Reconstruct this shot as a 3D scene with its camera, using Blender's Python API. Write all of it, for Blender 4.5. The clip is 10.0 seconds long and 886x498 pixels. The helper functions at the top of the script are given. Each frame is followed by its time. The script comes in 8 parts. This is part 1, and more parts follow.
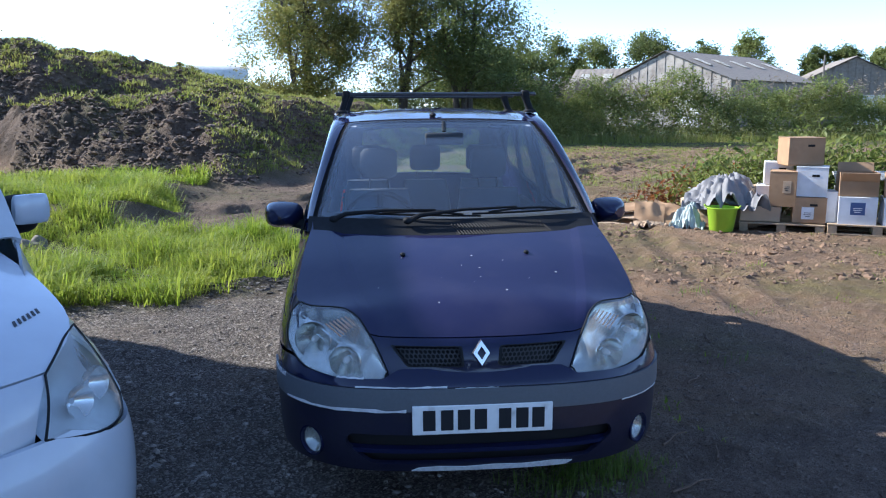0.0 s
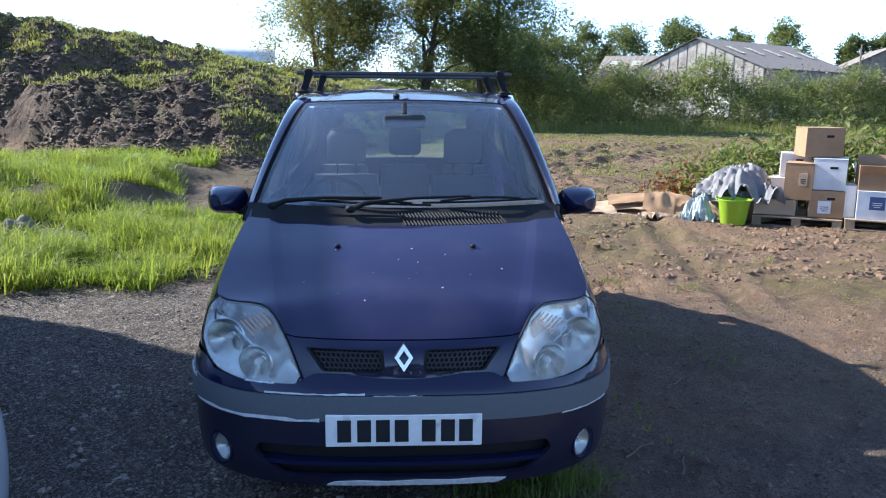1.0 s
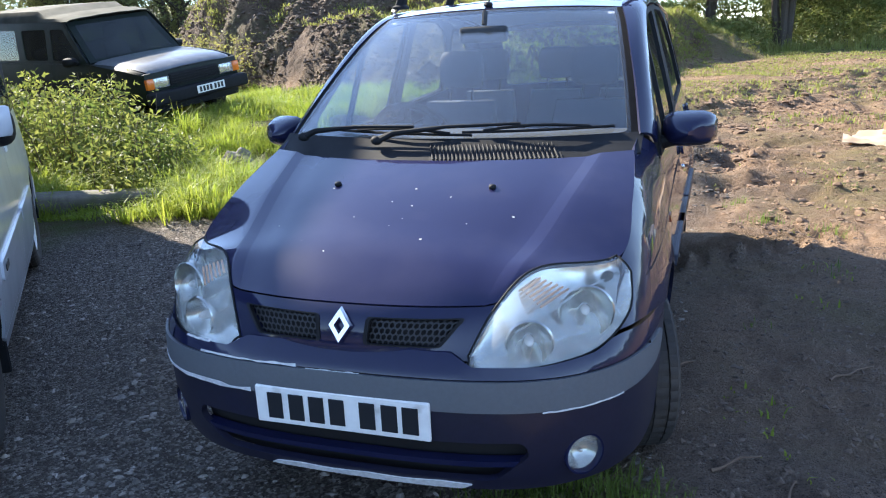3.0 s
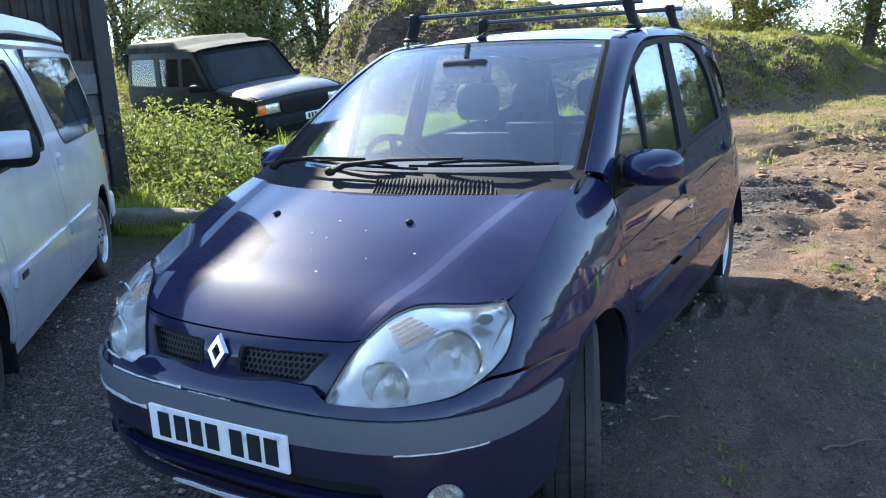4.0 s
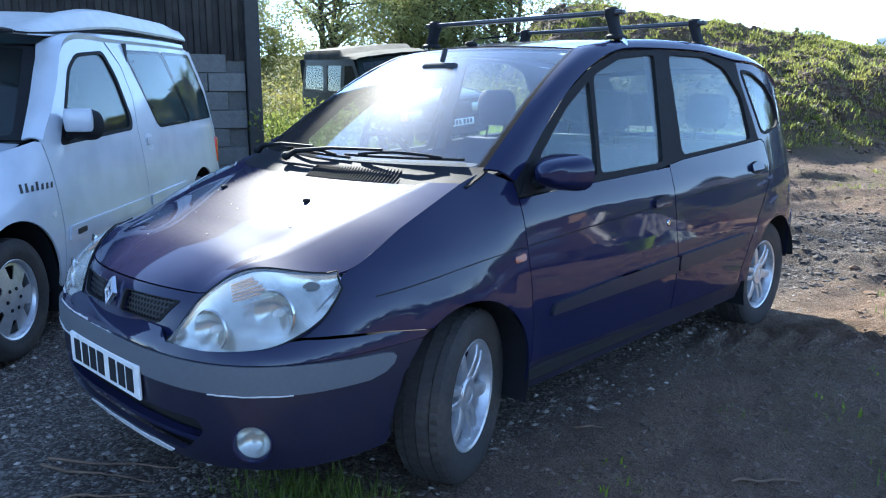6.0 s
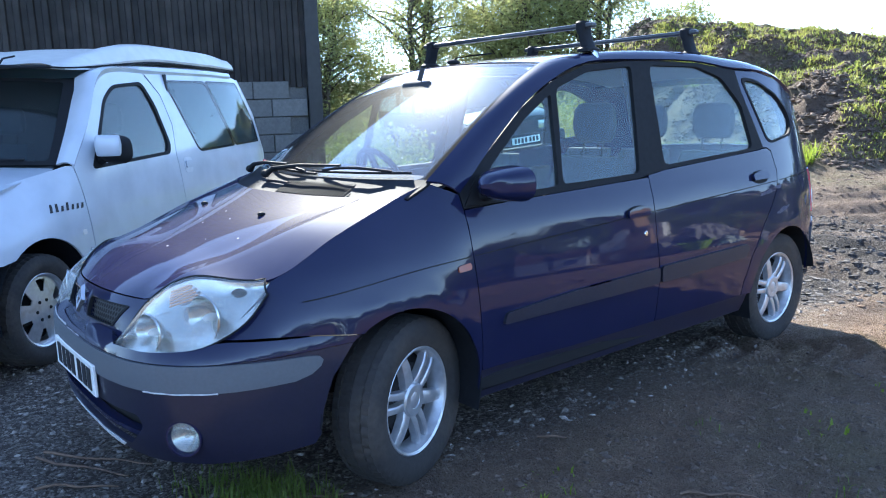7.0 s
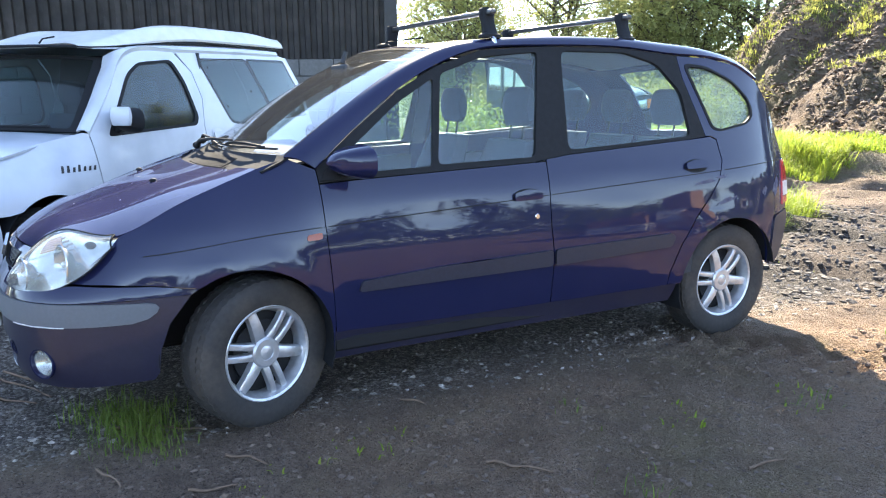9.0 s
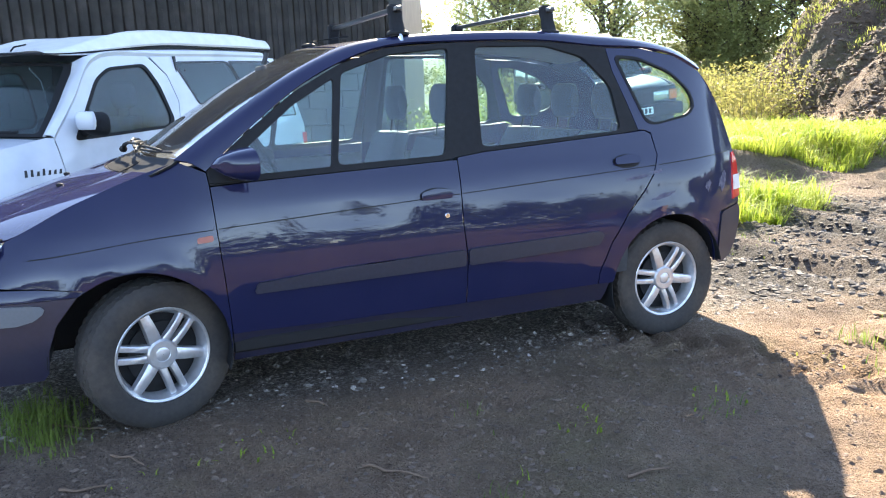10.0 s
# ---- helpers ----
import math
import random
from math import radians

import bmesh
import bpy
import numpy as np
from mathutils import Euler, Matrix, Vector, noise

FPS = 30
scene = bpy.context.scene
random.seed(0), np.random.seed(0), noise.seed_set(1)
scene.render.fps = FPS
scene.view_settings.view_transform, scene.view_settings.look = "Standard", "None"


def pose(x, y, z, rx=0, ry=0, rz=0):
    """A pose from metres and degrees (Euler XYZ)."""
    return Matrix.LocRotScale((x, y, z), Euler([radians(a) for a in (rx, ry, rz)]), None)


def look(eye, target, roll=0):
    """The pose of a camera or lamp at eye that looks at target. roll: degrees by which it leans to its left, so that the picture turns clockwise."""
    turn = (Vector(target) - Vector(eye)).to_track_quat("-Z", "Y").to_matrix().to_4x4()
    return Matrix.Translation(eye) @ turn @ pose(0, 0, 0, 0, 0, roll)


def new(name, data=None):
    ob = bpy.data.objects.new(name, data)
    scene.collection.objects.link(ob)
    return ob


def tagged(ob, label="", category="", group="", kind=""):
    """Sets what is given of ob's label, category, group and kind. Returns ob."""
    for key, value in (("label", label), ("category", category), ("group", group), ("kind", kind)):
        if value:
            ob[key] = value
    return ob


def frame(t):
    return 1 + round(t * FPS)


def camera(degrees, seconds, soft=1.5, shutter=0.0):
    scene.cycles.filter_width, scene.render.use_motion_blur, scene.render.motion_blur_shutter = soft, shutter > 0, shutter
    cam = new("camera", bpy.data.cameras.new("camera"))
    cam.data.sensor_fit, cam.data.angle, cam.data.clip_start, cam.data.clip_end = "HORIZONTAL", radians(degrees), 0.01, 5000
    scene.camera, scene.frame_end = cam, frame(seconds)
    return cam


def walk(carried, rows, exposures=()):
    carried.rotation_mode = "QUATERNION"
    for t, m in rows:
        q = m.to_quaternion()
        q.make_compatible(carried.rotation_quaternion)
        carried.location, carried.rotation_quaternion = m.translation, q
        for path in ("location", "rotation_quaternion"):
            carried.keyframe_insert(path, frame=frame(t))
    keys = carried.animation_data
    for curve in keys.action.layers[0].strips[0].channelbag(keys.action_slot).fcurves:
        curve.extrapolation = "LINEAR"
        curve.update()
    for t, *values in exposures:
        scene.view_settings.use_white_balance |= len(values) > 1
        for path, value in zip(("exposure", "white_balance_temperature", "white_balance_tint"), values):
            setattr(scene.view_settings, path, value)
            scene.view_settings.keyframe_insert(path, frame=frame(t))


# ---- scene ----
cam = camera(59.9, 10.0, soft=1.1)
PATH = [
    (0, (-0.377, -3.595, 1.6), (-0.212, -1.634, 1.247), -0.3),
    (0.5, (-0.23, -3.501, 1.577), (-0.11, -1.539, 1.205), 0.8),
    (1, (-0.003, -3.339, 1.577), (0.093, -1.38, 1.188), 0.5),
    (1.5, (0.127, -3.071, 1.559), (0.165, -1.112, 1.154), -0.1),
    (2, (0.278, -2.914, 1.547), (0.104, -0.971, 1.105), -1.7),
    (2.5, (0.589, -2.849, 1.483), (0.158, -0.966, 0.965), -2.5),
    (2.7, (0.719, -2.787, 1.47), (0.204, -0.933, 0.923), -2.5),
    (3.8, (1.386, -2.329, 1.478), (0.484, -0.612, 0.991), -3.3),
    (4, (1.531, -2.332, 1.46), (0.571, -0.64, 0.999), -2.6),
    (4.5, (1.727, -2.256, 1.451), (0.699, -0.6, 1.005), -1.4),
    (5, (1.97, -2.133, 1.395), (0.835, -0.543, 0.965), 1.5),
    (5.5, (2.285, -2.043, 1.369), (1.02, -0.554, 0.943), 1.2),
    (5.7, (2.359, -1.997, 1.379), (1.055, -0.541, 0.954), 0.7),
    (6.8, (2.797, -1.607, 1.34), (1.295, -0.333, 0.993), -1.2),
    (7, (2.912, -1.556, 1.348), (1.372, -0.33, 0.994), -1.7),
    (7.5, (3.079, -1.388, 1.326), (1.488, -0.24, 0.937), -2.8),
    (8, (3.215, -1.14, 1.352), (1.568, -0.091, 0.921), -1.7),
    (8.5, (3.489, -0.926, 1.334), (1.777, 0.016, 0.909), -0.7),
    (9, (3.747, -0.682, 1.351), (1.998, 0.2, 0.947), -0.6),
    (9.5, (3.849, -0.336, 1.339), (2.092, 0.529, 0.934), -1.3),
    (10, (3.994, -0.037, 1.354), (2.182, 0.702, 0.939), -2.0),
]
EXPOSURES = [(0.0, 1.40, 5750, 9), (1.5, 1.76, 6100, 9), (2.5, 2.12, 6600, 9), (4.0, 2.18, 6350, 8), (4.5, 2.08, 6050, 6), (5.5, 2.10, 5850, 5), (7.0, 2.38, 5950, 7), (7.5, 2.56, 6300, 7), (8.5, 2.98, 7300, 9), (9.5, 2.94, 7400, 9), (10.0, 2.94, 7400, 9)]
walk(cam, [(t, look(eye, target, roll)) for t, eye, target, roll in PATH], EXPOSURES)

# ---- daylight ----
SUN_YAW, SUN_UP = 63.5, 34.4          # degrees left of +y, degrees above the horizon
sun_way = Vector((-math.sin(radians(SUN_YAW)) * math.cos(radians(SUN_UP)),
                  math.cos(radians(SUN_YAW)) * math.cos(radians(SUN_UP)), math.sin(radians(SUN_UP))))
world = bpy.data.worlds.new("daylight")
scene.world = world
world.use_nodes = True
wn = world.node_tree
wn.nodes.clear()
w_out = wn.nodes.new("ShaderNodeOutputWorld")
w_bg = wn.nodes.new("ShaderNodeBackground")
w_sky = wn.nodes.new("ShaderNodeTexSky")
w_sky.sky_type = 'NISHITA'
w_sky.sun_disc = False
w_sky.sun_elevation = radians(SUN_UP)
w_sky.sun_rotation = radians(-SUN_YAW)
w_sky.air_density, w_sky.dust_density, w_sky.ozone_density = 0.60, 0.0, 2.4
w_bg.inputs[1].default_value = 0.15
w_hue = wn.nodes.new("ShaderNodeHueSaturation")
w_hue.inputs["Saturation"].default_value = 0.92
wn.links.new(w_sky.outputs[0], w_hue.inputs["Color"])
wn.links.new(w_hue.outputs[0], w_bg.inputs[0])
wn.links.new(w_bg.outputs[0], w_out.inputs[0])
sun = new("sun", bpy.data.lights.new("sun", 'SUN'))
sun.data.energy, sun.data.angle, sun.data.color = 4.3, radians(0.6), (1.0, 0.93, 0.82)
sun.matrix_world = look(sun_way * 60, (0, 0, 0))

# ---- small tools ----
def ease(a, b, v):
    """0 at a, 1 at b, smooth between; works for a > b as well."""
    u = min(1.0, max(0.0, (v - a) / (b - a)))
    return u * u * (3 - 2 * u)


def cr(pts, u):
    """Catmull-Rom through tuples, u from 0 to 1 over the whole chain."""
    n = len(pts) - 1
    s = min(max(u, 0.0), 1.0) * n
    i = min(int(s), n - 1)
    f = s - i
    p = [pts[min(max(i + k, 0), n)] for k in (-1, 0, 1, 2)]
    out = []
    for a, b, c, d in zip(*p):
        out.append(0.5 * (2 * b + (c - a) * f + (2 * a - 5 * b + 4 * c - d) * f * f + (3 * b - a - 3 * c + d) * f ** 3))
    return out


def table(xs, ys):
    """A smooth curve y(x) through knots."""
    def f(x):
        if x <= xs[0]:
            return ys[0]
        if x >= xs[-1]:
            return ys[-1]
        i = max(k for k in range(len(xs) - 1) if xs[k] <= x)
        h = xs[i + 1] - xs[i]
        def slope(k):
            a, b = max(k - 1, 0), min(k + 1, len(xs) - 1)
            return (ys[b] - ys[a]) / (xs[b] - xs[a])
        t = (x - xs[i]) / h
        m0, m1 = slope(i) * h, slope(i + 1) * h
        return ((2 * t ** 3 - 3 * t * t + 1) * ys[i] + (t ** 3 - 2 * t * t + t) * m0
                + (3 * t * t - 2 * t ** 3) * ys[i + 1] + (t ** 3 - t * t) * m1)
    return f


def empty(name, m, label, category, group="", kind=""):
    ob = new(name)
    ob.empty_display_size = 0.1
    ob.matrix_world = m
    return tagged(ob, label, category, group, kind)


def part(name, bm, material, parent=None, label="", smooth=35, m=None):
    """Link a bmesh as one mesh object, under a parent if there is one, in that parent's coordinates."""
    me = bpy.data.meshes.new(name)
    bm.to_mesh(me)
    bm.free()
    for mat in (material if isinstance(material, (list, tuple)) else [material]):
        me.materials.append(mat)
    if smooth:
        me.shade_smooth()
        me.set_sharp_from_angle(angle=radians(smooth))
    ob = new(name, me)
    ob.parent = parent
    if m is not None:
        ob.matrix_basis = m
    if label:
        tagged(ob, label)
    return ob


def inside(p, poly):
    x, y = p
    c = False
    j = len(poly) - 1
    for i in range(len(poly)):
        xi, yi = poly[i]
        xj, yj = poly[j]
        if (yi > y) != (yj > y) and x < (xj - xi) * (y - yi) / (yj - yi) + xi:
            c = not c
        j = i
    return c


def resample(poly, step):
    out = []
    for i, a in enumerate(poly):
        b = poly[(i + 1) % len(poly)]
        n = max(1, int(math.dist(a, b) / step + 0.5))
        out += [(a[0] + (b[0] - a[0]) * k / n, a[1] + (b[1] - a[1]) * k / n) for k in range(n)]
    return out


def rounded(poly, r, n=4):
    """Cut the corners of a polygon round."""
    out = []
    for i, p in enumerate(poly):
        a, b = Vector(poly[i - 1]), Vector(poly[(i + 1) % len(poly)])
        p = Vector(p)
        k = min(r, (a - p).length * 0.45, (b - p).length * 0.45)
        s, e = p + (a - p).normalized() * k, p + (b - p).normalized() * k
        for j in range(n + 1):
            t = j / n
            out.append(tuple((1 - t) ** 2 * s + 2 * t * (1 - t) * p + t * t * e))
    return out


def arc(cx, cy, r, a0, a1, n=14):
    return [(cx + r * math.cos(radians(a0 + (a1 - a0) * k / n)), cy + r * math.sin(radians(a0 + (a1 - a0) * k / n))) for k in range(n + 1)]


def sheet(outline, f, holes=(), step=0.06, thick=0.012, off=0.0, flip=False):
    """A panel: a flat outline with holes, laid on the surface f(u, v), with real thickness inwards. off lifts it along the normal."""
    loops = [resample(outline, step)] + [resample(h, step) for h in holes]
    pts, edges = [], []
    for lp in loops:
        s = len(pts)
        pts += lp
        edges += [(s + i, s + (i + 1) % len(lp)) for i in range(len(lp))]
    edge_pts = np.array(pts)
    us, vs = edge_pts[:, 0], edge_pts[:, 1]
    u = us.min() + step * 0.5
    while u < us.max():
        v = vs.min() + step * 0.5
        while v < vs.max():
            if inside((u, v), outline) and not any(inside((u, v), h) for h in holes):
                if np.min((us - u) ** 2 + (vs - v) ** 2) > (0.45 * step) ** 2:
                    pts.append((u, v))
            v += step
        u += step
    from mathutils.geometry import delaunay_2d_cdt
    vv, _, ff, *_ = delaunay_2d_cdt([Vector(p) for p in pts], edges, [], 0, 1e-6)
    bm = bmesh.new()
    e = 1e-3
    top, low = [], []
    for p in vv:
        a = Vector(f(p.x, p.y))
        n = (Vector(f(p.x + e, p.y)) - a).cross(Vector(f(p.x, p.y + e)) - a)
        n = n.normalized() * (-1 if flip else 1)
        top.append(bm.verts.new(a + n * off))
        low.append(bm.verts.new(a + n * (off - thick)))
    rim = {}
    for t in ff:
        c = sum((vv[i] for i in t), Vector((0, 0))) / len(t)
        if not inside(c, outline) or any(inside(c, h) for h in holes):
            continue
        idx = list(t)
        a, b, c3 = (vv[i] for i in idx[:3])
        if (b - a).cross(c3 - a) < 0:
            idx.reverse()
        if flip:
            idx.reverse()
        bm.faces.new([top[i] for i in idx])
        bm.faces.new([low[i] for i in reversed(idx)])
        for i in range(len(idx)):
            k = (idx[i], idx[(i + 1) % len(idx)])
            if (k[1], k[0]) in rim:
                del rim[(k[1], k[0])]
            else:
                rim[k] = 1
    for i, j in rim:
        bm.faces.new((top[i], low[i], low[j], top[j]))
    bmesh.ops.delete(bm, geom=[v for v in bm.verts if not v.link_faces], context='VERTS')
    return bm


def loft(rows, thick=0.0, closed=False):
    """Quads between rows of points; thick gives it a body."""
    bm = bmesh.new()
    g = [[bm.verts.new(p) for p in r] for r in rows]
    m = len(rows[0])
    for i in range(len(g) - 1):
        for j in range(m if closed else m - 1):
            k = (j + 1) % m
            bm.faces.new((g[i][j], g[i][k], g[i + 1][k], g[i + 1][j]))
    if thick:
        bm.normal_update()
        bmesh.ops.solidify(bm, geom=bm.faces[:], thickness=thick)
    bmesh.ops.recalc_face_normals(bm, faces=bm.faces[:])
    return bm


def box(bm, c, s, bevel=0.0, seg=2, rot=None):
    m = Matrix.Translation(c) @ (rot.to_4x4() if rot else Matrix.Identity(4)) @ Matrix.Diagonal((*s, 1))
    r = bmesh.ops.create_cube(bm, size=1, matrix=m)
    if bevel:
        es = list({e for v in r["verts"] for e in v.link_edges})
        bmesh.ops.bevel(bm, geom=es, offset=bevel, segments=seg, affect='EDGES', profile=0.5)
    return bm


def rod(bm, a, b, r0, r1=None, n=10):
    a, b = Vector(a), Vector(b)
    r1 = r0 if r1 is None else r1
    q = (b - a).to_track_quat("Z", "Y")
    ring = []
    for p, r in ((a, r0), (b, r1)):
        ring.append([bm.verts.new(p + q @ Vector((r * math.cos(2 * math.pi * k / n), r * math.sin(2 * math.pi * k / n), 0))) for k in range(n)])
    for k in range(n):
        bm.faces.new((ring[0][k], ring[0][(k + 1) % n], ring[1][(k + 1) % n], ring[1][k]))
    bm.faces.new(list(reversed(ring[0])))
    bm.faces.new(ring[1])
    return bm


def tube(bm, pts, r, n=8):
    """A bent rod along points; r a number or one for each point."""
    pts = [Vector(p) for p in pts]
    rs = r if isinstance(r, (list, tuple)) else [r] * len(pts)
    rings = []
    for i, p in enumerate(pts):
        d = (pts[min(i + 1, len(pts) - 1)] - pts[max(i - 1, 0)])
        q = d.to_track_quat("Z", "Y")
        rings.append([bm.verts.new(p + q @ Vector((rs[i] * math.cos(2 * math.pi * k / n), rs[i] * math.sin(2 * math.pi * k / n), 0))) for k in range(n)])
    for i in range(len(rings) - 1):
        best = min(range(n), key=lambda s: (rings[i + 1][s].co - rings[i][0].co).length)
        for k in range(n):
            bm.faces.new((rings[i][k], rings[i][(k + 1) % n], rings[i + 1][(k + 1 + best) % n], rings[i + 1][(k + best) % n]))
        rings[i + 1] = rings[i + 1][best:] + rings[i + 1][:best]
    bm.faces.new(list(reversed(rings[0])))
    bm.faces.new(rings[-1])
    return bm


def lathe(bm, profile, n=32, axis="X"):
    """Turn (radius, along) pairs round an axis."""
    rings = []
    for r, a in profile:
        ring = []
        for k in range(n):
            t = 2 * math.pi * k / n
            c, s = r * math.cos(t), r * math.sin(t)
            ring.append(bm.verts.new((a, c, s) if axis == "X" else (c, s, a) if axis == "Z" else (c, a, s)))
        rings.append(ring)
    for i in range(len(rings) - 1):
        for k in range(n):
            bm.faces.new((rings[i][k], rings[i][(k + 1) % n], rings[i + 1][(k + 1) % n], rings[i + 1][k]))
    return bm


def blob(bm, c, s, sub=2, lump=0.0, rot=None, seed=0.0, freq=2.0):
    """A rounded lump."""
    r = bmesh.ops.create_icosphere(bm, subdivisions=sub, radius=1)
    m = (rot.to_4x4() if rot else Matrix.Identity(4))
    for v in r["verts"]:
        k = 1 + lump * noise.noise(v.co * freq + Vector((seed, seed * 1.7, -seed)))
        v.co = Vector(c) + (m @ Vector((v.co.x * s[0], v.co.y * s[1], v.co.z * s[2]))) * k
    return bm


# ---- materials ----
def mat(name, base=(0.5, 0.5, 0.5), rough=0.6, metal=0.0, coat=0.0, grain=0.0, scale=20.0, bump=0.0, bump_scale=None, tint=None, tint_scale=2.0,
        tint_lo=0.45, tint_hi=0.65, spec=0.5, each=0.0, trans=0.0, ior=1.45, coat_rough=0.03, sub=0.0):
    """A principled surface with grain, a second colour in patches, bump, and a difference from object to object."""
    m = bpy.data.materials.new(name)
    m.use_nodes = True
    nt = m.node_tree
    b = nt.nodes["Principled BSDF"]
    b.inputs["Roughness"].default_value = rough
    b.inputs["Metallic"].default_value = metal
    b.inputs["Coat Weight"].default_value = coat
    b.inputs["Coat Roughness"].default_value = coat_rough
    b.inputs["Specular IOR Level"].default_value = spec
    b.inputs["Transmission Weight"].default_value = trans
    b.inputs["IOR"].default_value = ior
    co = nt.nodes.new("ShaderNodeTexCoord").outputs["Object"]
    def tex(sc, det=4):
        n = nt.nodes.new("ShaderNodeTexNoise")
        n.inputs["Scale"].default_value = sc
        n.inputs["Detail"].default_value = det
        nt.links.new(co, n.inputs["Vector"])
        return n.outputs[0]
    col = nt.nodes.new("ShaderNodeRGB")
    col.outputs[0].default_value = (*base, 1)
    cur = col.outputs[0]
    if tint:
        mx = nt.nodes.new("ShaderNodeMix")
        mx.data_type = 'RGBA'
        rp = nt.nodes.new("ShaderNodeMapRange")
        rp.inputs[1].default_value, rp.inputs[2].default_value = tint_lo, tint_hi
        nt.links.new(tex(tint_scale, 6), rp.inputs[0])
        nt.links.new(rp.outputs[0], mx.inputs[0])
        nt.links.new(cur, mx.inputs[6])
        mx.inputs[7].default_value = (*tint, 1)
        cur = mx.outputs[2]
    if grain or each:
        hs = nt.nodes.new("ShaderNodeHueSaturation")
        nt.links.new(cur, hs.inputs["Color"])
        val = None
        if grain:
            rp = nt.nodes.new("ShaderNodeMapRange")
            rp.inputs[1].default_value, rp.inputs[2].default_value = 0.25, 0.75
            rp.inputs[3].default_value, rp.inputs[4].default_value = 1 - grain, 1 + grain
            nt.links.new(tex(scale, 6), rp.inputs[0])
            val = rp.outputs[0]
        if each:
            oi = nt.nodes.new("ShaderNodeObjectInfo")
            rp = nt.nodes.new("ShaderNodeMapRange")
            rp.inputs[3].default_value, rp.inputs[4].default_value = 1 - each, 1 + each
            nt.links.new(oi.outputs["Random"], rp.inputs[0])
            if val is None:
                val = rp.outputs[0]
            else:
                mu = nt.nodes.new("ShaderNodeMath")
                mu.operation = 'MULTIPLY'
                nt.links.new(val, mu.inputs[0])
                nt.links.new(rp.outputs[0], mu.inputs[1])
                val = mu.outputs[0]
        nt.links.new(val, hs.inputs["Value"])
        cur = hs.outputs[0]
    nt.links.new(cur, b.inputs["Base Color"])
    if bump:
        bp = nt.nodes.new("ShaderNodeBump")
        bp.inputs["Strength"].default_value = min(1.0, bump)
        bp.inputs["Distance"].default_value = 0.02 * max(1.0, bump)
        nt.links.new(tex(bump_scale or scale, 6), bp.inputs["Height"])
        nt.links.new(bp.outputs[0], b.inputs["Normal"])
    return m


def leaf_mat(name, a, b, scale=1.3):
    """Thin leaves: two greens by island and patch, light coming through."""
    m = bpy.data.materials.new(name)
    m.use_nodes = True
    nt = m.node_tree
    p = nt.nodes["Principled BSDF"]
    p.inputs["Roughness"].default_value = 0.55
    p.inputs["Specular IOR Level"].default_value = 0.35
    tr = nt.nodes.new("ShaderNodeBsdfTranslucent")
    mix = nt.nodes.new("ShaderNodeMixShader")
    mix.inputs[0].default_value = 0.54
    g = nt.nodes.new("ShaderNodeNewGeometry")
    co = nt.nodes.new("ShaderNodeTexCoord")
    nz = nt.nodes.new("ShaderNodeTexNoise")
    nz.inputs["Scale"].default_value = scale
    nt.links.new(co.outputs["Object"], nz.inputs["Vector"])
    ad = nt.nodes.new("ShaderNodeMath")
    ad.operation = 'MULTIPLY_ADD'
    ad.inputs[1].default_value = 0.6
    nt.links.new(g.outputs["Random Per Island"], ad.inputs[0])
    sb = nt.nodes.new("ShaderNodeMath")
    sb.operation = 'MULTIPLY_ADD'
    sb.inputs[1].default_value, sb.inputs[2].default_value = 1.2, -0.4
    nt.links.new(nz.outputs[0], sb.inputs[0])
    nt.links.new(sb.outputs[0], ad.inputs[2])
    mx = nt.nodes.new("ShaderNodeMix")
    mx.data_type = 'RGBA'
    mx.inputs[6].default_value, mx.inputs[7].default_value = (*a, 1), (*b, 1)
    nt.links.new(ad.outputs[0], mx.inputs[0])
    nt.links.new(mx.outputs[2], p.inputs["Base Color"])
    nt.links.new(mx.outputs[2], tr.inputs["Color"])
    nt.links.new(p.outputs[0], mix.inputs[1])
    nt.links.new(tr.outputs[0], mix.inputs[2])
    nt.links.new(mix.outputs[0], nt.nodes["Material Output"].inputs[0])
    return m


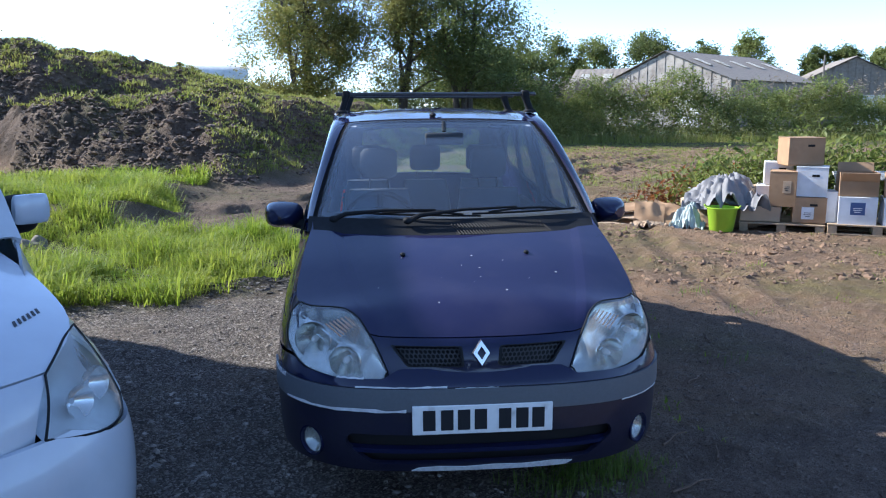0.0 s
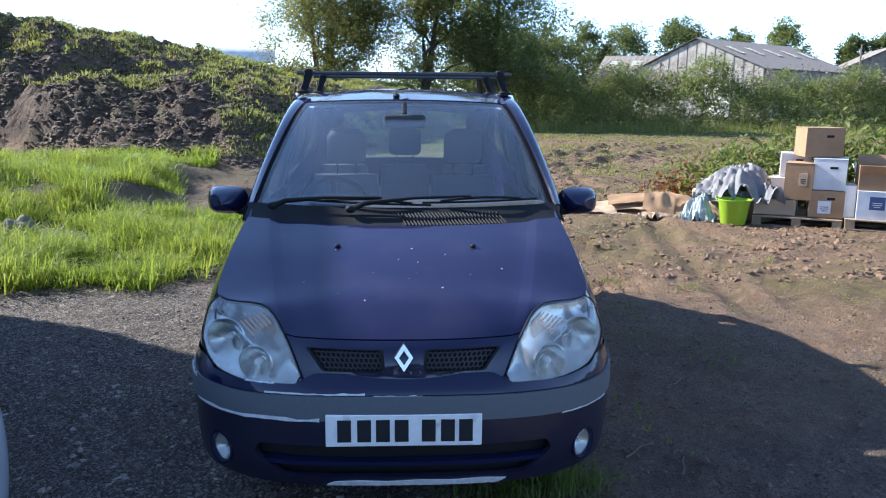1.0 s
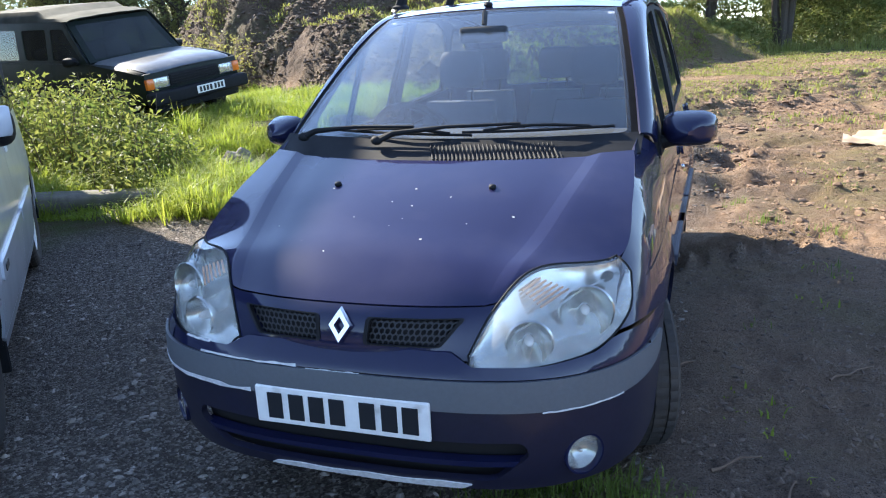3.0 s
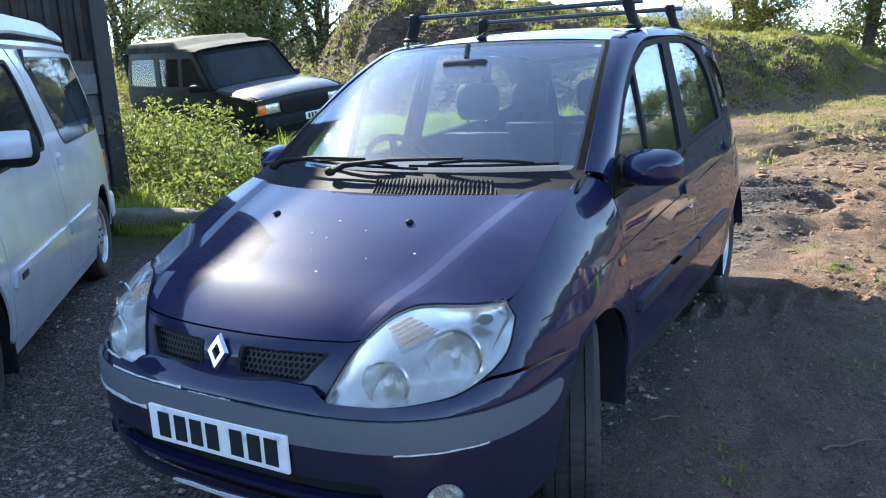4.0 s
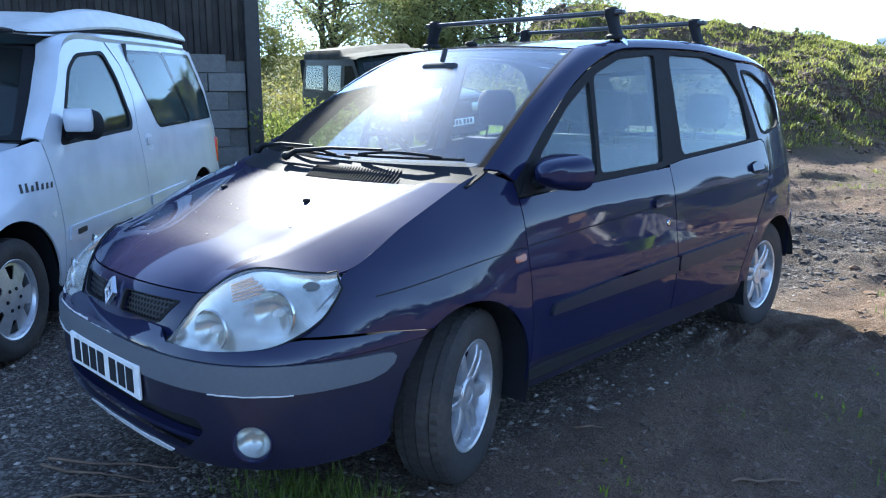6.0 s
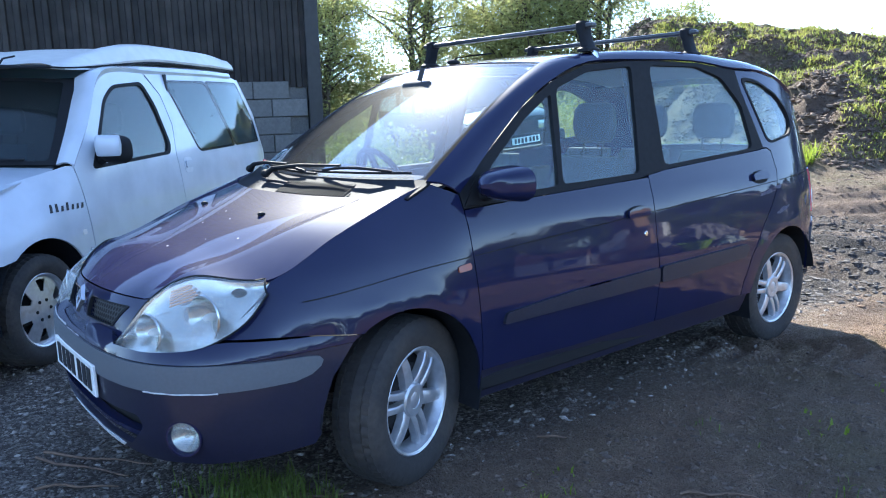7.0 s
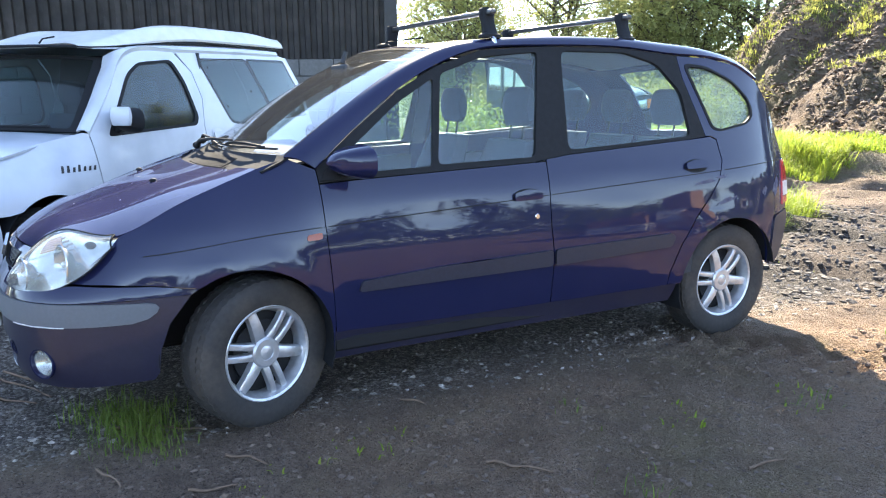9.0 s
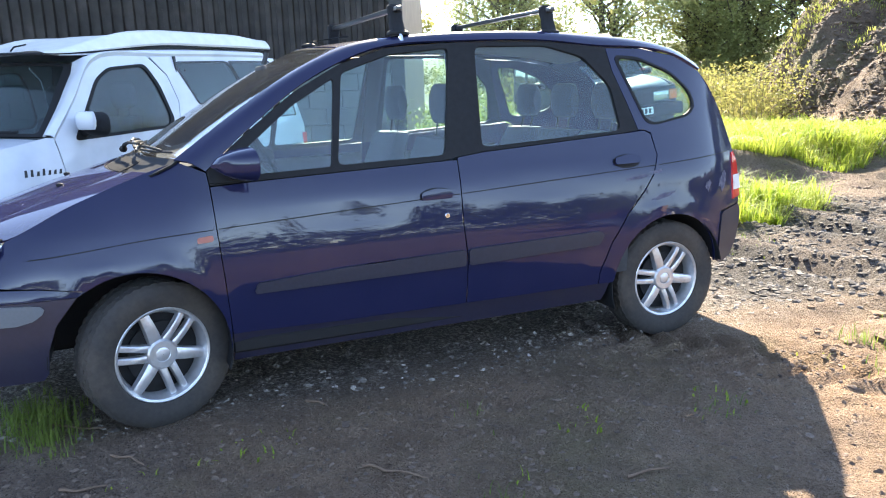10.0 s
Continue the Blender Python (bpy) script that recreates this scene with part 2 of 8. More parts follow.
def glass_mat(name, tint=(0.85, 0.9, 0.9), film=0.08, dust=0.05, haze=(0.5, 0.5, 0.48), gloss=0.95, bloom=0.0, base=0.045):
    """A thin pane: clear to light, mirror by Fresnel, a little dust on it; bloom: the share of a greasy film that spreads the glare."""
    m = bpy.data.materials.new(name)
    m.use_nodes = True
    nt = m.node_tree
    nt.nodes.remove(nt.nodes["Principled BSDF"])
    tr = nt.nodes.new("ShaderNodeBsdfTransparent")
    tr.inputs[0].default_value = (*tint, 1)
    gl = nt.nodes.new("ShaderNodeBsdfGlossy")
    gl.inputs["Roughness"].default_value = film
    df = nt.nodes.new("ShaderNodeBsdfDiffuse")
    df.inputs[0].default_value = (*haze, 1)
    fr = nt.nodes.new("ShaderNodeLayerWeight")
    fr.inputs[0].default_value = 0.5
    pw = nt.nodes.new("ShaderNodeMath")
    pw.operation = 'POWER'
    pw.inputs[1].default_value = 4.5
    nt.links.new(fr.outputs["Facing"], pw.inputs[0])
    mul = nt.nodes.new("ShaderNodeMath")
    mul.operation = 'MULTIPLY_ADD'
    mul.inputs[1].default_value, mul.inputs[2].default_value = gloss, base
    nt.links.new(pw.outputs[0], mul.inputs[0])
    m1 = nt.nodes.new("ShaderNodeMixShader")
    nt.links.new(mul.outputs[0], m1.inputs[0])
    nt.links.new(tr.outputs[0], m1.inputs[1])
    nt.links.new(gl.outputs[0], m1.inputs[2])
    co = nt.nodes.new("ShaderNodeTexCoord")
    nz = nt.nodes.new("ShaderNodeTexNoise")
    nz.inputs["Scale"].default_value = 3.0
    nz.inputs["Detail"].default_value = 6
    nt.links.new(co.outputs["Object"], nz.inputs["Vector"])
    rp = nt.nodes.new("ShaderNodeMapRange")
    rp.inputs[1].default_value, rp.inputs[2].default_value = 0.3, 0.8
    rp.inputs[3].default_value, rp.inputs[4].default_value = dust * 0.3, dust * 1.7
    nt.links.new(nz.outputs[0], rp.inputs[0])
    m2 = nt.nodes.new("ShaderNodeMixShader")
    nt.links.new(rp.outputs[0], m2.inputs[0])
    if bloom:
        g2 = nt.nodes.new("ShaderNodeBsdfGlossy")
        g2.inputs["Roughness"].default_value = 0.42
        m3 = nt.nodes.new("ShaderNodeMixShader")
        m3.inputs[0].default_value = bloom
        nt.links.new(m1.outputs[0], m3.inputs[1])
        nt.links.new(g2.outputs[0], m3.inputs[2])
        m1 = m3
    nt.links.new(m1.outputs[0], m2.inputs[1])
    nt.links.new(df.outputs[0], m2.inputs[2])
    nt.links.new(m2.outputs[0], nt.nodes["Material Output"].inputs[0])
    return m


PAINT = mat("blue_paint", (0.0084, 0.0112, 0.042), 0.45, 0.0, 0.85, 0.08, 900, tint=(0.0110, 0.0132, 0.045), tint_scale=3.0, coat_rough=0.03, spec=0.06)
# bonnet and roof paint, lighter than the flanks
PAINT_HOOD = mat("lighter_blue_paint", (0.0165, 0.0175, 0.054), 0.42, 0.0, 0.85, 0.10, 700, tint=(0.025, 0.025, 0.061), tint_scale=4.0, coat_rough=0.04, spec=0.018)
# sill, apron and rear bumper: the body blue, darker and duller
LOW_PAINT = mat("darker_dull_blue_paint", (0.0070, 0.0076, 0.025), 0.5, 0.0, 0.50, 0.15, 60, tint=(0.011, 0.011, 0.026), tint_scale=6.0, coat_rough=0.12)
STRIP_PLASTIC = mat("dark_door_strip_plastic", (0.018, 0.020, 0.034), 0.42, grain=0.15, scale=60, bump=0.08, bump_scale=500)
GREY_PLASTIC = mat("grey_bumper_plastic", (0.108, 0.118, 0.130), 0.5, grain=0.06, scale=90, bump=0.08, bump_scale=500)
BLACK_PLASTIC = mat("black_plastic", (0.016, 0.017, 0.019), 0.65, spec=0.15, grain=0.15, scale=40, bump=0.06, bump_scale=400)
MESH_PLASTIC = mat("grey_black_mesh_plastic", (0.022, 0.023, 0.026), 0.5, grain=0.15, scale=40)
SEAL = mat("dull_seal_rubber", (0.013, 0.013, 0.014), 0.85, spec=0.04, grain=0.2, scale=30)
RUBBER = mat("tyre_rubber", (0.034, 0.031, 0.029), 0.8, grain=0.2, scale=60, bump=0.1, bump_scale=200, tint=(0.058, 0.048, 0.040), tint_scale=5)
# near-black for gaps and hollows, their shade put into the colour
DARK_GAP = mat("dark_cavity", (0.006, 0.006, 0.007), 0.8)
CHROME = mat("worn_chrome", (0.75, 0.76, 0.78), 0.18, 1.0, grain=0.08, scale=60)
ALLOY = mat("silver_alloy", (0.58, 0.59, 0.61), 0.36, 0.7, grain=0.12, scale=40, tint=(0.4, 0.37, 0.33), tint_scale=14, tint_lo=0.55, tint_hi=0.8)
GLASS = glass_mat("car_glass", (0.86, 0.965, 0.965), 0.02, 0.012)
SCREEN = glass_mat("dusty_windscreen_glass", (0.96, 0.985, 0.995), 0.03, 0.012, bloom=0.007, base=0.095)
LENS = glass_mat("headlamp_lens", (0.93, 0.95, 0.93), 0.05, 0.17, (0.88, 0.85, 0.76))
SEAT = mat("dark_seat_fabric", (0.034, 0.040, 0.054), 0.85, grain=0.25, scale=120, bump=0.15, bump_scale=300)
TRIM_IN = mat("interior_plastic", (0.055, 0.059, 0.064), 0.85, spec=0.08, grain=0.12, scale=60)
HEADLINER = mat("grey_headliner", (0.32, 0.32, 0.31), 0.9, grain=0.1, scale=80)
PLATE_WHITE = mat("plate_white", (0.80, 0.80, 0.77), 0.4, grain=0.08, scale=25, tint=(0.5, 0.48, 0.44), tint_scale=14, tint_lo=0.62, tint_hi=0.8)
PLATE_BLACK = mat("plate_black", (0.012, 0.014, 0.018), 0.5)
PALE_AMBER = mat("faded_amber_plastic", (0.72, 0.36, 0.20), 0.35, grain=0.1, scale=50)
AMBER = mat("amber_plastic", (0.75, 0.17, 0.02), 0.25, coat=0.6, grain=0.1, scale=50)
REPEATER = mat("dull_orange_plastic", (0.30, 0.060, 0.018), 0.3, coat=0.5, grain=0.15, scale=50)
RED_LENS = mat("red_lamp_plastic", (0.55, 0.02, 0.02), 0.2, coat=0.8)
WHITE_LENS = mat("white_lamp_plastic", (0.75, 0.72, 0.70), 0.25, coat=0.8)
REFLECTOR = mat("lamp_reflector", (0.56, 0.57, 0.55), 0.22, 0.95, grain=0.25, scale=24)
SCRAPE = mat("scraped_primer", (0.62, 0.62, 0.62), 0.6, grain=0.2, scale=60)
PEEL = mat("peeling_lacquer", (0.085, 0.085, 0.12), 0.7, grain=0.4, scale=60, tint=(0.02, 0.022, 0.06), tint_scale=40)
VAN_WHITE = mat("white_van_paint", (0.50, 0.53, 0.575), 0.35, 0, 0.8, 0.05, 8, tint=(0.42, 0.45, 0.495), tint_scale=2.5, coat_rough=0.08)
VAN_ROOF = mat("white_fibreglass", (0.62, 0.61, 0.57), 0.45, 0, 0.2, 0.08, 12)
GREEN_DARK = mat("dark_green_paint", (0.012, 0.019, 0.016), 0.60, 0.0, 0.10, 0.2, 30, tint=(0.021, 0.025, 0.021), tint_scale=3, coat_rough=0.25, spec=0.15)
# off-roader bonnet: the sun's sheen on dark paint put in as grey
GLINT_GREY = mat("glint_grey_bonnet", (0.085, 0.09, 0.095), 0.42, 0.1, 0.6, 0.15, 14, tint=(0.13, 0.13, 0.125), tint_scale=4, coat_rough=0.12)
DUSTY_ROOF = mat("dusty_pale_roof", (0.105, 0.106, 0.090), 0.85, grain=0.2, scale=12, tint=(0.060, 0.064, 0.054), tint_scale=3, spec=0.10)

# ---- ground, banks and soil heap ----
def bump(x, y):
    v = Vector((x, y, 0))
    return noise.noise(v * 0.9) * 0.03 + noise.noise(v * 3.1 + Vector((7, 1, 0))) * 0.016 + noise.noise(v * 7.3 + Vector((1, 9, 0))) * 0.013 + noise.noise(v * 13.1) * 0.006


heap_front = table([-22, -19, -16.2, -13.6, -9.8, -6.3, -3, 3], [30, 23, 18.8, 16.6, 14.4, 13.0, 11.5, 9.8])


def heap(x, y):
    """The tipped soil heap: two faces that meet in a nose, a bench half way up, a higher pile at one end, and a grassy back."""
    if y < 9.5 or x > 3.0 or x < -30.0 or y > 38.0:
        return 0.0
    front = (y - heap_front(x)) * 0.87
    s = min(front, (y - 11.5) * 0.32 - (x + 3.0) * 0.947)
    if s < -1.2:
        return 0.0
    rough = 0.75 * noise.noise(Vector((x * 0.33, y * 0.33, 2))) + 0.3 * noise.noise(Vector((x * 0.9, y * 0.9, 7)))
    s += rough
    k = ease(-7.0, -10.0, x)
    h = 1.75 * ease(0.0, 3.0, s) + 0.2 * ease(3.4, 5.0, s) + ease(4.8 - 2.4 * k, 8.4 - 3.6 * k, s) * (0.42 + 0.65 * ease(-4.0, -8.0, x) + 0.25 * k + 0.4 * ease(-10.0, -14.0, x))
    tall = 4.0 * ease(-0.4, 3.9, min(front, (x + 17.6) * 0.96 - (y - 20.5) * 0.05) + 0.6 * rough) * ease(-9.6, -12.6, x)
    return max(h, tall) * ease(38, 28, y) * ease(-30, -23, x)


def ground_z(x, y):
    z = bump(x, y) * ease(-1.5, 1.5, abs(x) + abs(y))
    near = ease(26, 12, math.hypot(x, y))
    # tyre ruts on the bare earth
    for a, off in ((0.08, 0.95), (0.08, 2.75), (-0.30, 4.6), (-0.25, 6.0)):
        d = x - off - a * (y - 2) - 0.12 * math.sin(y * 0.7 + off)
        z += near * (0.55 + 1.3 * noise.noise(Vector((x * 1.1, y * 0.9, off)))) * (-0.050 * math.exp(-(d / 0.13) ** 2) + 0.022 * (math.exp(-((d - 0.24) / 0.10) ** 2) + math.exp(-((d + 0.24) / 0.10) ** 2))) * ease(1.5, 4.5, y + x * 0.6)
    rough_land = ease(3.0, 9.0, y) * ease(40, 20, y)
    z += rough_land * (noise.noise(Vector((x * 0.5, y * 0.5, 3))) * 0.08)
    # churned earth and two deep ruts across the field
    k = ease(3.0, 6.0, y + 0.5 * x) * ease(34, 24, y) * ease(-1.6, -0.2, x)
    if k > 0:
        v = Vector((x, y, 3))
        patch = 0.35 + 0.9 * max(0.0, 0.3 + noise.noise(v * 0.45))
        z += k * patch * (0.050 * (0.5 - 2 * abs(noise.noise(v * 1.5))) + 0.034 * (0.5 - 2 * abs(noise.noise(v * 3.7))) + 0.016 * noise.noise(v * 9.0))
    for c in (0.0, 1.75):
        d = (x - 1.7) * 0.797 - (y - 11.6) * 0.603 + c + 0.25 * noise.noise(Vector((x * 0.4, y * 0.4, c)))
        if abs(d) < 1.2 and 6.0 < y < 26.0:
            z += ease(6.0, 9.0, y) * ease(26, 21, y) * (0.6 + 0.9 * noise.noise(Vector((x * 1.5, y * 1.5, c)))) * (0.13 * math.exp(-((abs(d) - 0.36) / 0.16) ** 2) - 0.09 * math.exp(-(d / 0.2) ** 2))
    # wheel ruts across the planings behind the car
    for y0, a, dep in ((4.35, 0.30, 0.10), (5.75, 0.22, 0.12), (6.9, 0.30, 0.08)):
        d = (y - y0 - a * x) + 0.18 * noise.noise(Vector((x * 0.8, y0, 4)))
        if abs(d) < 0.9 and -3.6 < x < 2.6:
            k = ease(-3.6, -2.6, x) * ease(2.6, 1.4, x) * (0.75 + 0.7 * noise.noise(Vector((x * 1.7, y * 1.7, y0))))
            z += k * (0.65 * dep * math.exp(-((abs(d) - 0.34) / 0.15) ** 2) - dep * math.exp(-(d / 0.19) ** 2))
    # tractor tread that comes out past the back wheel
    u, d = (x - 0.2) * 0.82 + (y - 1.9) * 0.572, (y - 1.9) * 0.82 - (x - 0.2) * 0.572
    if abs(d) < 0.5 and 0.2 < u < 2.6:
        k = ease(0.2, 0.5, u) * ease(2.6, 1.7, u)
        bar = math.sin(2 * math.pi * (u + 0.7 * abs(d)) / 0.185)
        z += k * (math.exp(-(d / 0.24) ** 4) * (0.046 * max(-0.6, min(0.6, bar)) + 0.004) + 0.022 * math.exp(-((abs(d) - 0.32) / 0.07) ** 2))
    # crumbly soil beside the car
    k = ease(0.75, 1.2, x) * ease(4.6, 3.8, x) * ease(-2.6, -1.6, y) * ease(4.0, 3.2, y)
    if k > 0:
        v = Vector((x, y, 8))
        z += k * (0.020 * noise.noise(v * 2.6) + 0.022 * (0.4 - abs(noise.noise(v * 5.5))) + 0.013 * noise.noise(v * 12))
    # the grass stands on a low bank
    z += 0.30 * ease(5.0, 7.2, y) * ease(-3.3, -4.3, x + 0.5 * noise.noise(Vector((x * 0.9, y * 0.9, 14)))) * ease(15, 11.5, y)
    z += 0.055 * ease(-0.7, -1.7, x + 0.3 * y) * ease(14, 6, y)
    h = heap(x, y)
    if h > 0.02:
        v = Vector((x, y, 5))
        k = ease(0.0, 0.8, h)
        for sc, am in ((0.9, 0.30), (1.9, 0.26), (3.7, 0.20)):
            z += k * am * (0.55 - noise.voronoi(v * sc + Vector((0, 0, 0.3 * noise.noise(v * 2))))[0][0]) * ease(27, 24, y)
        z += h + k * (0.25 * noise.noise(v * 0.55) + 0.26 * noise.noise(v * 1.3) + 0.12 * noise.noise(v * 4.5))
    z += 6.0 * ease(34, 95, y + 0.4 * abs(x + 25)) * ease(2, -22, x)
    return z


def grid_axis(lo, hi, fine_lo, fine_hi, fine, grow=1.13):
    out = [fine_lo + k * fine for k in range(int((fine_hi - fine_lo) / fine) + 1)]
    s, v = fine, out[-1]
    while v < hi:
        s *= grow
        v += s
        out.append(v)
    s, v = fine, out[0]
    while v > lo:
        s *= grow
        v -= s
        out.insert(0, v)
    return out


gx = grid_axis(-900, 900, -5.0, 7.0, 0.042)
gy = grid_axis(-900, 1500, -3.0, 8.0, 0.042)


def heap_axis(vals, lo, hi, step):
    """Refine a stretch of an axis."""
    out = [v for v in vals if v < lo or v > hi]
    k = lo
    while k <= hi:
        out.append(k)
        k += step
    return sorted(out)


gx = heap_axis(gx, -18.5, -5.0, 0.11)
gy = heap_axis(gy, 8.1, 27.0, 0.11)


def gravel_mask(x, y):
    n = noise.noise(Vector((x * 0.8, y * 0.8, 9))) * 0.5
    d = x - (0.62 + 0.03 * y)                  # gravel lies on the van's side of this line
    a = ease(0.30, -0.30, d + n * 0.7)
    b = ease(0.5, -0.5, y - (3.4 + 0.55 * (min(x, 0.5) + 2.0)) + n)
    c = ease(0.7, -0.3, abs(x + 0.8) - 1.6 + n) * ease(2.4, 3.2, y) * ease(8.5, 6.6, y + 2 * n)
    return max(a * b, c * 0.9)


def grass_mask(x, y):
    n = noise.noise(Vector((x * 0.5, y * 0.5, 19))) * 0.8 + noise.noise(Vector((x * 2.1, y * 2.1, 4))) * 0.35
    left = ease(-0.4, 0.5, (y - (2.5 + 0.75 * (x + 2.8))) * 0.8 + n) * ease(-0.9, -1.9, x + 0.10 * (y - 5) + n * 0.6)
    track = ease(8, 11, y) * ease(26, 20, y) * 0.45 * ease(-0.2, 0.5, n)
    far = ease(24, 32, y + n * 3)
    left *= 1 - 0.92 * ease(-4.6, -3.4, x + n * 0.6) * ease(6.2, 7.2, y + n * 0.8) * ease(0.9, 0.3, heap(x, y))
    hp = heap(x, y)
    if hp > 0.25 and y < 27:
        left *= 0.3 * ease(0.15, 0.6, n) + 0.75 * ease(0.85, 1.0, hp / 3.4)
    return min(1.0, max(left, track, far, ease(-25, -30, x)))


def mud_mask(x, y):
    """Darker soil: in front of the parked car and in the churned strip below the heap."""
    n = noise.noise(Vector((x * 0.9, y * 0.9, 41))) * 0.7 + noise.noise(Vector((x * 3.3, y * 3.3, 6))) * 0.3
    a = max(ease(0.7, -0.5, y - 0.15 * x + n * 0.9), 0.55 * ease(3.2, 2.2, y + n * 0.6) * ease(3.4, 2.2, x + n)) * ease(0.45, 0.85, x + n * 0.3)
    b = ease(-6.5, -4.0, x) * ease(0.6, -1.2, x + n) * ease(5.5, 7.5, y + n) * ease(16, 13, y)
    c = ease(1.6, 0.8, abs(x + 0.5 + 0.1 * y) + n * 0.8) * ease(2.9, 3.7, y + n * 0.5) * ease(9.5, 7.5, y + n)
    return max(a, 0.9 * b, 0.8 * c)


def planings_mask(x, y):
    """Black road planings spread behind the parked car, in strips between the ruts."""
    n = noise.noise(Vector((x * 0.9, y * 0.9, 61))) * 0.6 + noise.noise(Vector((x * 2.7, y * 2.7, 16))) * 0.3
    strip = 0.5 + 0.5 * math.sin((y - 0.25 * x) * 3.6 + 3 * n)
    return ease(2.1, 1.2, abs(x + 0.8) + n) * ease(2.9, 3.6, y + n * 0.4) * ease(8.2, 6.4, y + n) * (0.45 + 0.55 * ease(0.2, 0.6, strip))


def build_ground():
    nx, ny = len(gx), len(gy)
    co = np.zeros((nx * ny, 3))
    gm, gs, hm, mm, pm = (np.zeros(nx * ny) for _ in range(5))
    i = 0
    for y in gy:
        for x in gx:
            co[i] = (x, y, ground_z(x, y))
            if -40 < x < 60 and -20 < y < 60:
                gm[i], gs[i] = gravel_mask(x, y), grass_mask(x, y)
                hm[i] = ease(0.2, 0.7, heap(x, y)) * ease(30, 26, y)
                mm[i] = mud_mask(x, y)
                pm[i] = planings_mask(x, y)
            else:
                gs[i] = 1.0
            i += 1
    idx = np.arange(nx * ny).reshape(ny, nx)
    quads = np.stack([idx[:-1, :-1], idx[:-1, 1:], idx[1:, 1:], idx[1:, :-1]], -1).reshape(-1, 4)
    me = bpy.data.meshes.new("ground")
    me.from_pydata(co.tolist(), [], quads.tolist())
    for nm, arr in (("gravel", gm), ("grass", gs), ("soil", hm), ("mud", mm), ("planings", pm)):
        at = me.attributes.new(nm, 'FLOAT', 'POINT')
        at.data.foreach_set("value", arr)
    me.shade_smooth()
    return me


def ground_mat():
    m = bpy.data.materials.new("yard_ground")
    m.use_nodes = True
    nt = m.node_tree
    b = nt.nodes["Principled BSDF"]
    b.inputs["Roughness"].default_value = 0.9
    b.inputs["Specular IOR Level"].default_value = 0.25
    co = nt.nodes.new("ShaderNodeTexCoord").outputs["Object"]
    def tex(sc, det=6, ro=0.6):
        n = nt.nodes.new("ShaderNodeTexNoise")
        n.inputs["Scale"].default_value, n.inputs["Detail"].default_value, n.inputs["Roughness"].default_value = sc, det, ro
        nt.links.new(co, n.inputs["Vector"])
        return n.outputs[0]
    def mixc(fac, a, c):
        mx = nt.nodes.new("ShaderNodeMix")
        mx.data_type = 'RGBA'
        nt.links.new(fac, mx.inputs[0])
        for k, v in ((6, a), (7, c)):
            if isinstance(v, tuple):
                mx.inputs[k].default_value = (*v, 1)
            else:
                nt.links.new(v, mx.inputs[k])
        return mx.outputs[2]
    def rng(src, a, c, lo=0.0, hi=1.0):
        r = nt.nodes.new("ShaderNodeMapRange")
        r.inputs[1].default_value, r.inputs[2].default_value, r.inputs[3].default_value, r.inputs[4].default_value = a, c, lo, hi
        nt.links.new(src, r.inputs[0])
        return r.outputs[0]
    def attr(nm):
        a = nt.nodes.new("ShaderNodeAttribute")
        a.attribute_name = nm
        return a.outputs["Fac"]
    dirt = mixc(rng(tex(1.3), 0.35, 0.65), (0.320, 0.202, 0.120), (0.205, 0.130, 0.080))
    dirt = mixc(rng(tex(9), 0.45, 0.7), dirt, (0.33, 0.232, 0.155))
    dirt = mixc(rng(tex(45), 0.52, 0.72), dirt, (0.13, 0.085, 0.055))
    dirt = mixc(rng(tex(0.55), 0.46, 0.62, 0.0, 0.75), dirt, mixc(rng(tex(5), 0.35, 0.65), (0.205, 0.175, 0.060), (0.150, 0.118, 0.062)))
    vor = nt.nodes.new("ShaderNodeTexVoronoi")
    vor.inputs["Scale"].default_value = 95
    nt.links.new(co, vor.inputs["Vector"])
    stone = mixc(rng(vor.outputs["Color"], 0.45, 0.95), (0.105, 0.086, 0.072), (0.42, 0.365, 0.31))
    gravel = mixc(rng(tex(2.0), 0.5, 0.75, 0.0, 0.6), stone, (0.19, 0.145, 0.108))
    turf = mixc(rng(tex(6), 0.35, 0.65), (0.075, 0.095, 0.022), (0.10, 0.078, 0.042))
    soil = mixc(rng(tex(2.2), 0.35, 0.65), (0.108, 0.074, 0.054), (0.18, 0.125, 0.088))
    soil = mixc(rng(tex(12), 0.5, 0.75), soil, (0.058, 0.040, 0.032))
    c = mixc(attr("gravel"), dirt, gravel)
    mud = mixc(rng(tex(3.0), 0.35, 0.65), (0.150, 0.106, 0.078), (0.240, 0.172, 0.128))
    mud = mixc(rng(tex(30), 0.5, 0.7), mud, (0.098, 0.070, 0.052))
    mud = mixc(rng(tex(90, 3), 0.56, 0.66), mud, (0.052, 0.037, 0.029))
    mud = mixc(rng(vor.outputs["Color"], 0.80, 0.96, 0.0, 0.75), mud, (0.33, 0.27, 0.215))
    c = mixc(attr("mud"), c, mud)
    c = mixc(attr("planings"), c, mixc(rng(vor.outputs["Color"], 0.4, 0.95), (0.038, 0.033, 0.030), (0.135, 0.118, 0.105)))
    c = mixc(attr("soil"), c, soil)
    c = mixc(attr("grass"), c, turf)
    nt.links.new(c, b.inputs["Base Color"])
    bp = nt.nodes.new("ShaderNodeBump")
    bp.inputs["Strength"].default_value, bp.inputs["Distance"].default_value = 0.9, 0.035
    ad = nt.nodes.new("ShaderNodeMath")
    ad.operation = 'ADD'
    nt.links.new(tex(38, 8, 0.7), ad.inputs[0])
    nt.links.new(rng(vor.outputs["Distance"], 0.0, 0.6, 0.5, 0.0), ad.inputs[1])
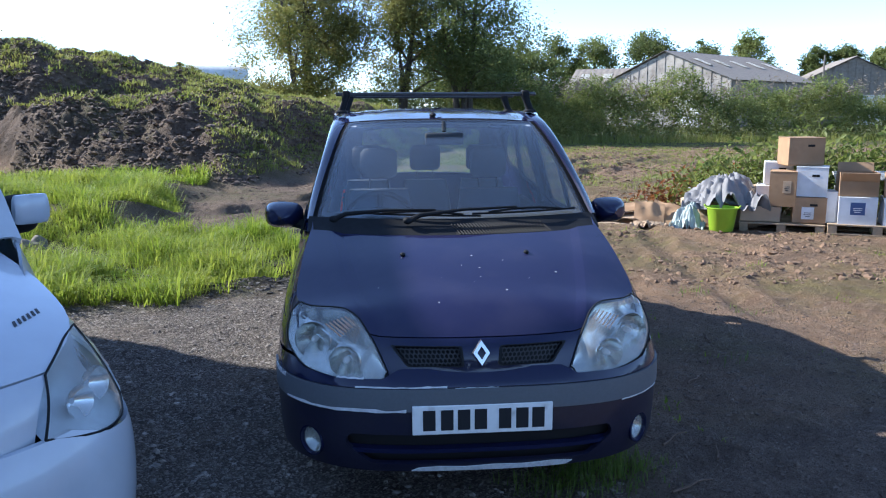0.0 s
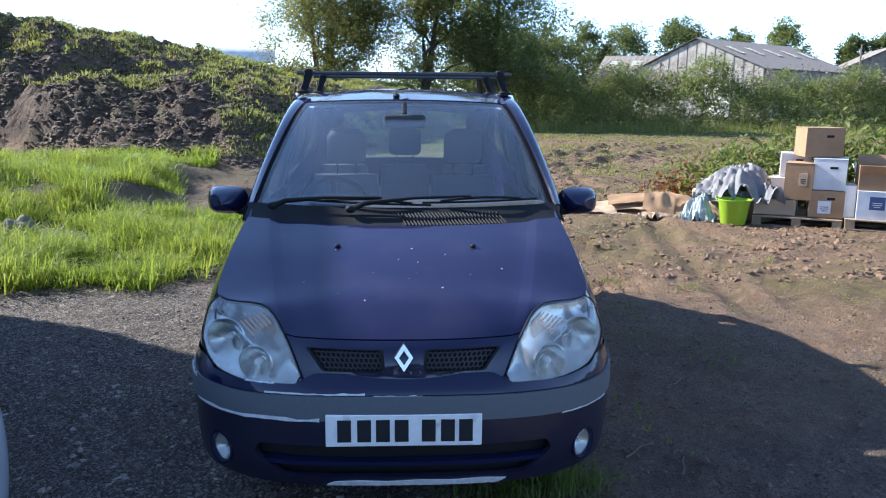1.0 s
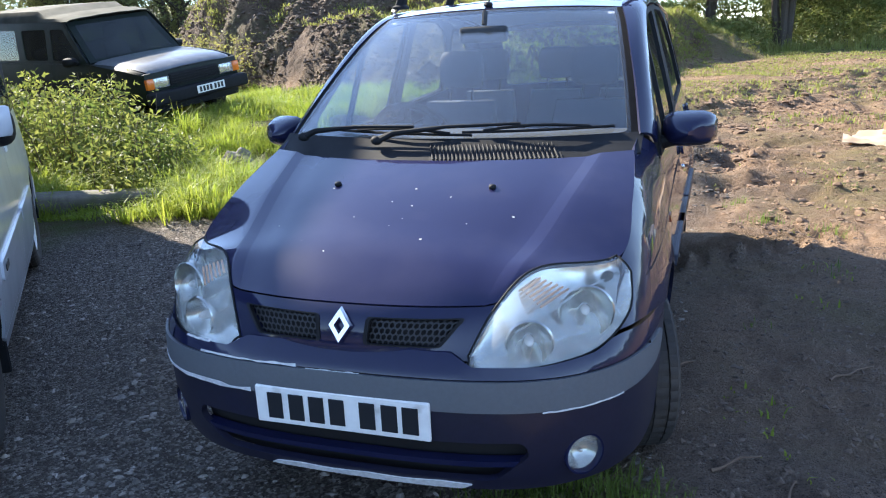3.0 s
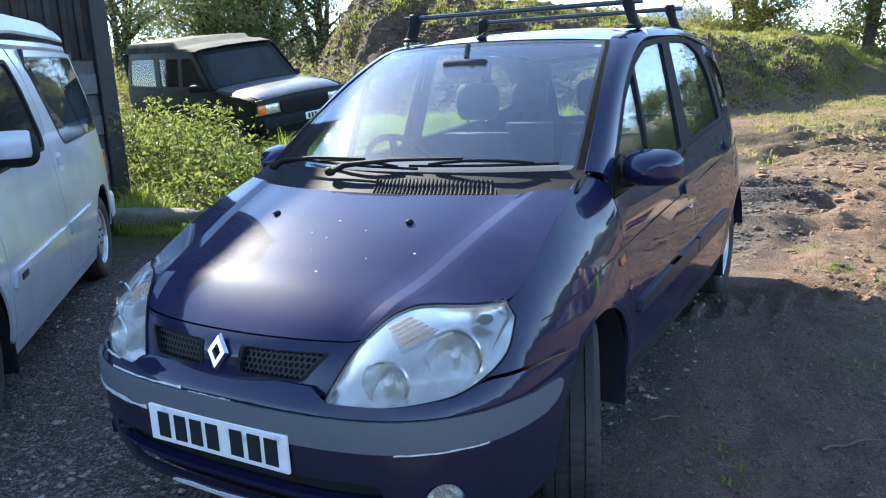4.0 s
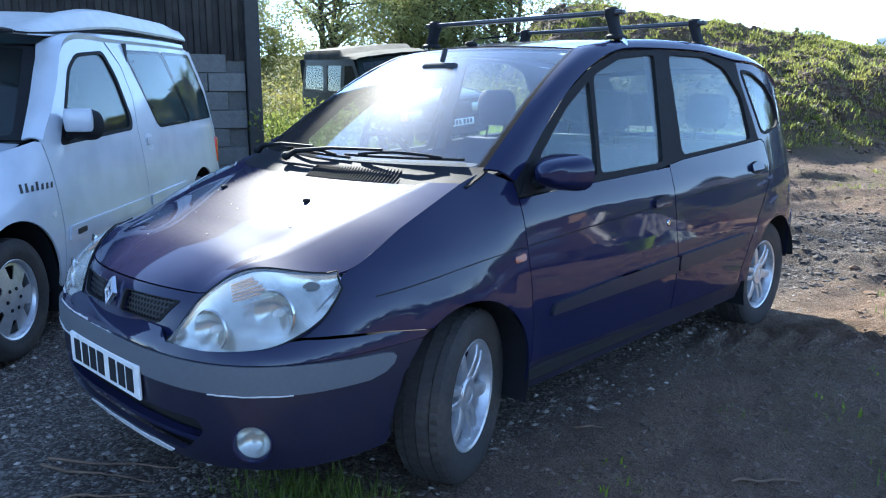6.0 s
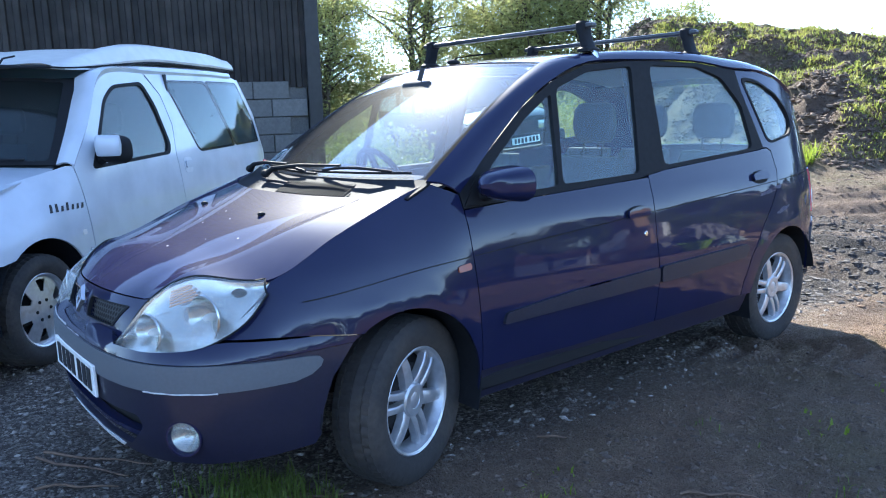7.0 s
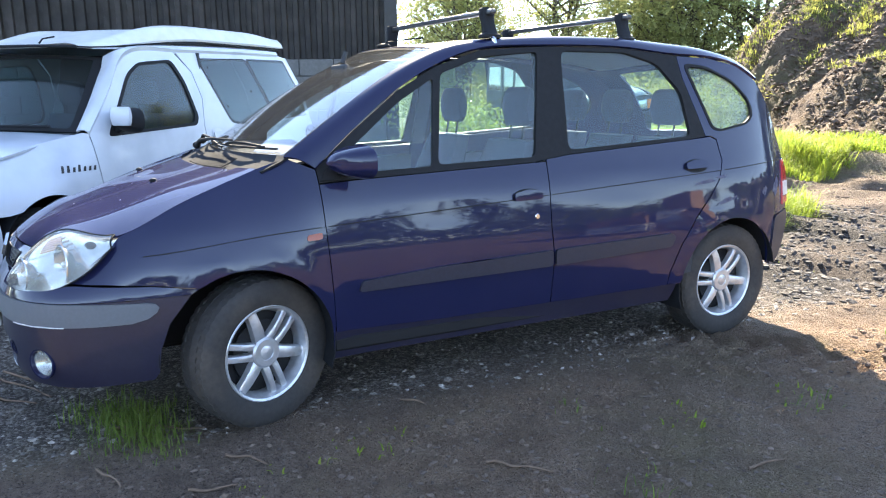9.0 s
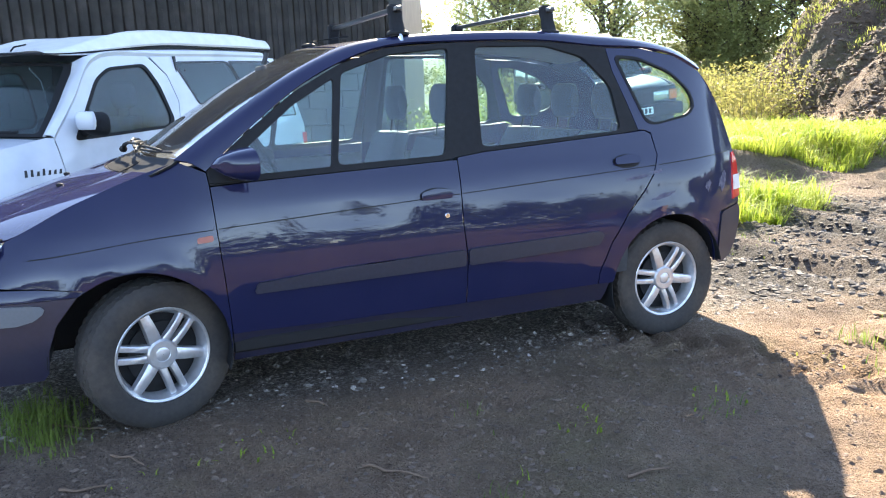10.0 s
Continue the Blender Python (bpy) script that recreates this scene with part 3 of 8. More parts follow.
    nt.links.new(ad.outputs[0], bp.inputs["Height"])
    lump = nt.nodes.new("ShaderNodeBump")
    lump.inputs["Strength"].default_value, lump.inputs["Distance"].default_value = 0.85, 0.11
    nt.links.new(tex(8, 10, 0.74), lump.inputs["Height"])
    nt.links.new(lump.outputs[0], bp.inputs["Normal"])
    nt.links.new(bp.outputs[0], b.inputs["Normal"])
    return m


ground = new("ground", build_ground())
ground.data.materials.append(ground_mat())
tagged(ground, "bare earth, dark gravel and rough turf with a tipped soil heap", "ground", kind="structure")

# ---- the blue car: front towards -y, its left flank towards +x ----
half_w = table([-0.75, -0.62, -0.5, -0.3, 0.0, 0.4, 1.3, 2.1, 2.55, 2.85, 3.07, 3.16],
               [0.66, 0.738, 0.776, 0.806, 0.818, 0.816, 0.832, 0.846, 0.842, 0.80, 0.705, 0.66])
tuck = table([0.2, 0.4, 0.56, 0.65, 0.8, 0.92, 1.0, 1.2, 1.5, 1.65], [0.045, 0.014, 0.0, 0.0, 0.016, 0.034, 0.058, 0.108, 0.187, 0.226])
edge_z = table([-0.75, -0.505, -0.25, 0.04, 0.3], [0.72, 0.826, 0.945, 1.053, 1.07])
edge_x = table([-0.75, -0.505, -0.25, 0.04, 0.3], [0.50, 0.69, 0.705, 0.685, 0.69])


def flank(y, z):
    """Half width of the car at a place along it and a height."""
    w = half_w(y)
    a = tuck(z)
    k = ease(0.35, 0.05, y)
    if k > 0:
        zt, xt = edge_z(y), edge_x(y)
        u = max(0.0, (z - 0.60) / (zt - 0.60))
        low = tuck(min(z, 0.6))
        b = low + (w - xt) * min(u, 1.3) ** 2.3
        a = a * (1 - k) + b * k
    crease = 0.806 + 0.052 * (y - 0.2)
    a += 0.004 * math.exp(-((z - crease + 0.012) / 0.012) ** 2)
    flare = 0.0
    for cy in (-0.05, 2.53):
        d = math.hypot(y - cy, z - 0.33)
        flare += 0.009 * math.exp(-((d - 0.365) / 0.04) ** 2) * ease(0.1, 0.3, z)
    return w - a + flare


def side(s):
    return lambda y, z: (s * flank(y, z), y, z)


def hood_edge(v):
    return cr([(0.352, -0.862, 0.634), (0.418, -0.782, 0.762), (0.505, -0.668, 0.836), (0.70, -0.495, 0.832), (0.712, -0.25, 0.945), (0.690, 0.04, 1.053)], v)


def hood_mid(v):
    return cr([(0, -0.905, 0.650), (0, -0.866, 0.768), (0, -0.72, 0.868), (0, -0.54, 0.932), (0, -0.34, 0.994), (0, -0.13, 1.05)], v)


def crease_x(v):
    """Half distance between the two straight creases of the bonnet."""
    return 0.385 + 0.225 * (hood_mid(v)[1] + 0.80)


def hood_at(u, v):
    """u runs 0.7 either way from the middle line, v 0 to 1 from the nose to the windscreen."""
    w = u / 0.7
    e, c = hood_edge(v), hood_mid(v)
    k = abs(w) ** 2.3
    z = c[2] + (e[2] - c[2]) * k
    z -= 0.010 * min(1.0, max(0.0, (crease_x(v) + 0.045 - abs(e[0] * w)) / 0.045)) * ease(0.10, 0.26, v)
    return (e[0] * w, c[1] + (e[1] - c[1]) * k, z)


def screen_at(u, v):
    w = u / 0.7
    e = cr([(0.690, 0.155, 1.088), (0.655, 0.37, 1.235), (0.613, 0.60, 1.378), (0.575, 0.80, 1.482), (0.545, 0.925, 1.536)], v)
    c = cr([(0, 0.005, 1.085), (0, 0.215, 1.225), (0, 0.43, 1.355), (0, 0.64, 1.468), (0, 0.83, 1.556)], v)
    k = abs(w) ** 2.2
    return (e[0] * w, c[1] + (e[1] - c[1]) * k, c[2] + (e[2] - c[2]) * k)


def roof_at(u, v):
    w = u / 0.7
    e = cr([(0.545, 0.93, 1.540), (0.562, 1.3, 1.578), (0.575, 1.7, 1.590), (0.57, 2.1, 1.576), (0.56, 2.42, 1.548), (0.54, 2.70, 1.495)], v)
    c = cr([(0, 0.835, 1.560), (0, 1.25, 1.605), (0, 1.7, 1.622), (0, 2.1, 1.612), (0, 2.5, 1.578), (0, 2.88, 1.515)], v)
    k = abs(w) ** 2.4
    rib = 0.004 * math.exp(-((abs(w) - 0.86) / 0.03) ** 2)
    return (e[0] * w, c[1] + (e[1] - c[1]) * k, c[2] + (e[2] - c[2]) * k - rib)


NOSE_PLAN = [(0, -0.938), (0.13, -0.937), (0.26, -0.931), (0.39, -0.914), (0.515, -0.880), (0.625, -0.818), (0.715, -0.722), (0.770, -0.605), (0.798, -0.47), (0.811, -0.33), (0.818, -0.2)]
nose_len = [0.0]
for k in range(1, 201):
    nose_len.append(nose_len[-1] + math.dist(cr(NOSE_PLAN, k / 200), cr(NOSE_PLAN, (k - 1) / 200)))
nose_in = table([0.20, 0.25, 0.32, 0.42, 0.52, 0.60, 0.635, 0.668], [0.10, 0.05, 0.018, 0.004, 0.0, 0.004, 0.016, 0.048])


def nose_at(s, z):
    """The wrapped front bumper: s metres round the front from its middle."""
    u = float(np.interp(abs(s), nose_len, np.linspace(0, 1, 201)))
    x, y = cr(NOSE_PLAN, u)
    x2, y2 = cr(NOSE_PLAN, min(1.0, u + 0.005))
    x1, y1 = cr(NOSE_PLAN, max(0.0, u - 0.005))
    d = Vector((x2 - x1, y2 - y1)).normalized()
    a = nose_in(z) * (1.0 - 0.55 * ease(0.6, 1.0, abs(s)))
    return ((x - d.y * a) * (1 if s >= 0 else -1), y + d.x * a, z)


def nose_s(y):
    """Metres round the bumper at a place along the car."""
    ks = [cr(NOSE_PLAN, k / 200)[1] for k in range(201)]
    return float(np.interp(y, ks, nose_len))


def both(poly):
    """A half outline in (s, z) that starts and ends on the middle line, mirrored into a whole one."""
    return poly + [(-a, b) for a, b in reversed(poly) if abs(a) > 1e-6]


def tyre_and_rim(name, parent, m, spokes=6, rim_r=0.197, tyre_r=0.312, wide=0.095, style="double", label=""):
    """A wheel with its face towards local +x."""
    hub = empty_part(name, parent, m)
    bm = bmesh.new()
    prof = [(rim_r - 0.005, 0.062), (rim_r + 0.008, wide * 0.86), (rim_r + 0.035, wide * 0.99), (tyre_r - 0.042, wide), (tyre_r - 0.018, wide * 0.92), (tyre_r - 0.006, wide * 0.80)]
    xs = [0.80, 0.52, 0.46, 0.07, 0.02, -0.02, -0.07, -0.46, -0.52, -0.80]
    tread = [(tyre_r - (0.004 if abs(x) > 0.7 else 0.0), wide * x) for x in xs]
    for x in (0.49, 0.0, -0.49):
        tread.append((tyre_r - 0.009, wide * x))
    tread.sort(key=lambda p: -p[1])
    lathe(bm, prof + tread + [(r, -a) for r, a in reversed(prof)], 144)
    # cross grooves between the tread blocks
    for v in bm.verts:
        r = math.hypot(v.co.y, v.co.z)
        if r > tyre_r - 0.0075 and abs(v.co.x) > wide * 0.05:
            k = int(round(math.atan2(v.co.z, v.co.y) / (2 * math.pi / 144)))
            if (k + (1 if abs(v.co.x) < wide * 0.5 else 0)) % 3 == 0:
                f = (r - 0.005) / r
                v.co.y *= f
                v.co.z *= f
    part("tyre", bm, RUBBER, hub, smooth=30)
    bm = bmesh.new()
    R = rim_r
    lathe(bm, [(R - 0.004, -0.06), (R - 0.020, -0.03), (R - 0.026, 0.02), (R - 0.014, 0.055), (R + 0.004, 0.062), (R + 0.008, 0.074), (R + 0.001, 0.079), (R - 0.008, 0.074), (R - 0.014, 0.058), (R - 0.02, 0.04)], 48)
    part("rim", bm, ALLOY, hub)
    # near-black dish and disc fill the wheel behind the spokes
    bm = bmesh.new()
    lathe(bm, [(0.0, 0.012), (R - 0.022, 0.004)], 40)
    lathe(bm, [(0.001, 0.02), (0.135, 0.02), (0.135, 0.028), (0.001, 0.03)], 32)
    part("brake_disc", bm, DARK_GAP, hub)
    if style == "double":
        bm = bmesh.new()
        for k in range(spokes):
            for sgn in (-1, 1):
                a = 2 * math.pi * k / spokes + 0.35
                pair = k % 2 == 0
                if not pair and sgn < 0:
                    continue
                off0, off1 = (sgn * 0.020, sgn * 0.027) if pair else (0.0, 0.0)
                rows = []
                for r, h, wd in ((0.045, 0.052, 0.016), (0.09, 0.062, 0.0135), (0.14, 0.064, 0.0125), (R - 0.016, 0.058, 0.013)) if pair else ((0.045, 0.052, 0.026), (0.09, 0.063, 0.0245), (0.14, 0.065, 0.022), (R - 0.014, 0.060, 0.0195)):
                    o = off0 + (off1 - off0) * (r - 0.045) / (R - 0.06)
                    row = []
                    for dx, dw in ((0.020, -1.15), (h - 0.004, -1.0), (h, -0.6), (h, 0.6), (h - 0.004, 1.0), (0.020, 1.15)):
                        p = Vector((dx if dx > 0.021 else h - 0.032, r, o + dw * wd))
                        row.append(Matrix.Rotation(a, 4, 'X') @ p)
                    rows.append(row)
                g = [[bm.verts.new(p) for p in row] for row in rows]
                for i in range(len(g) - 1):
                    for j in range(6):
                        bm.faces.new((g[i][j], g[i][(j + 1) % 6], g[i + 1][(j + 1) % 6], g[i + 1][j]))
                bm.faces.new(g[-1])
        bmesh.ops.recalc_face_normals(bm, faces=bm.faces[:])
        part("spokes", bm, ALLOY, hub, "broad and paired silver spokes")
        bm = bmesh.new()
        lathe(bm, [(0.001, 0.066), (0.022, 0.065), (0.030, 0.062), (0.032, 0.0645), (0.056, 0.064), (0.064, 0.058), (0.066, 0.02)], 30)
        for k in range(4):
            a = 2 * math.pi * k / 4 + 0.5
            rod(bm, (0.05, 0.042 * math.cos(a), 0.042 * math.sin(a)), (0.0605, 0.042 * math.cos(a), 0.042 * math.sin(a)), 0.007, n=6)
        part("hub_cap", bm, ALLOY, hub)
    else:
        def disc(y, z):
            r = math.hypot(y, z)
            return (0.058 + 0.012 * math.cos(min(r / R, 1) * 1.9), y, z)
        out = arc(0, 0, R - 0.004, 0, 360 - 360 / 40, 39)
        holes = []
        for k in range(6):
            a = 60 * k + 10
            h = arc(0, 0, R * 0.52, a - 7, a + 7, 3) + arc(0, 0, R * 0.86, a + 13, a - 13, 5)
            holes.append(h)
        part("wheel_trim", sheet(out, disc, holes, 0.022, 0.006), ALLOY, hub, "silver plastic wheel trim with six openings")
        bm = bmesh.new()
        for k in range(6):
            a = 2 * math.pi * k / 6 + 0.8
            rod(bm, (0.055, 0.055 * math.cos(a), 0.055 * math.sin(a)), (0.0725, 0.055 * math.cos(a), 0.055 * math.sin(a)), 0.0095, n=8)
        part("wheel_bolts", bm, BLACK_PLASTIC, hub)
    return hub


def empty_part(name, parent, m):
    ob = new(name)
    ob.empty_display_size = 0.05
    ob.parent = parent
    ob.matrix_basis = m
    return ob


def seat(parent, x, y, z, back=0.62, wide=0.46, rest=True, material=None):
    material = material or SEAT
    st = empty_part("seat", parent, pose(x, y, z))
    bm = box(bmesh.new(), (0, 0, 0.10), (wide, 0.50, 0.17), 0.05, 3)
    part("cushion", bm, material, st)
    rows = []
    for k in range(9):
        u = k / 8
        w = wide * (0.5 - 0.10 * u * u)
        yy = 0.22 + 0.20 * u
        zz = 0.14 + back * u
        t = 0.11 - 0.05 * u
        row = []
        for j in range(16):
            a = 2 * math.pi * j / 16
            c, s_ = math.cos(a), math.sin(a)
            row.append((w * math.copysign(abs(c) ** 0.45, c), yy + t * math.copysign(abs(s_) ** 0.6, s_), zz))
        rows.append(row)
    bm = loft(rows, closed=True)
    bm.verts.ensure_lookup_table()
    bm.faces.new(bm.verts[-16:])
    bm.faces.new(list(reversed(bm.verts[:16])))
    part("backrest", bm, material, st)
    if rest:
        bm = bmesh.new()
        blob(bm, (0, 0.455, 0.14 + back + 0.165), (0.120, 0.050, 0.112), 3)
        for v in bm.verts:
            v.co.x = math.copysign(min(abs(v.co.x) * 1.2, 0.118), v.co.x)
            v.co.z = 0.305 + back + max(-0.095, min(0.10, (v.co.z - 0.305 - back) * 1.15))
        part("headrest", bm, material, st)
        bm = bmesh.new()
        for dx in (-0.06, 0.06):
            rod(bm, (dx, 0.43, 0.10 + back), (dx, 0.455, 0.14 + back + 0.10), 0.006, n=6)
        part("headrest_posts", bm, BLACK_PLASTIC, st)
    return st


def door_mirror(parent, m, s, shell, glass):
    mr = empty_part("door_mirror", parent, m)
    rows = []
    for k in range(8):
        u = k / 7
        y = -0.075 + 0.13 * u
        r = math.sqrt(max(0.0, 1 - (1 - u) ** 2.2)) * 0.5 + 0.5 * u ** 0.5 if k else 0.12
        row = []
        for j in range(20):
            a = 2 * math.pi * j / 20
            c, q = math.cos(a), math.sin(a)
            row.append((s * (0.105 + 0.105 * r * math.copysign(abs(c) ** 0.65, c)), y + 0.02 * c, 0.068 * r * math.copysign(abs(q) ** 0.7, q)))
        rows.append(row)
    bm = loft(rows, closed=True)
    bm.verts.ensure_lookup_table()
    bm.faces.new(bm.verts[:20])
    part("mirror_housing", bm, shell, mr)
    bm = bmesh.new()
    bm.faces.new([bm.verts.new((s * (0.105 + 0.094 * math.copysign(abs(math.cos(a)) ** 0.65, math.cos(a))), 0.05 + 0.02 * math.cos(a), 0.060 * math.copysign(abs(math.sin(a)) ** 0.7, math.sin(a)))) for a in [2 * math.pi * j / 24 for j in range(24)]])
    part("mirror_glass", bm, glass, mr)
    bm = tube(bmesh.new(), [(s * -0.06, 0.01, -0.045), (0, 0.01, -0.045), (s * 0.06, 0.0, -0.03)], [0.03, 0.026, 0.024], 10)
    part("mirror_stalk", bm, BLACK_PLASTIC, mr)
    return mr


MIRROR = mat("mirror_glass", (0.85, 0.87, 0.88), 0.03, 1.0)
car = empty("car", pose(-0.010, 0, 0), "dark blue five-door car with scraped bumper and silver wheels on gravel", "car")

# bonnet, nose, windscreen and roof
GRILLE_V = (0.055, 0.165)
def grille_hole(s):
    return [(s * 0.130, GRILLE_V[0]), (s * 0.515, GRILLE_V[0] + 0.004), (s * 0.570, GRILLE_V[1]), (s * 0.130, GRILLE_V[1])]
def in_nose(poly):
    return rounded(poly, 0.02)
def bonnet_row(v):
    e, c = hood_edge(v)[0], crease_x(v)
    half = [c * k / 7 for k in range(8)] + [c + 0.002, c + 0.043, c + 0.045] + [c + 0.045 + (e * 0.994 - c - 0.045) * k / 6 for k in range(1, 7)]
    half = [0.7 * x / e for x in half]
    return [hood_at(u, v) for u in [-h for h in reversed(half[1:])] + half]
part("bonnet", loft([bonnet_row(0.225 + 0.775 * k / 44) for k in range(45)], 0.008), PAINT_HOOD, car, "lighter blue bonnet with dust and scratches")
part("nose_panel", sheet([(-0.69, 0.0), (0.69, 0.0), (0.692, 0.217), (-0.692, 0.217)], hood_at, [in_nose(grille_hole(1)), in_nose(grille_hole(-1))], 0.03, 0.02), PAINT, car)
part("windscreen", sheet([(-0.675, 0.02), (0.675, 0.02), (0.675, 0.975), (-0.675, 0.975)], screen_at, step=0.07, thick=0.005, off=0.002), SCREEN, car, "dusty windscreen glass").visible_shadow = False
band = [(-0.70, 0.0), (0.70, 0.0), (0.70, 1.0), (-0.70, 1.0)]
part("windscreen_seal", sheet(band, screen_at, [rounded([(-0.665, 0.03), (0.665, 0.03), (0.66, 0.955), (-0.66, 0.955)], 0.03)], 0.05, 0.012), SEAL, car)
part("roof", sheet([(-0.7, 0.0), (0.7, 0.0), (0.7, 1), (-0.7, 1)], roof_at, step=0.07, thick=0.015), PAINT_HOOD, car)
part("headliner", sheet([(-0.69, 0.02), (0.69, 0.02), (0.69, 0.97), (-0.69, 0.97)], roof_at, step=0.14, thick=0.004, off=-0.03), HEADLINER, car)

# scuttle between bonnet and windscreen
rows = []
for k in range(25):
    u = -0.715 + 1.43 * k / 24
    a, b = Vector(hood_at(u, 1.0)), Vector(screen_at(u, 0.02))
    rows.append([a + Vector((0, 0.006, -0.018)), a + (b - a) * 0.35 + Vector((0, 0, -0.016)), a + (b - a) * 0.7 + Vector((0, 0, -0.012)), b + Vector((0, 0, -0.002))])
part("scuttle_panel", loft(rows, 0.008), BLACK_PLASTIC, car)
bm = bmesh.new()
for k in range(30):
    u = -0.02 + 0.44 * k / 29
    a, b = Vector(hood_at(u, 1.0)), Vector(screen_at(u, 0.02))
    p, q = a + (b - a) * 0.12, a + (b - a) * 0.78
    bm2 = p + Vector((0.03, 0, -0.008))
    rod(bm, bm2 + Vector((0, 0, 0.002)), q + Vector((-0.01, 0, -0.002)), 0.0034, n=5)
part("air_intake_slats", bm, DARK_GAP, car)
# near-black sheet on the scuttle: shade between the slats as colour
rows = []
for k in range(13):
    u = -0.03 + 0.47 * k / 12
    a, b = Vector(hood_at(u, 1.0)), Vector(screen_at(u, 0.02))
    rows.append([a + (b - a) * w + Vector((0.03 - 0.05 * w, 0, -0.011)) for w in (0.08, 0.45, 0.82)])
part("air_intake_recess", loft(rows, 0.003), DARK_GAP, car)

# flanks
ARCH_F, ARCH_R = (-0.05, 0.33, 0.345), (2.53, 0.325, 0.345)
fender = [(-0.668, 0.668), (-0.55, 0.664), (-0.40, 0.650), (-0.232, 0.625)] + arc(*ARCH_F, 122, 2, 18) + [(0.295, 0.25), (0.302, 0.39), (0.290, 0.60), (0.277, 0.82), (0.268, 0.985), (0.262, 1.04), (0.155, 1.088), (0.04, 1.053), (-0.10, 1.004), (-0.25, 0.945), (-0.38, 0.884), (-0.495, 0.826), (-0.522, 0.792), (-0.60, 0.728)]
front_door = [(0.306, 0.365), (0.80, 0.352), (1.372, 0.352), (1.378, 0.56), (1.364, 0.73), (1.366, 1.02), (1.30, 1.018), (0.80, 1.002), (0.43, 0.99), (0.273, 0.982), (0.281, 0.82), (0.294, 0.60)]
rear_door = [(1.377, 0.352), (2.094, 0.352), (2.10, 0.42), (2.16, 0.56), (2.26, 0.70), (2.36, 0.80), (2.425, 0.88), (2.462, 0.975), (2.44, 1.08), (2.40, 1.098), (2.28, 1.090), (1.50, 1.046), (1.371, 1.03), (1.370, 0.73), (1.383, 0.56)]
quarter = ([(2.178, 0.352)] + arc(*ARCH_R, 171, 8, 20) + [(2.88, 0.40), (2.90, 0.645), (3.05, 0.655), (3.12, 0.665), (3.102, 0.87), (3.06, 1.02), (2.97, 1.21), (2.83, 1.385), (2.66, 1.465), (2.45, 1.504), (2.240, 1.511), (2.262, 1.40), (2.330, 1.22), (2.37, 1.105), (2.405, 1.104), (2.446, 1.086), (2.468, 0.975), (2.431, 0.877), (2.365, 0.795), (2.265, 0.695), (2.165, 0.555), (2.106, 0.415), (2.10, 0.352)])
quarter_glass = rounded([(2.285, 1.468), (2.43, 1.455), (2.62, 1.382), (2.735, 1.285), (2.757, 1.21), (2.70, 1.162), (2.48, 1.130), (2.425, 1.145)], 0.045)
frame_out = [(0.272, 0.987), (0.266, 1.045), (0.34, 1.112), (0.43, 1.184), (0.655, 1.348), (0.86, 1.456), (1.09, 1.528), (1.40, 1.547), (1.52, 1.549), (1.90, 1.546), (2.11, 1.525), (2.235, 1.512), (2.257, 1.40), (2.325, 1.22), (2.365, 1.102), (2.28, 1.094), (1.50, 1.050), (1.371, 1.034), (1.30, 1.022), (0.80, 1.006), (0.43, 0.994)]
tri = rounded([(0.432, 1.020), (0.785, 1.030), (0.838, 1.405), (0.65, 1.298), (0.43, 1.125)], 0.02)
main_glass = rounded([(0.812, 1.034), (1.312, 1.046), (1.395, 1.525), (1.10, 1.500), (0.875, 1.425)], 0.03)
rear_glass = rounded([(1.498, 1.068), (2.268, 1.108), (2.236, 1.33), (2.10, 1.472), (1.90, 1.527), (1.525, 1.530)], 0.04)


def lap(poly, k):
    """Grow an outline a little so that a pane reaches under its frame."""
    c = Vector((sum(p[0] for p in poly) / len(poly), sum(p[1] for p in poly) / len(poly)))
    return [tuple(c + (Vector(p) - c) * (1 + k)) for p in poly]


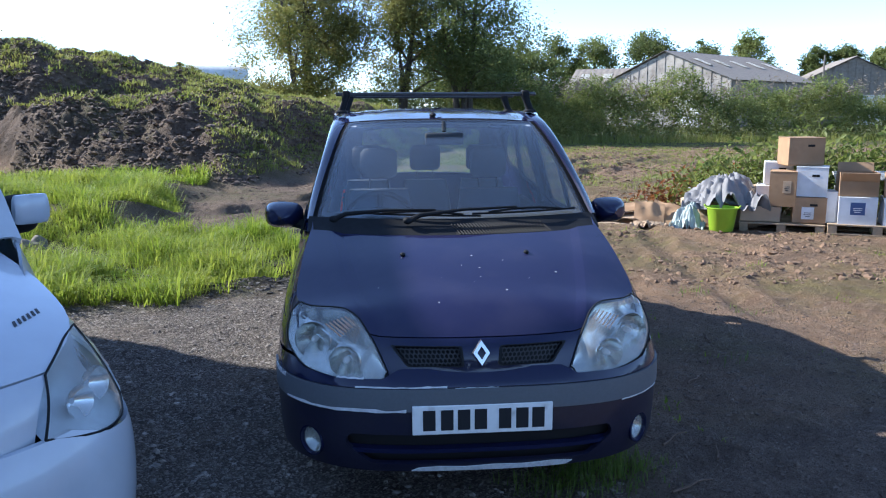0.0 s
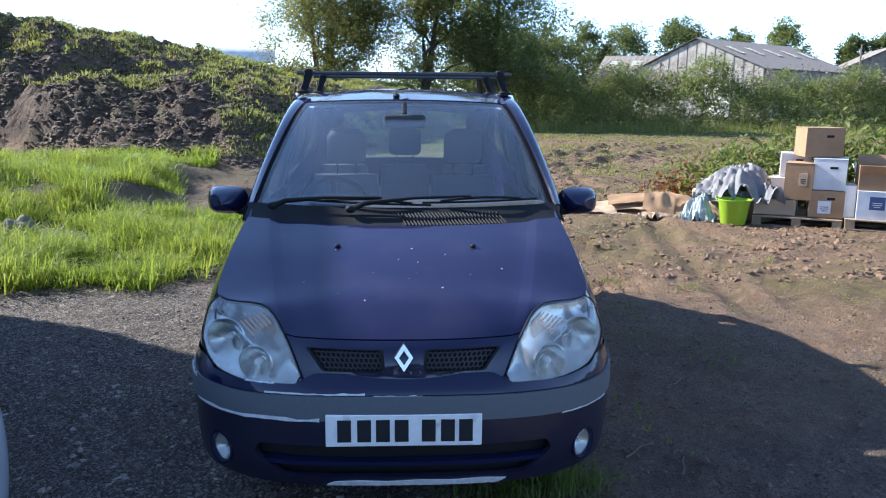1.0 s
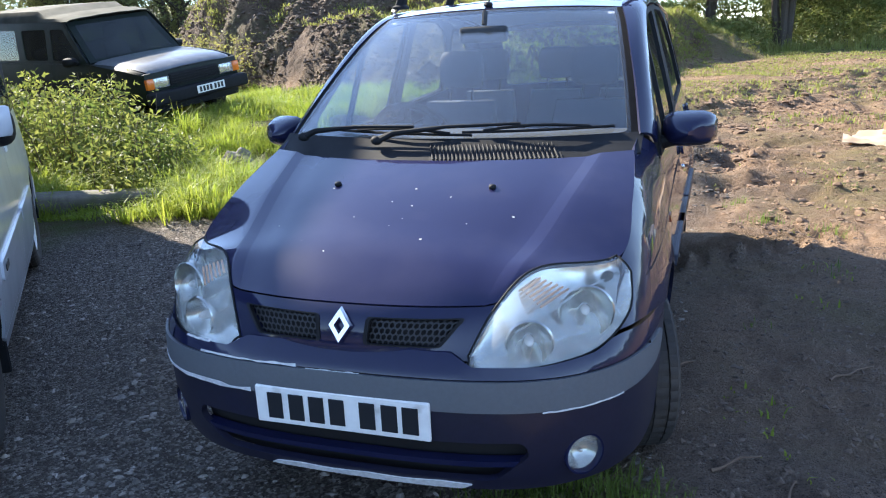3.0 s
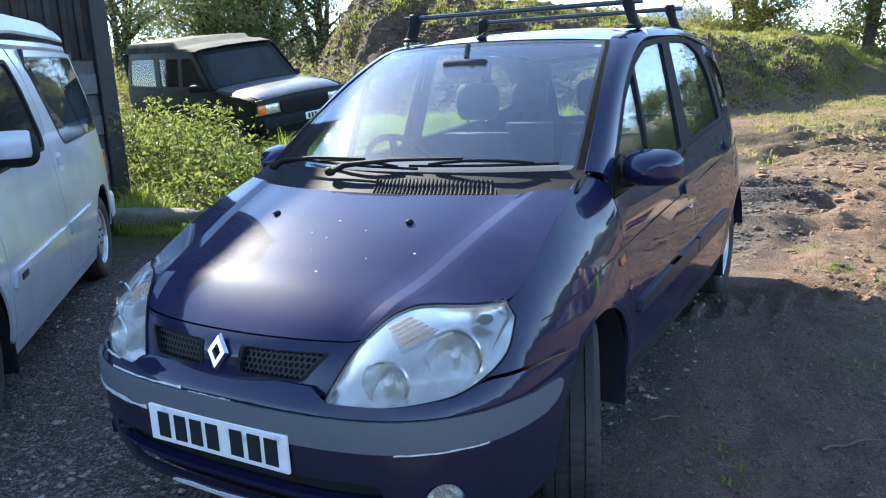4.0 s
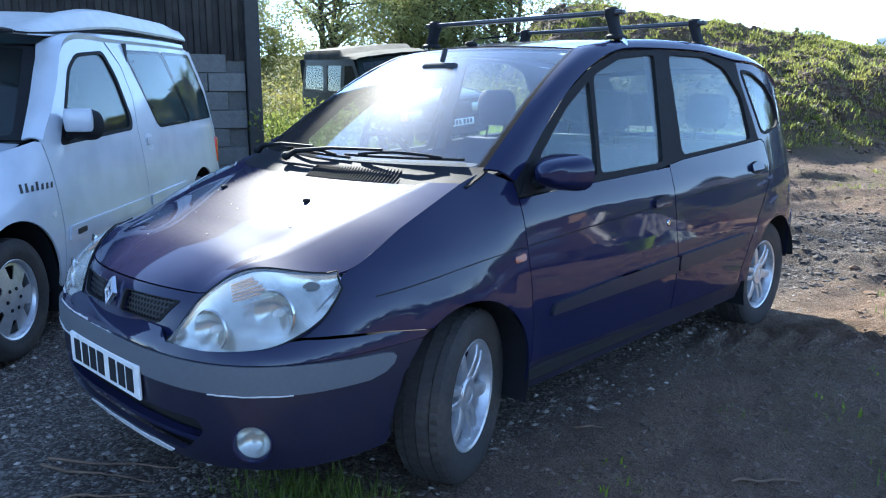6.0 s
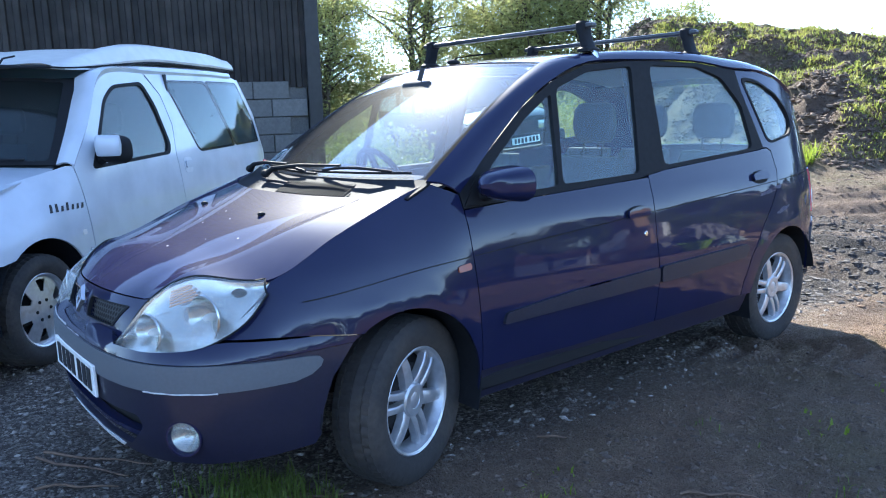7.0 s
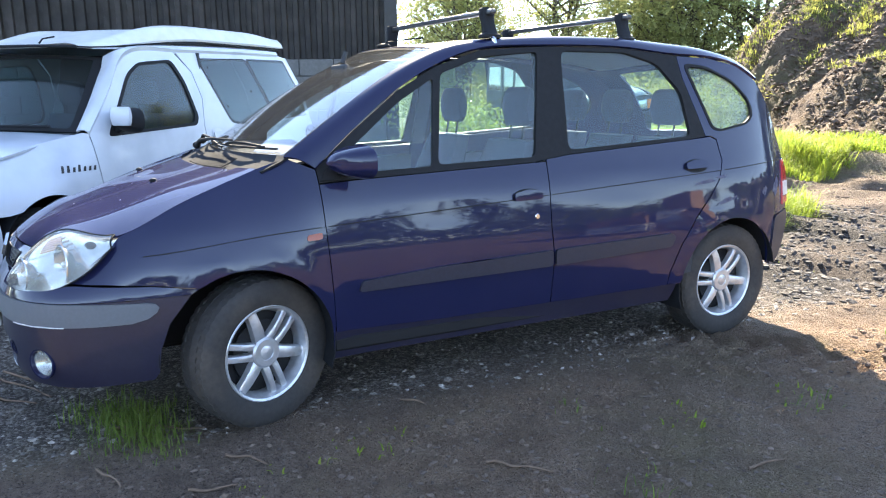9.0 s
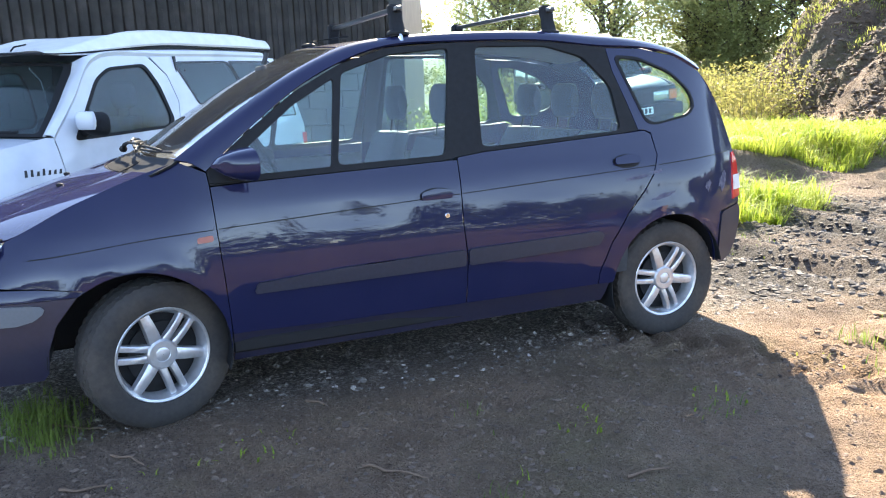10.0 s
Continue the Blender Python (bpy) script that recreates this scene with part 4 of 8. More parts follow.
for s in (1, -1):
    f = side(s)
    fl = s < 0
    part("front_wing", sheet(fender, f, step=0.045, flip=fl), PAINT, car)
    fd = part("front_door", sheet(front_door, f, step=0.05, flip=fl), PAINT, car)
    rd = part("rear_door", sheet(rear_door, f, step=0.05, flip=fl), PAINT, car)
    part("rear_quarter", sheet(quarter, f, [quarter_glass], 0.05, flip=fl), PAINT, car)
    part("window_frame", sheet(frame_out, f, [tri, main_glass, rear_glass], 0.05, 0.02, 0.002, fl), BLACK_PLASTIC, car)
    for gname, g in (("front_quarter_pane", tri), ("door_pane", main_glass), ("rear_door_pane", rear_glass), ("rear_quarter_pane", quarter_glass)):
        part(gname, sheet(lap(g, 0.03), f, step=0.12, thick=0.004, off=-0.008, flip=fl), GLASS, car).visible_shadow = False
    ring = sheet(lap(quarter_glass, 0.05), f, [lap(quarter_glass, -0.035)], 0.06, 0.012, 0.003, fl)
    part("quarter_seal", ring, BLACK_PLASTIC, car)
    part("sill", sheet([(0.303, 0.235), (2.13, 0.255), (2.175, 0.362), (0.307, 0.366)], f, step=0.06, thick=0.02, off=-0.016, flip=fl), LOW_PAINT, car)
    # rubbing strips on the doors
    part("door_strip", sheet(rounded([(0.405, 0.530), (1.366, 0.538), (1.366, 0.612), (0.80, 0.598), (0.42, 0.574)], 0.015), f, step=0.05, thick=0.014, off=0.014, flip=fl), STRIP_PLASTIC, car)
    part("door_strip", sheet(rounded([(1.384, 0.538), (2.085, 0.560), (2.112, 0.606), (2.09, 0.628), (1.384, 0.614)], 0.015), f, step=0.05, thick=0.014, off=0.014, flip=fl), STRIP_PLASTIC, car)
    # door handles, each on a near-black oval that paints in the cup's shade
    for parent_door, hy, hz in ((fd, 1.245, 0.872), (rd, 2.275, 0.956)):
        out = [(hy + 0.080 * math.cos(a), hz + 0.034 * math.sin(a)) for a in [2 * math.pi * k / 20 for k in range(20)]]
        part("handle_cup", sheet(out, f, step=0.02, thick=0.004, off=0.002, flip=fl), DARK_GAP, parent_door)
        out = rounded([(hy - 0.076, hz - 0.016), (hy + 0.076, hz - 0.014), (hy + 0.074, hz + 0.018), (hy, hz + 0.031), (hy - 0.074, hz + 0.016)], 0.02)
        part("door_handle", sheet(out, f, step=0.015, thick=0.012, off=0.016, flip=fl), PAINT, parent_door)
    # near-black strip along the swage: the crease's shade drawn as colour
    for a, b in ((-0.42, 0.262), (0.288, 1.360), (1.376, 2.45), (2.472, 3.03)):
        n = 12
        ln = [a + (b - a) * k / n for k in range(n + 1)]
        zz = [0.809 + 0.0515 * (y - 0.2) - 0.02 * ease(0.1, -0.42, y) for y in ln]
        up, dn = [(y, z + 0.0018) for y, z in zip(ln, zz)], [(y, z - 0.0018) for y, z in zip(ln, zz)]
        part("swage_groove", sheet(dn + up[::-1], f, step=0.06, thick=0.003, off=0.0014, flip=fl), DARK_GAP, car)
    bm = bmesh.new()
    lathe(bm, [(0.001, 0.006), (0.010, 0.006), (0.013, 0.002), (0.013, -0.004)], 16)
    part("door_lock", bm, CHROME, fd, m=pose(s * flank(1.29, 0.777), 1.29, 0.777) @ Matrix.Diagonal((s, 1, 1, 1)))
    part("indicator_repeater", sheet(rounded([(0.198, 0.762), (0.262, 0.766), (0.262, 0.790), (0.198, 0.784)], 0.01), f, step=0.02, thick=0.01, off=0.005, flip=fl), REPEATER, car, "dull orange side repeater lamp")
    part("mirror_base", sheet([(0.275, 0.995), (0.44, 0.995), (0.44, 1.12), (0.35, 1.10)], f, step=0.05, thick=0.02, off=0.010, flip=fl), BLACK_PLASTIC, car)
    door_mirror(car, pose(s * 0.755, 0.36, 1.075, 0, 0, s * 4), s, PAINT, MIRROR)
    # pillar and roof rail strip
    outer = [(0.262, 1.045), (0.43, 1.188), (0.655, 1.352), (0.86, 1.460), (1.09, 1.532), (1.40, 1.551), (1.85, 1.552), (2.18, 1.521), (2.45, 1.507), (2.66, 1.467), (2.83, 1.388)]
    inner = [(0.69, 0.150, 1.088), (0.655, 0.37, 1.238), (0.611, 0.60, 1.384), (0.574, 0.80, 1.488), (0.545, 0.97, 1.546), (0.562, 1.35, 1.582), (0.574, 1.82, 1.588), (0.568, 2.16, 1.573), (0.559, 2.43, 1.547), (0.542, 2.69, 1.497), (0.52, 2.84, 1.44)]
    rows = []
    for k in range(41):
        o = cr(outer, k / 40)
        a, b = Vector(f(*o)), Vector(cr(inner, k / 40))
        b.x *= s
        up = Vector((s * 0.55, 0, 0.8)).normalized()
        rows.append([a + (b - a) * w + up * 0.016 * math.sin(math.pi * w) for w in (0, 0.2, 0.4, 0.6, 0.8, 1)])
    part("roof_rail", loft(rows, 0.012), PAINT, car)
    # rear light cluster
    part("tail_lamp", sheet([(3.035, 0.69), (3.118, 0.70), (3.10, 0.88), (3.075, 0.945), (3.05, 0.94)], f, step=0.03, thick=0.02, off=0.008, flip=fl), RED_LENS, car, "red tail lamp")
    part("reversing_lamp", sheet([(3.045, 0.74), (3.118, 0.74), (3.110, 0.82), (3.045, 0.82)], f, step=0.03, thick=0.02, off=0.012, flip=fl), WHITE_LENS, car)
    part("rear_bumper_end", sheet(rounded([(2.880, 0.37), (2.95, 0.350), (3.04, 0.375), (3.10, 0.46), (3.128, 0.59), (3.105, 0.656), (2.906, 0.638)], 0.03), f, step=0.05, thick=0.02, off=0.007, flip=fl), LOW_PAINT, car)
    # wheel wells, each closed by a near-black sheet
    for (cy, cz, r), span in ((ARCH_F, range(-20, 181, 10)), (ARCH_R, range(10, 201, 10))):
        rows = [[(s * x, cy + (r + 0.004) * math.cos(radians(a)), cz + (r + 0.004) * math.sin(radians(a))) for a in span] for x in (flank(cy, 0.6) - 0.016, 0.40)]
        part("wheel_arch_liner", loft(rows, 0.004), BLACK_PLASTIC, car)
        bm = bmesh.new()
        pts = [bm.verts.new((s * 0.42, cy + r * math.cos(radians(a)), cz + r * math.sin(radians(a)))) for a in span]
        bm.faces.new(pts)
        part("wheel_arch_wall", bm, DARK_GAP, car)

    # lacquer peeling off round the back wheel
    random.seed(31)
    for py, pz, pw, ph, tilt in ((2.33, 0.872, 0.085, 0.012, 0.1), (2.45, 0.893, 0.05, 0.010, 0.1), (2.48, 0.765, 0.075, 0.014, 0.2), (2.93, 0.80, 0.035, 0.055, -0.5), (2.80, 0.79, 0.022, 0.03, -0.4)):
        out = []
        for k in range(16):
            a = 2 * math.pi * k / 16
            r = 0.6 + 0.55 * random.random()
            cx, cz = pw * r * math.cos(a), ph * r * math.sin(a)
            out.append((py + cx * math.cos(tilt) - cz * math.sin(tilt), pz + cx * math.sin(tilt) + cz * math.cos(tilt)))
        part("lacquer_peel", sheet(out, f, step=0.03, thick=0.002, off=0.0012, flip=fl), PEEL, car)

# the back: tailgate and bumper, closed from flank to flank
back = [(2.66, 1.467), (2.83, 1.385), (2.97, 1.21), (3.06, 1.02), (3.102, 0.87), (3.12, 0.665)]
def tail_at(u, v):
    w = u / 0.7
    y, z = cr(back, 1 - v)
    return (flank(y, z) * w, y + (0.17 - 0.06 * v) * (1 - abs(w) ** 2.4), z + 0.045 * v * (1 - w * w))
rear_pane = rounded([(-0.56, 0.44), (0.56, 0.44), (0.52, 0.90), (-0.52, 0.90)], 0.05)
part("tailgate", sheet([(-0.7, 0), (0.7, 0), (0.7, 1), (-0.7, 1)], tail_at, [rear_pane], 0.07, 0.012, flip=True), PAINT, car)
part("rear_window", sheet(lap(rear_pane, 0.03), tail_at, step=0.1, thick=0.004, off=-0.006, flip=True), GLASS, car).visible_shadow = False
rows = []
for y, z in ((3.100, 0.66), (3.120, 0.60), (3.095, 0.45), (3.03, 0.37)):
    x = flank(y, min(z, 0.6)) + 0.005
    rows.append([(x * w, y + 0.13 * (1 - abs(w) ** 2.4), z) for w in [-1 + j / 6 for j in range(13)]])
part("rear_bumper", loft(rows, 0.02), LOW_PAINT, car)

# front bumper: painted top, grey strip, dark lower apron with its opening
def s_end(z, gap=0.0):
    cy, cz, r = ARCH_F
    return nose_s(cy - math.sqrt(max(0.0, r * r - (z - cz) ** 2)) - gap)
top = both([(0, 0.668), (0.31, 0.664), (0.37, 0.636), (0.56, 0.634), (0.72, 0.645), (0.80, 0.662), (nose_s(-0.665), 0.664), (nose_s(-0.40), 0.646), (nose_s(-0.235), 0.621), (s_end(0.60), 0.604), (0.8, 0.604), (0, 0.606)])
part("front_bumper", sheet(top, nose_at, step=0.04, thick=0.02), PAINT, car)
strip_z = [(0, 0.602), (0.85, 0.600), (nose_s(-0.43), 0.590), (nose_s(-0.395), 0.584), (nose_s(-0.382), 0.570), (nose_s(-0.392), 0.551), (nose_s(-0.425), 0.530), (nose_s(-0.48), 0.517), (0.85, 0.515), (0, 0.520)]
part("bumper_strip", sheet(both(strip_z), nose_at, step=0.04, thick=0.03, off=0.008), GREY_PLASTIC, car, "grey bumper strip with worn edge")
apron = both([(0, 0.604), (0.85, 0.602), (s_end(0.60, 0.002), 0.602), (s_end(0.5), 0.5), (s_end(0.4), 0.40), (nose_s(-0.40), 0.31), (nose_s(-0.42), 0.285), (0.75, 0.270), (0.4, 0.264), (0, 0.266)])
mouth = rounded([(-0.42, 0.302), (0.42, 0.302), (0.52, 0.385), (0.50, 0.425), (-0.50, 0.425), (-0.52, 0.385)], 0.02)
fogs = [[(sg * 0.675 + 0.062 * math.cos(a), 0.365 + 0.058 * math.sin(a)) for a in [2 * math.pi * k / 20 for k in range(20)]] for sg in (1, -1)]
part("bumper_apron", sheet(apron, nose_at, [mouth] + fogs, 0.04, 0.02), LOW_PAINT, car, "dark lower apron of the front bumper")
part("apron_rib", sheet([(-0.515, 0.345), (0.515, 0.345), (0.52, 0.362), (-0.52, 0.362)], nose_at, step=0.06, thick=0.03, off=-0.006), PAINT, car)
# near-black backing puts the shade inside the opening into colour
part("apron_mesh", sheet([(-0.54, 0.25), (0.54, 0.25), (0.54, 0.435), (-0.54, 0.435)], nose_at, step=0.06, thick=0.01, off=-0.045), DARK_GAP, car)
part("bare_lip", sheet(rounded([(-0.27, 0.268), (0.10, 0.266), (0.33, 0.268), (0.36, 0.286), (0.27, 0.294), (0.16, 0.288), (0.05, 0.291), (-0.06, 0.285), (-0.16, 0.290), (-0.24, 0.284)], 0.006), nose_at, step=0.04, thick=0.006, off=0.003), SCRAPE, car, "bare grey lip where the paint is scraped off")
for z0, a, b, h in ((0.606, -0.47, -0.13, 0.005), (0.518, -0.80, -0.28, 0.008), (0.634, -0.55, -0.44, 0.004), (0.601, -0.10, 0.06, 0.003), (0.514, 0.55, 0.80, 0.003), (0.590, -0.97, -0.82, 0.012)):
    random.seed(int(abs(a) * 100))
    up = [(a + (b - a) * k / 14, z0 + h * (0.4 + random.random())) for k in range(15)]
    dn = [(b - (b - a) * k / 14, z0 - h * 0.5 * random.random()) for k in range(15)]
    part("paint_scrape", sheet(up + dn, nose_at, step=0.03, thick=0.003, off=0.0095 if z0 < 0.6 else 0.0015), SCRAPE, car)
for sg in (1, -1):
    c = Vector(nose_at(sg * 0.675, 0.365))
    o = Vector(nose_at(sg * 0.63, 0.365)), Vector(nose_at(sg * 0.72, 0.365))
    d = (o[1] - o[0]).normalized()
    n = Vector((d.y, -d.x, 0)) * (1 if sg > 0 else -1)
    if n.y > 0:
        n = -n
    m = Matrix.Translation(c) @ n.to_track_quat("X", "Z").to_matrix().to_4x4()
    fog = empty_part("fog_lamp", car, m)
    bm = bmesh.new()
    lathe(bm, [(0.054, -0.03), (0.061, -0.004), (0.060, 0.004), (0.054, 0.004), (0.050, -0.012)], 28)
    part("fog_bezel", bm, PAINT, fog)
    bm = bmesh.new()
    lathe(bm, [(0.0005, -0.048), (0.014, -0.046), (0.028, -0.039), (0.040, -0.028), (0.052, -0.012)], 28)
    blob(bm, (-0.03, 0, 0), (0.018, 0.010, 0.010), 2)
    part("fog_reflector", bm, REFLECTOR, fog)
    bm = bmesh.new()
    lathe(bm, [(0.0005, 0.003), (0.012, 0.0026), (0.024, 0.0012), (0.036, -0.0015), (0.045, -0.005), (0.051, -0.010)], 28)
    part("fog_lens", bm, LENS, fog)

# number plate with bars for its characters
plate_m = pose(0.0, -0.942, 0.487, 0, 0, 0)
bm = box(bmesh.new(), (0, 0, 0), (0.52, 0.012, 0.111), 0.003, 1)
plate = part("number_plate", bm, PLATE_WHITE, car, "white front number plate with dark bars", m=plate_m)
for k, x in enumerate((-0.198, -0.132, -0.070, -0.008, 0.082, 0.146, 0.206)):
    bm = box(bmesh.new(), (x, -0.0075, 0.0), (0.046, 0.003, 0.078), 0.001, 1)
    part("plate_bar", bm, PLATE_BLACK, plate)

# grilles
for s in (1, -1):
    hole = grille_hole(s)
    gr = part("grille", sheet(lap(in_nose(hole), 0.03), hood_at, step=0.04, thick=0.01, off=-0.032, flip=False), DARK_GAP, car, "black honeycomb grille")
    bm = bmesh.new()
    for r in range(5):
        for c in range(15):
            u = 0.143 + (c + 0.5 * (r % 2)) * 0.0295
            v = GRILLE_V[0] + 0.010 + r * 0.0238
            if u > 0.552 or v > GRILLE_V[1] - 0.002:
                continue
            p = [Vector(hood_at(s * (u + 0.0170 * math.cos(a)), v + 0.0158 * math.sin(a))) for a in [math.pi / 3 * k + math.pi / 6 for k in range(6)]]
            q = [Vector(hood_at(s * (u + 0.0122 * math.cos(a)), v + 0.0112 * math.sin(a))) for a in [math.pi / 3 * k + math.pi / 6 for k in range(6)]]
            dn = Vector((0, 0.012, -0.004))
            P = [bm.verts.new(a + dn) for a in p]
            Q = [bm.verts.new(a + dn) for a in q]
            for k in range(6):
                bm.faces.new((P[k], P[(k + 1) % 6], Q[(k + 1) % 6], Q[k]))
    part("grille_mesh", bm, MESH_PLASTIC, gr, smooth=0)
    ring = sheet(lap(in_nose(hole), 0.045), hood_at, [lap(in_nose(hole), -0.05)], 0.03, 0.012, 0.003)
    part("grille_surround", ring, BLACK_PLASTIC, gr)
# badge: an upright open lozenge
bm = bmesh.new()
lo = [(0, 0.052), (0.036, 0), (0, -0.052), (-0.036, 0)]
li = [(0, 0.024), (0.0165, 0), (0, -0.024), (-0.0165, 0)]
o0 = [bm.verts.new((x, 0, z)) for x, z in lo]
o1 = [bm.verts.new((x * 0.86, -0.012, z * 0.88)) for x, z in lo]
i1 = [bm.verts.new((x, -0.012, z)) for x, z in li]
i0 = [bm.verts.new((x * 0.9, -0.002, z * 0.9)) for x, z in li]
for k in range(4):
    n = (k + 1) % 4
    bm.faces.new((o0[k], o0[n], o1[n], o1[k]))
    bm.faces.new((o1[k], o1[n], i1[n], i1[k]))
    bm.faces.new((i1[k], i1[n], i0[n], i0[k]))
bmesh.ops.recalc_face_normals(bm, faces=bm.faces[:])
part("badge", bm, CHROME, car, "chrome lozenge badge", smooth=0, m=pose(0, -0.895, 0.722, -17, 0, 0))

# headlamps
for s in (1, -1):
    hl = empty_part("headlamp", car, Matrix.Identity(4))
    def lower(t):
        return Vector(cr([(0.345, -0.893, 0.620), (0.46, -0.874, 0.624), (0.575, -0.815, 0.630), (0.672, -0.722, 0.648), (0.736, -0.610, 0.714), (0.730, -0.522, 0.795)], t))
    def upper(t):
        return Vector(hood_edge(0.02 + 0.575 * t)) + Vector((-0.010, -0.004, 0.006))
    def lamp(t, w, deep=0.0):
        a, b = lower(t), upper(t)
        p = a + (b - a) * w
        p += Vector((0.55, -0.75, 0.30)).normalized() * (0.045 * math.sin(math.pi * w) * math.sin(math.pi * min(1, 0.12 + t * 0.8)) - deep)
        return (s * p.x, p.y, p.z)
    n = 22
    rows = [[lamp(t / n, w / 10) for t in range(n + 1)] for w in range(11)]
    part("lens", loft(rows), LENS, hl, "clear plastic headlamp lens")
    rows = [[lamp(t / n, w / 10, 0.075 * math.sin(math.pi * w / 10) * (0.5 + 0.5 * math.sin(math.pi * t / n)) + 0.004) for t in range(n + 1)] for w in range(11)]
    part("lamp_bowl", loft(rows), REFLECTOR, hl)
    rim = [lamp(t / n, 0.0) for t in range(n + 1)] + [lamp(1.0, w / 6) for w in range(1, 6)] + [lamp(1 - t / n, 1.0) for t in range(n + 1)] + [lamp(0.0, 1 - w / 6) for w in range(1, 7)]
    part("lamp_seal", tube(bmesh.new(), rim, 0.0035, 5), BLACK_PLASTIC, hl)
    for t, w, r in ((0.34, 0.36, 0.060), (0.66, 0.36, 0.072)):
        c = Vector(lamp(t, w, 0.028))
        m = Matrix.Translation(c) @ Vector((s * 0.28, -0.95, 0.05)).to_track_quat("X", "Z").to_matrix().to_4x4()
        bm = bmesh.new()
        lathe(bm, [(0.012, -0.045), (r * 0.5, -0.036), (r * 0.85, -0.012), (r, 0.008), (r + 0.004, 0.004)], 28)
        part("reflector", bm, REFLECTOR, hl, m=m)
        bm = bmesh.new()
        blob(bm, (-0.02, 0, 0), (0.028, 0.014, 0.014), 2)
        part("bulb", bm, WHITE_LENS, hl, m=m)
    for k in range(6):
        w = 0.66 + 0.045 * k
        bm = rod(bmesh.new(), lamp(0.50, w, 0.020), lamp(0.68 - 0.01 * k, w, 0.020), 0.0035, n=6)
        part("indicator_rib", bm, PALE_AMBER, hl, "faded amber indicator rib")
    bm = blob(bmesh.new(), (0, 0, 0), (0.004, 0.026, 0.015), 2)
    part("lamp_socket", bm, DARK_GAP, hl, m=Matrix.Translation(Vector(lamp(0.86, 0.60, 0.012))) @ Vector((s * 0.75, -0.6, 0.25)).to_track_quat("X", "Z").to_matrix().to_4x4())
    rows = [[lamp(0.30 + 0.62 * t / n, w, 0.012) for t in range(n + 1)] for w in (0.575, 0.585, 0.595)]
    part("lamp_divider", loft(rows, 0.003), REFLECTOR, hl)

# wheels
for s in (1, -1):
    flip = 0 if s > 0 else 180
    tyre_and_rim("front_wheel", car, pose(s * 0.690, 0.0, 0.305, 28 * s, 0, 20 + flip))
    tyre_and_rim("rear_wheel", car, pose(s * 0.690, 2.565, 0.305, 31 * s, 0, flip))

# floor, bulkhead, dashboard, seats
bm = box(bmesh.new(), (0, 1.235, 0.30), (1.57, 1.87, 0.06), 0.01, 1)
box(bm, (0, 2.55, 0.30), (0.80, 1.0, 0.06), 0.01, 1)
part("floor_pan", bm, DARK_GAP, car)
bm = box(bmesh.new(), (0, -0.24, 0.50), (0.82, 1.13, 0.44), 0.02, 1)
box(bm, (0, 0.355, 0.62), (1.50, 0.06, 0.74), 0.01, 1)
part("engine_bay", bm, DARK_GAP, car)
rows = []
for k in range(15):
    x = -0.68 + 1.36 * k / 14
    c = 1 - (x / 0.75) ** 2
    rows.append([(x, 0.11 + 0.10 * (1 - c), 1.055), (x, 0.30, 1.075 + 0.01 * c), (x, 0.48, 1.06 + 0.03 * math.exp(-((x + 0.36) / 0.2) ** 2)), (x, 0.56, 1.0), (x, 0.54, 0.85), (x, 0.44, 0.62), (x, 0.40, 0.36)])
part("dashboard", loft(rows, 0.01), TRIM_IN, car)
bm = bmesh.new()
sw = Matrix.Translation((-0.36, 0.68, 1.000)) @ Euler((radians(-62), 0, 0)).to_matrix().to_4x4()
ringp = []
for k in range(36):
    a = 2 * math.pi * k / 36
    ringp.append([sw @ Vector(((0.185 + 0.015 * math.cos(b)) * math.cos(a), (0.185 + 0.015 * math.cos(b)) * math.sin(a), 0.015 * math.sin(b))) for b in [2 * math.pi * j / 10 for j in range(10)]])
g = [[bm.verts.new(p) for p in r] for r in ringp]
for i in range(36):
    for j in range(10):
        bm.faces.new((g[i][j], g[(i + 1) % 36][j], g[(i + 1) % 36][(j + 1) % 10], g[i][(j + 1) % 10]))
for a in (10, 170, 270):
    rod(bm, sw @ Vector((0, 0, -0.01)), sw @ Vector((0.18 * math.cos(radians(a)), 0.18 * math.sin(radians(a)), 0)), 0.022, 0.016, 8)
blob(bm, sw.translation, (0.075, 0.06, 0.06), 2)
part("steering_wheel", bm, BLACK_PLASTIC, car)
for x in (-0.36, 0.36):
    seat(car, x, 1.02, 0.38, 0.58, 0.48)
for x in (-0.44, 0.0, 0.44):
    seat(car, x, 1.95, 0.42, 0.52, 0.40)
for s in (1, -1):
    for (a, b) in ((0.32, 1.35), (1.42, 2.30)):
        part("door_card", sheet([(a, 0.38), (b, 0.38), (b, 0.98), (a, 0.96)], side(s), step=0.15, thick=0.03, off=-0.05, flip=s < 0), TRIM_IN, car)
    rows = []
    for o, i in (((1.37, 1.02), (1.45, 1.02)), ((1.40, 1.54), (1.50, 1.54))):
        rows.append([Vector(side(s)(*o)) - Vector((s * 0.03, 0, 0)), Vector(side(s)(*i)) - Vector((s * 0.03, 0, 0))])
    part("pillar_trim", loft(rows, 0.03), TRIM_IN, car)
bm = box(bmesh.new(), (0, 0.645, 1.450), (0.215, 0.035, 0.068), 0.018, 3)
rod(bm, (0, 0.66, 1.49), (0, 0.68, 1.545), 0.012, n=8)
part("rear_view_mirror", bm, TRIM_IN, car)
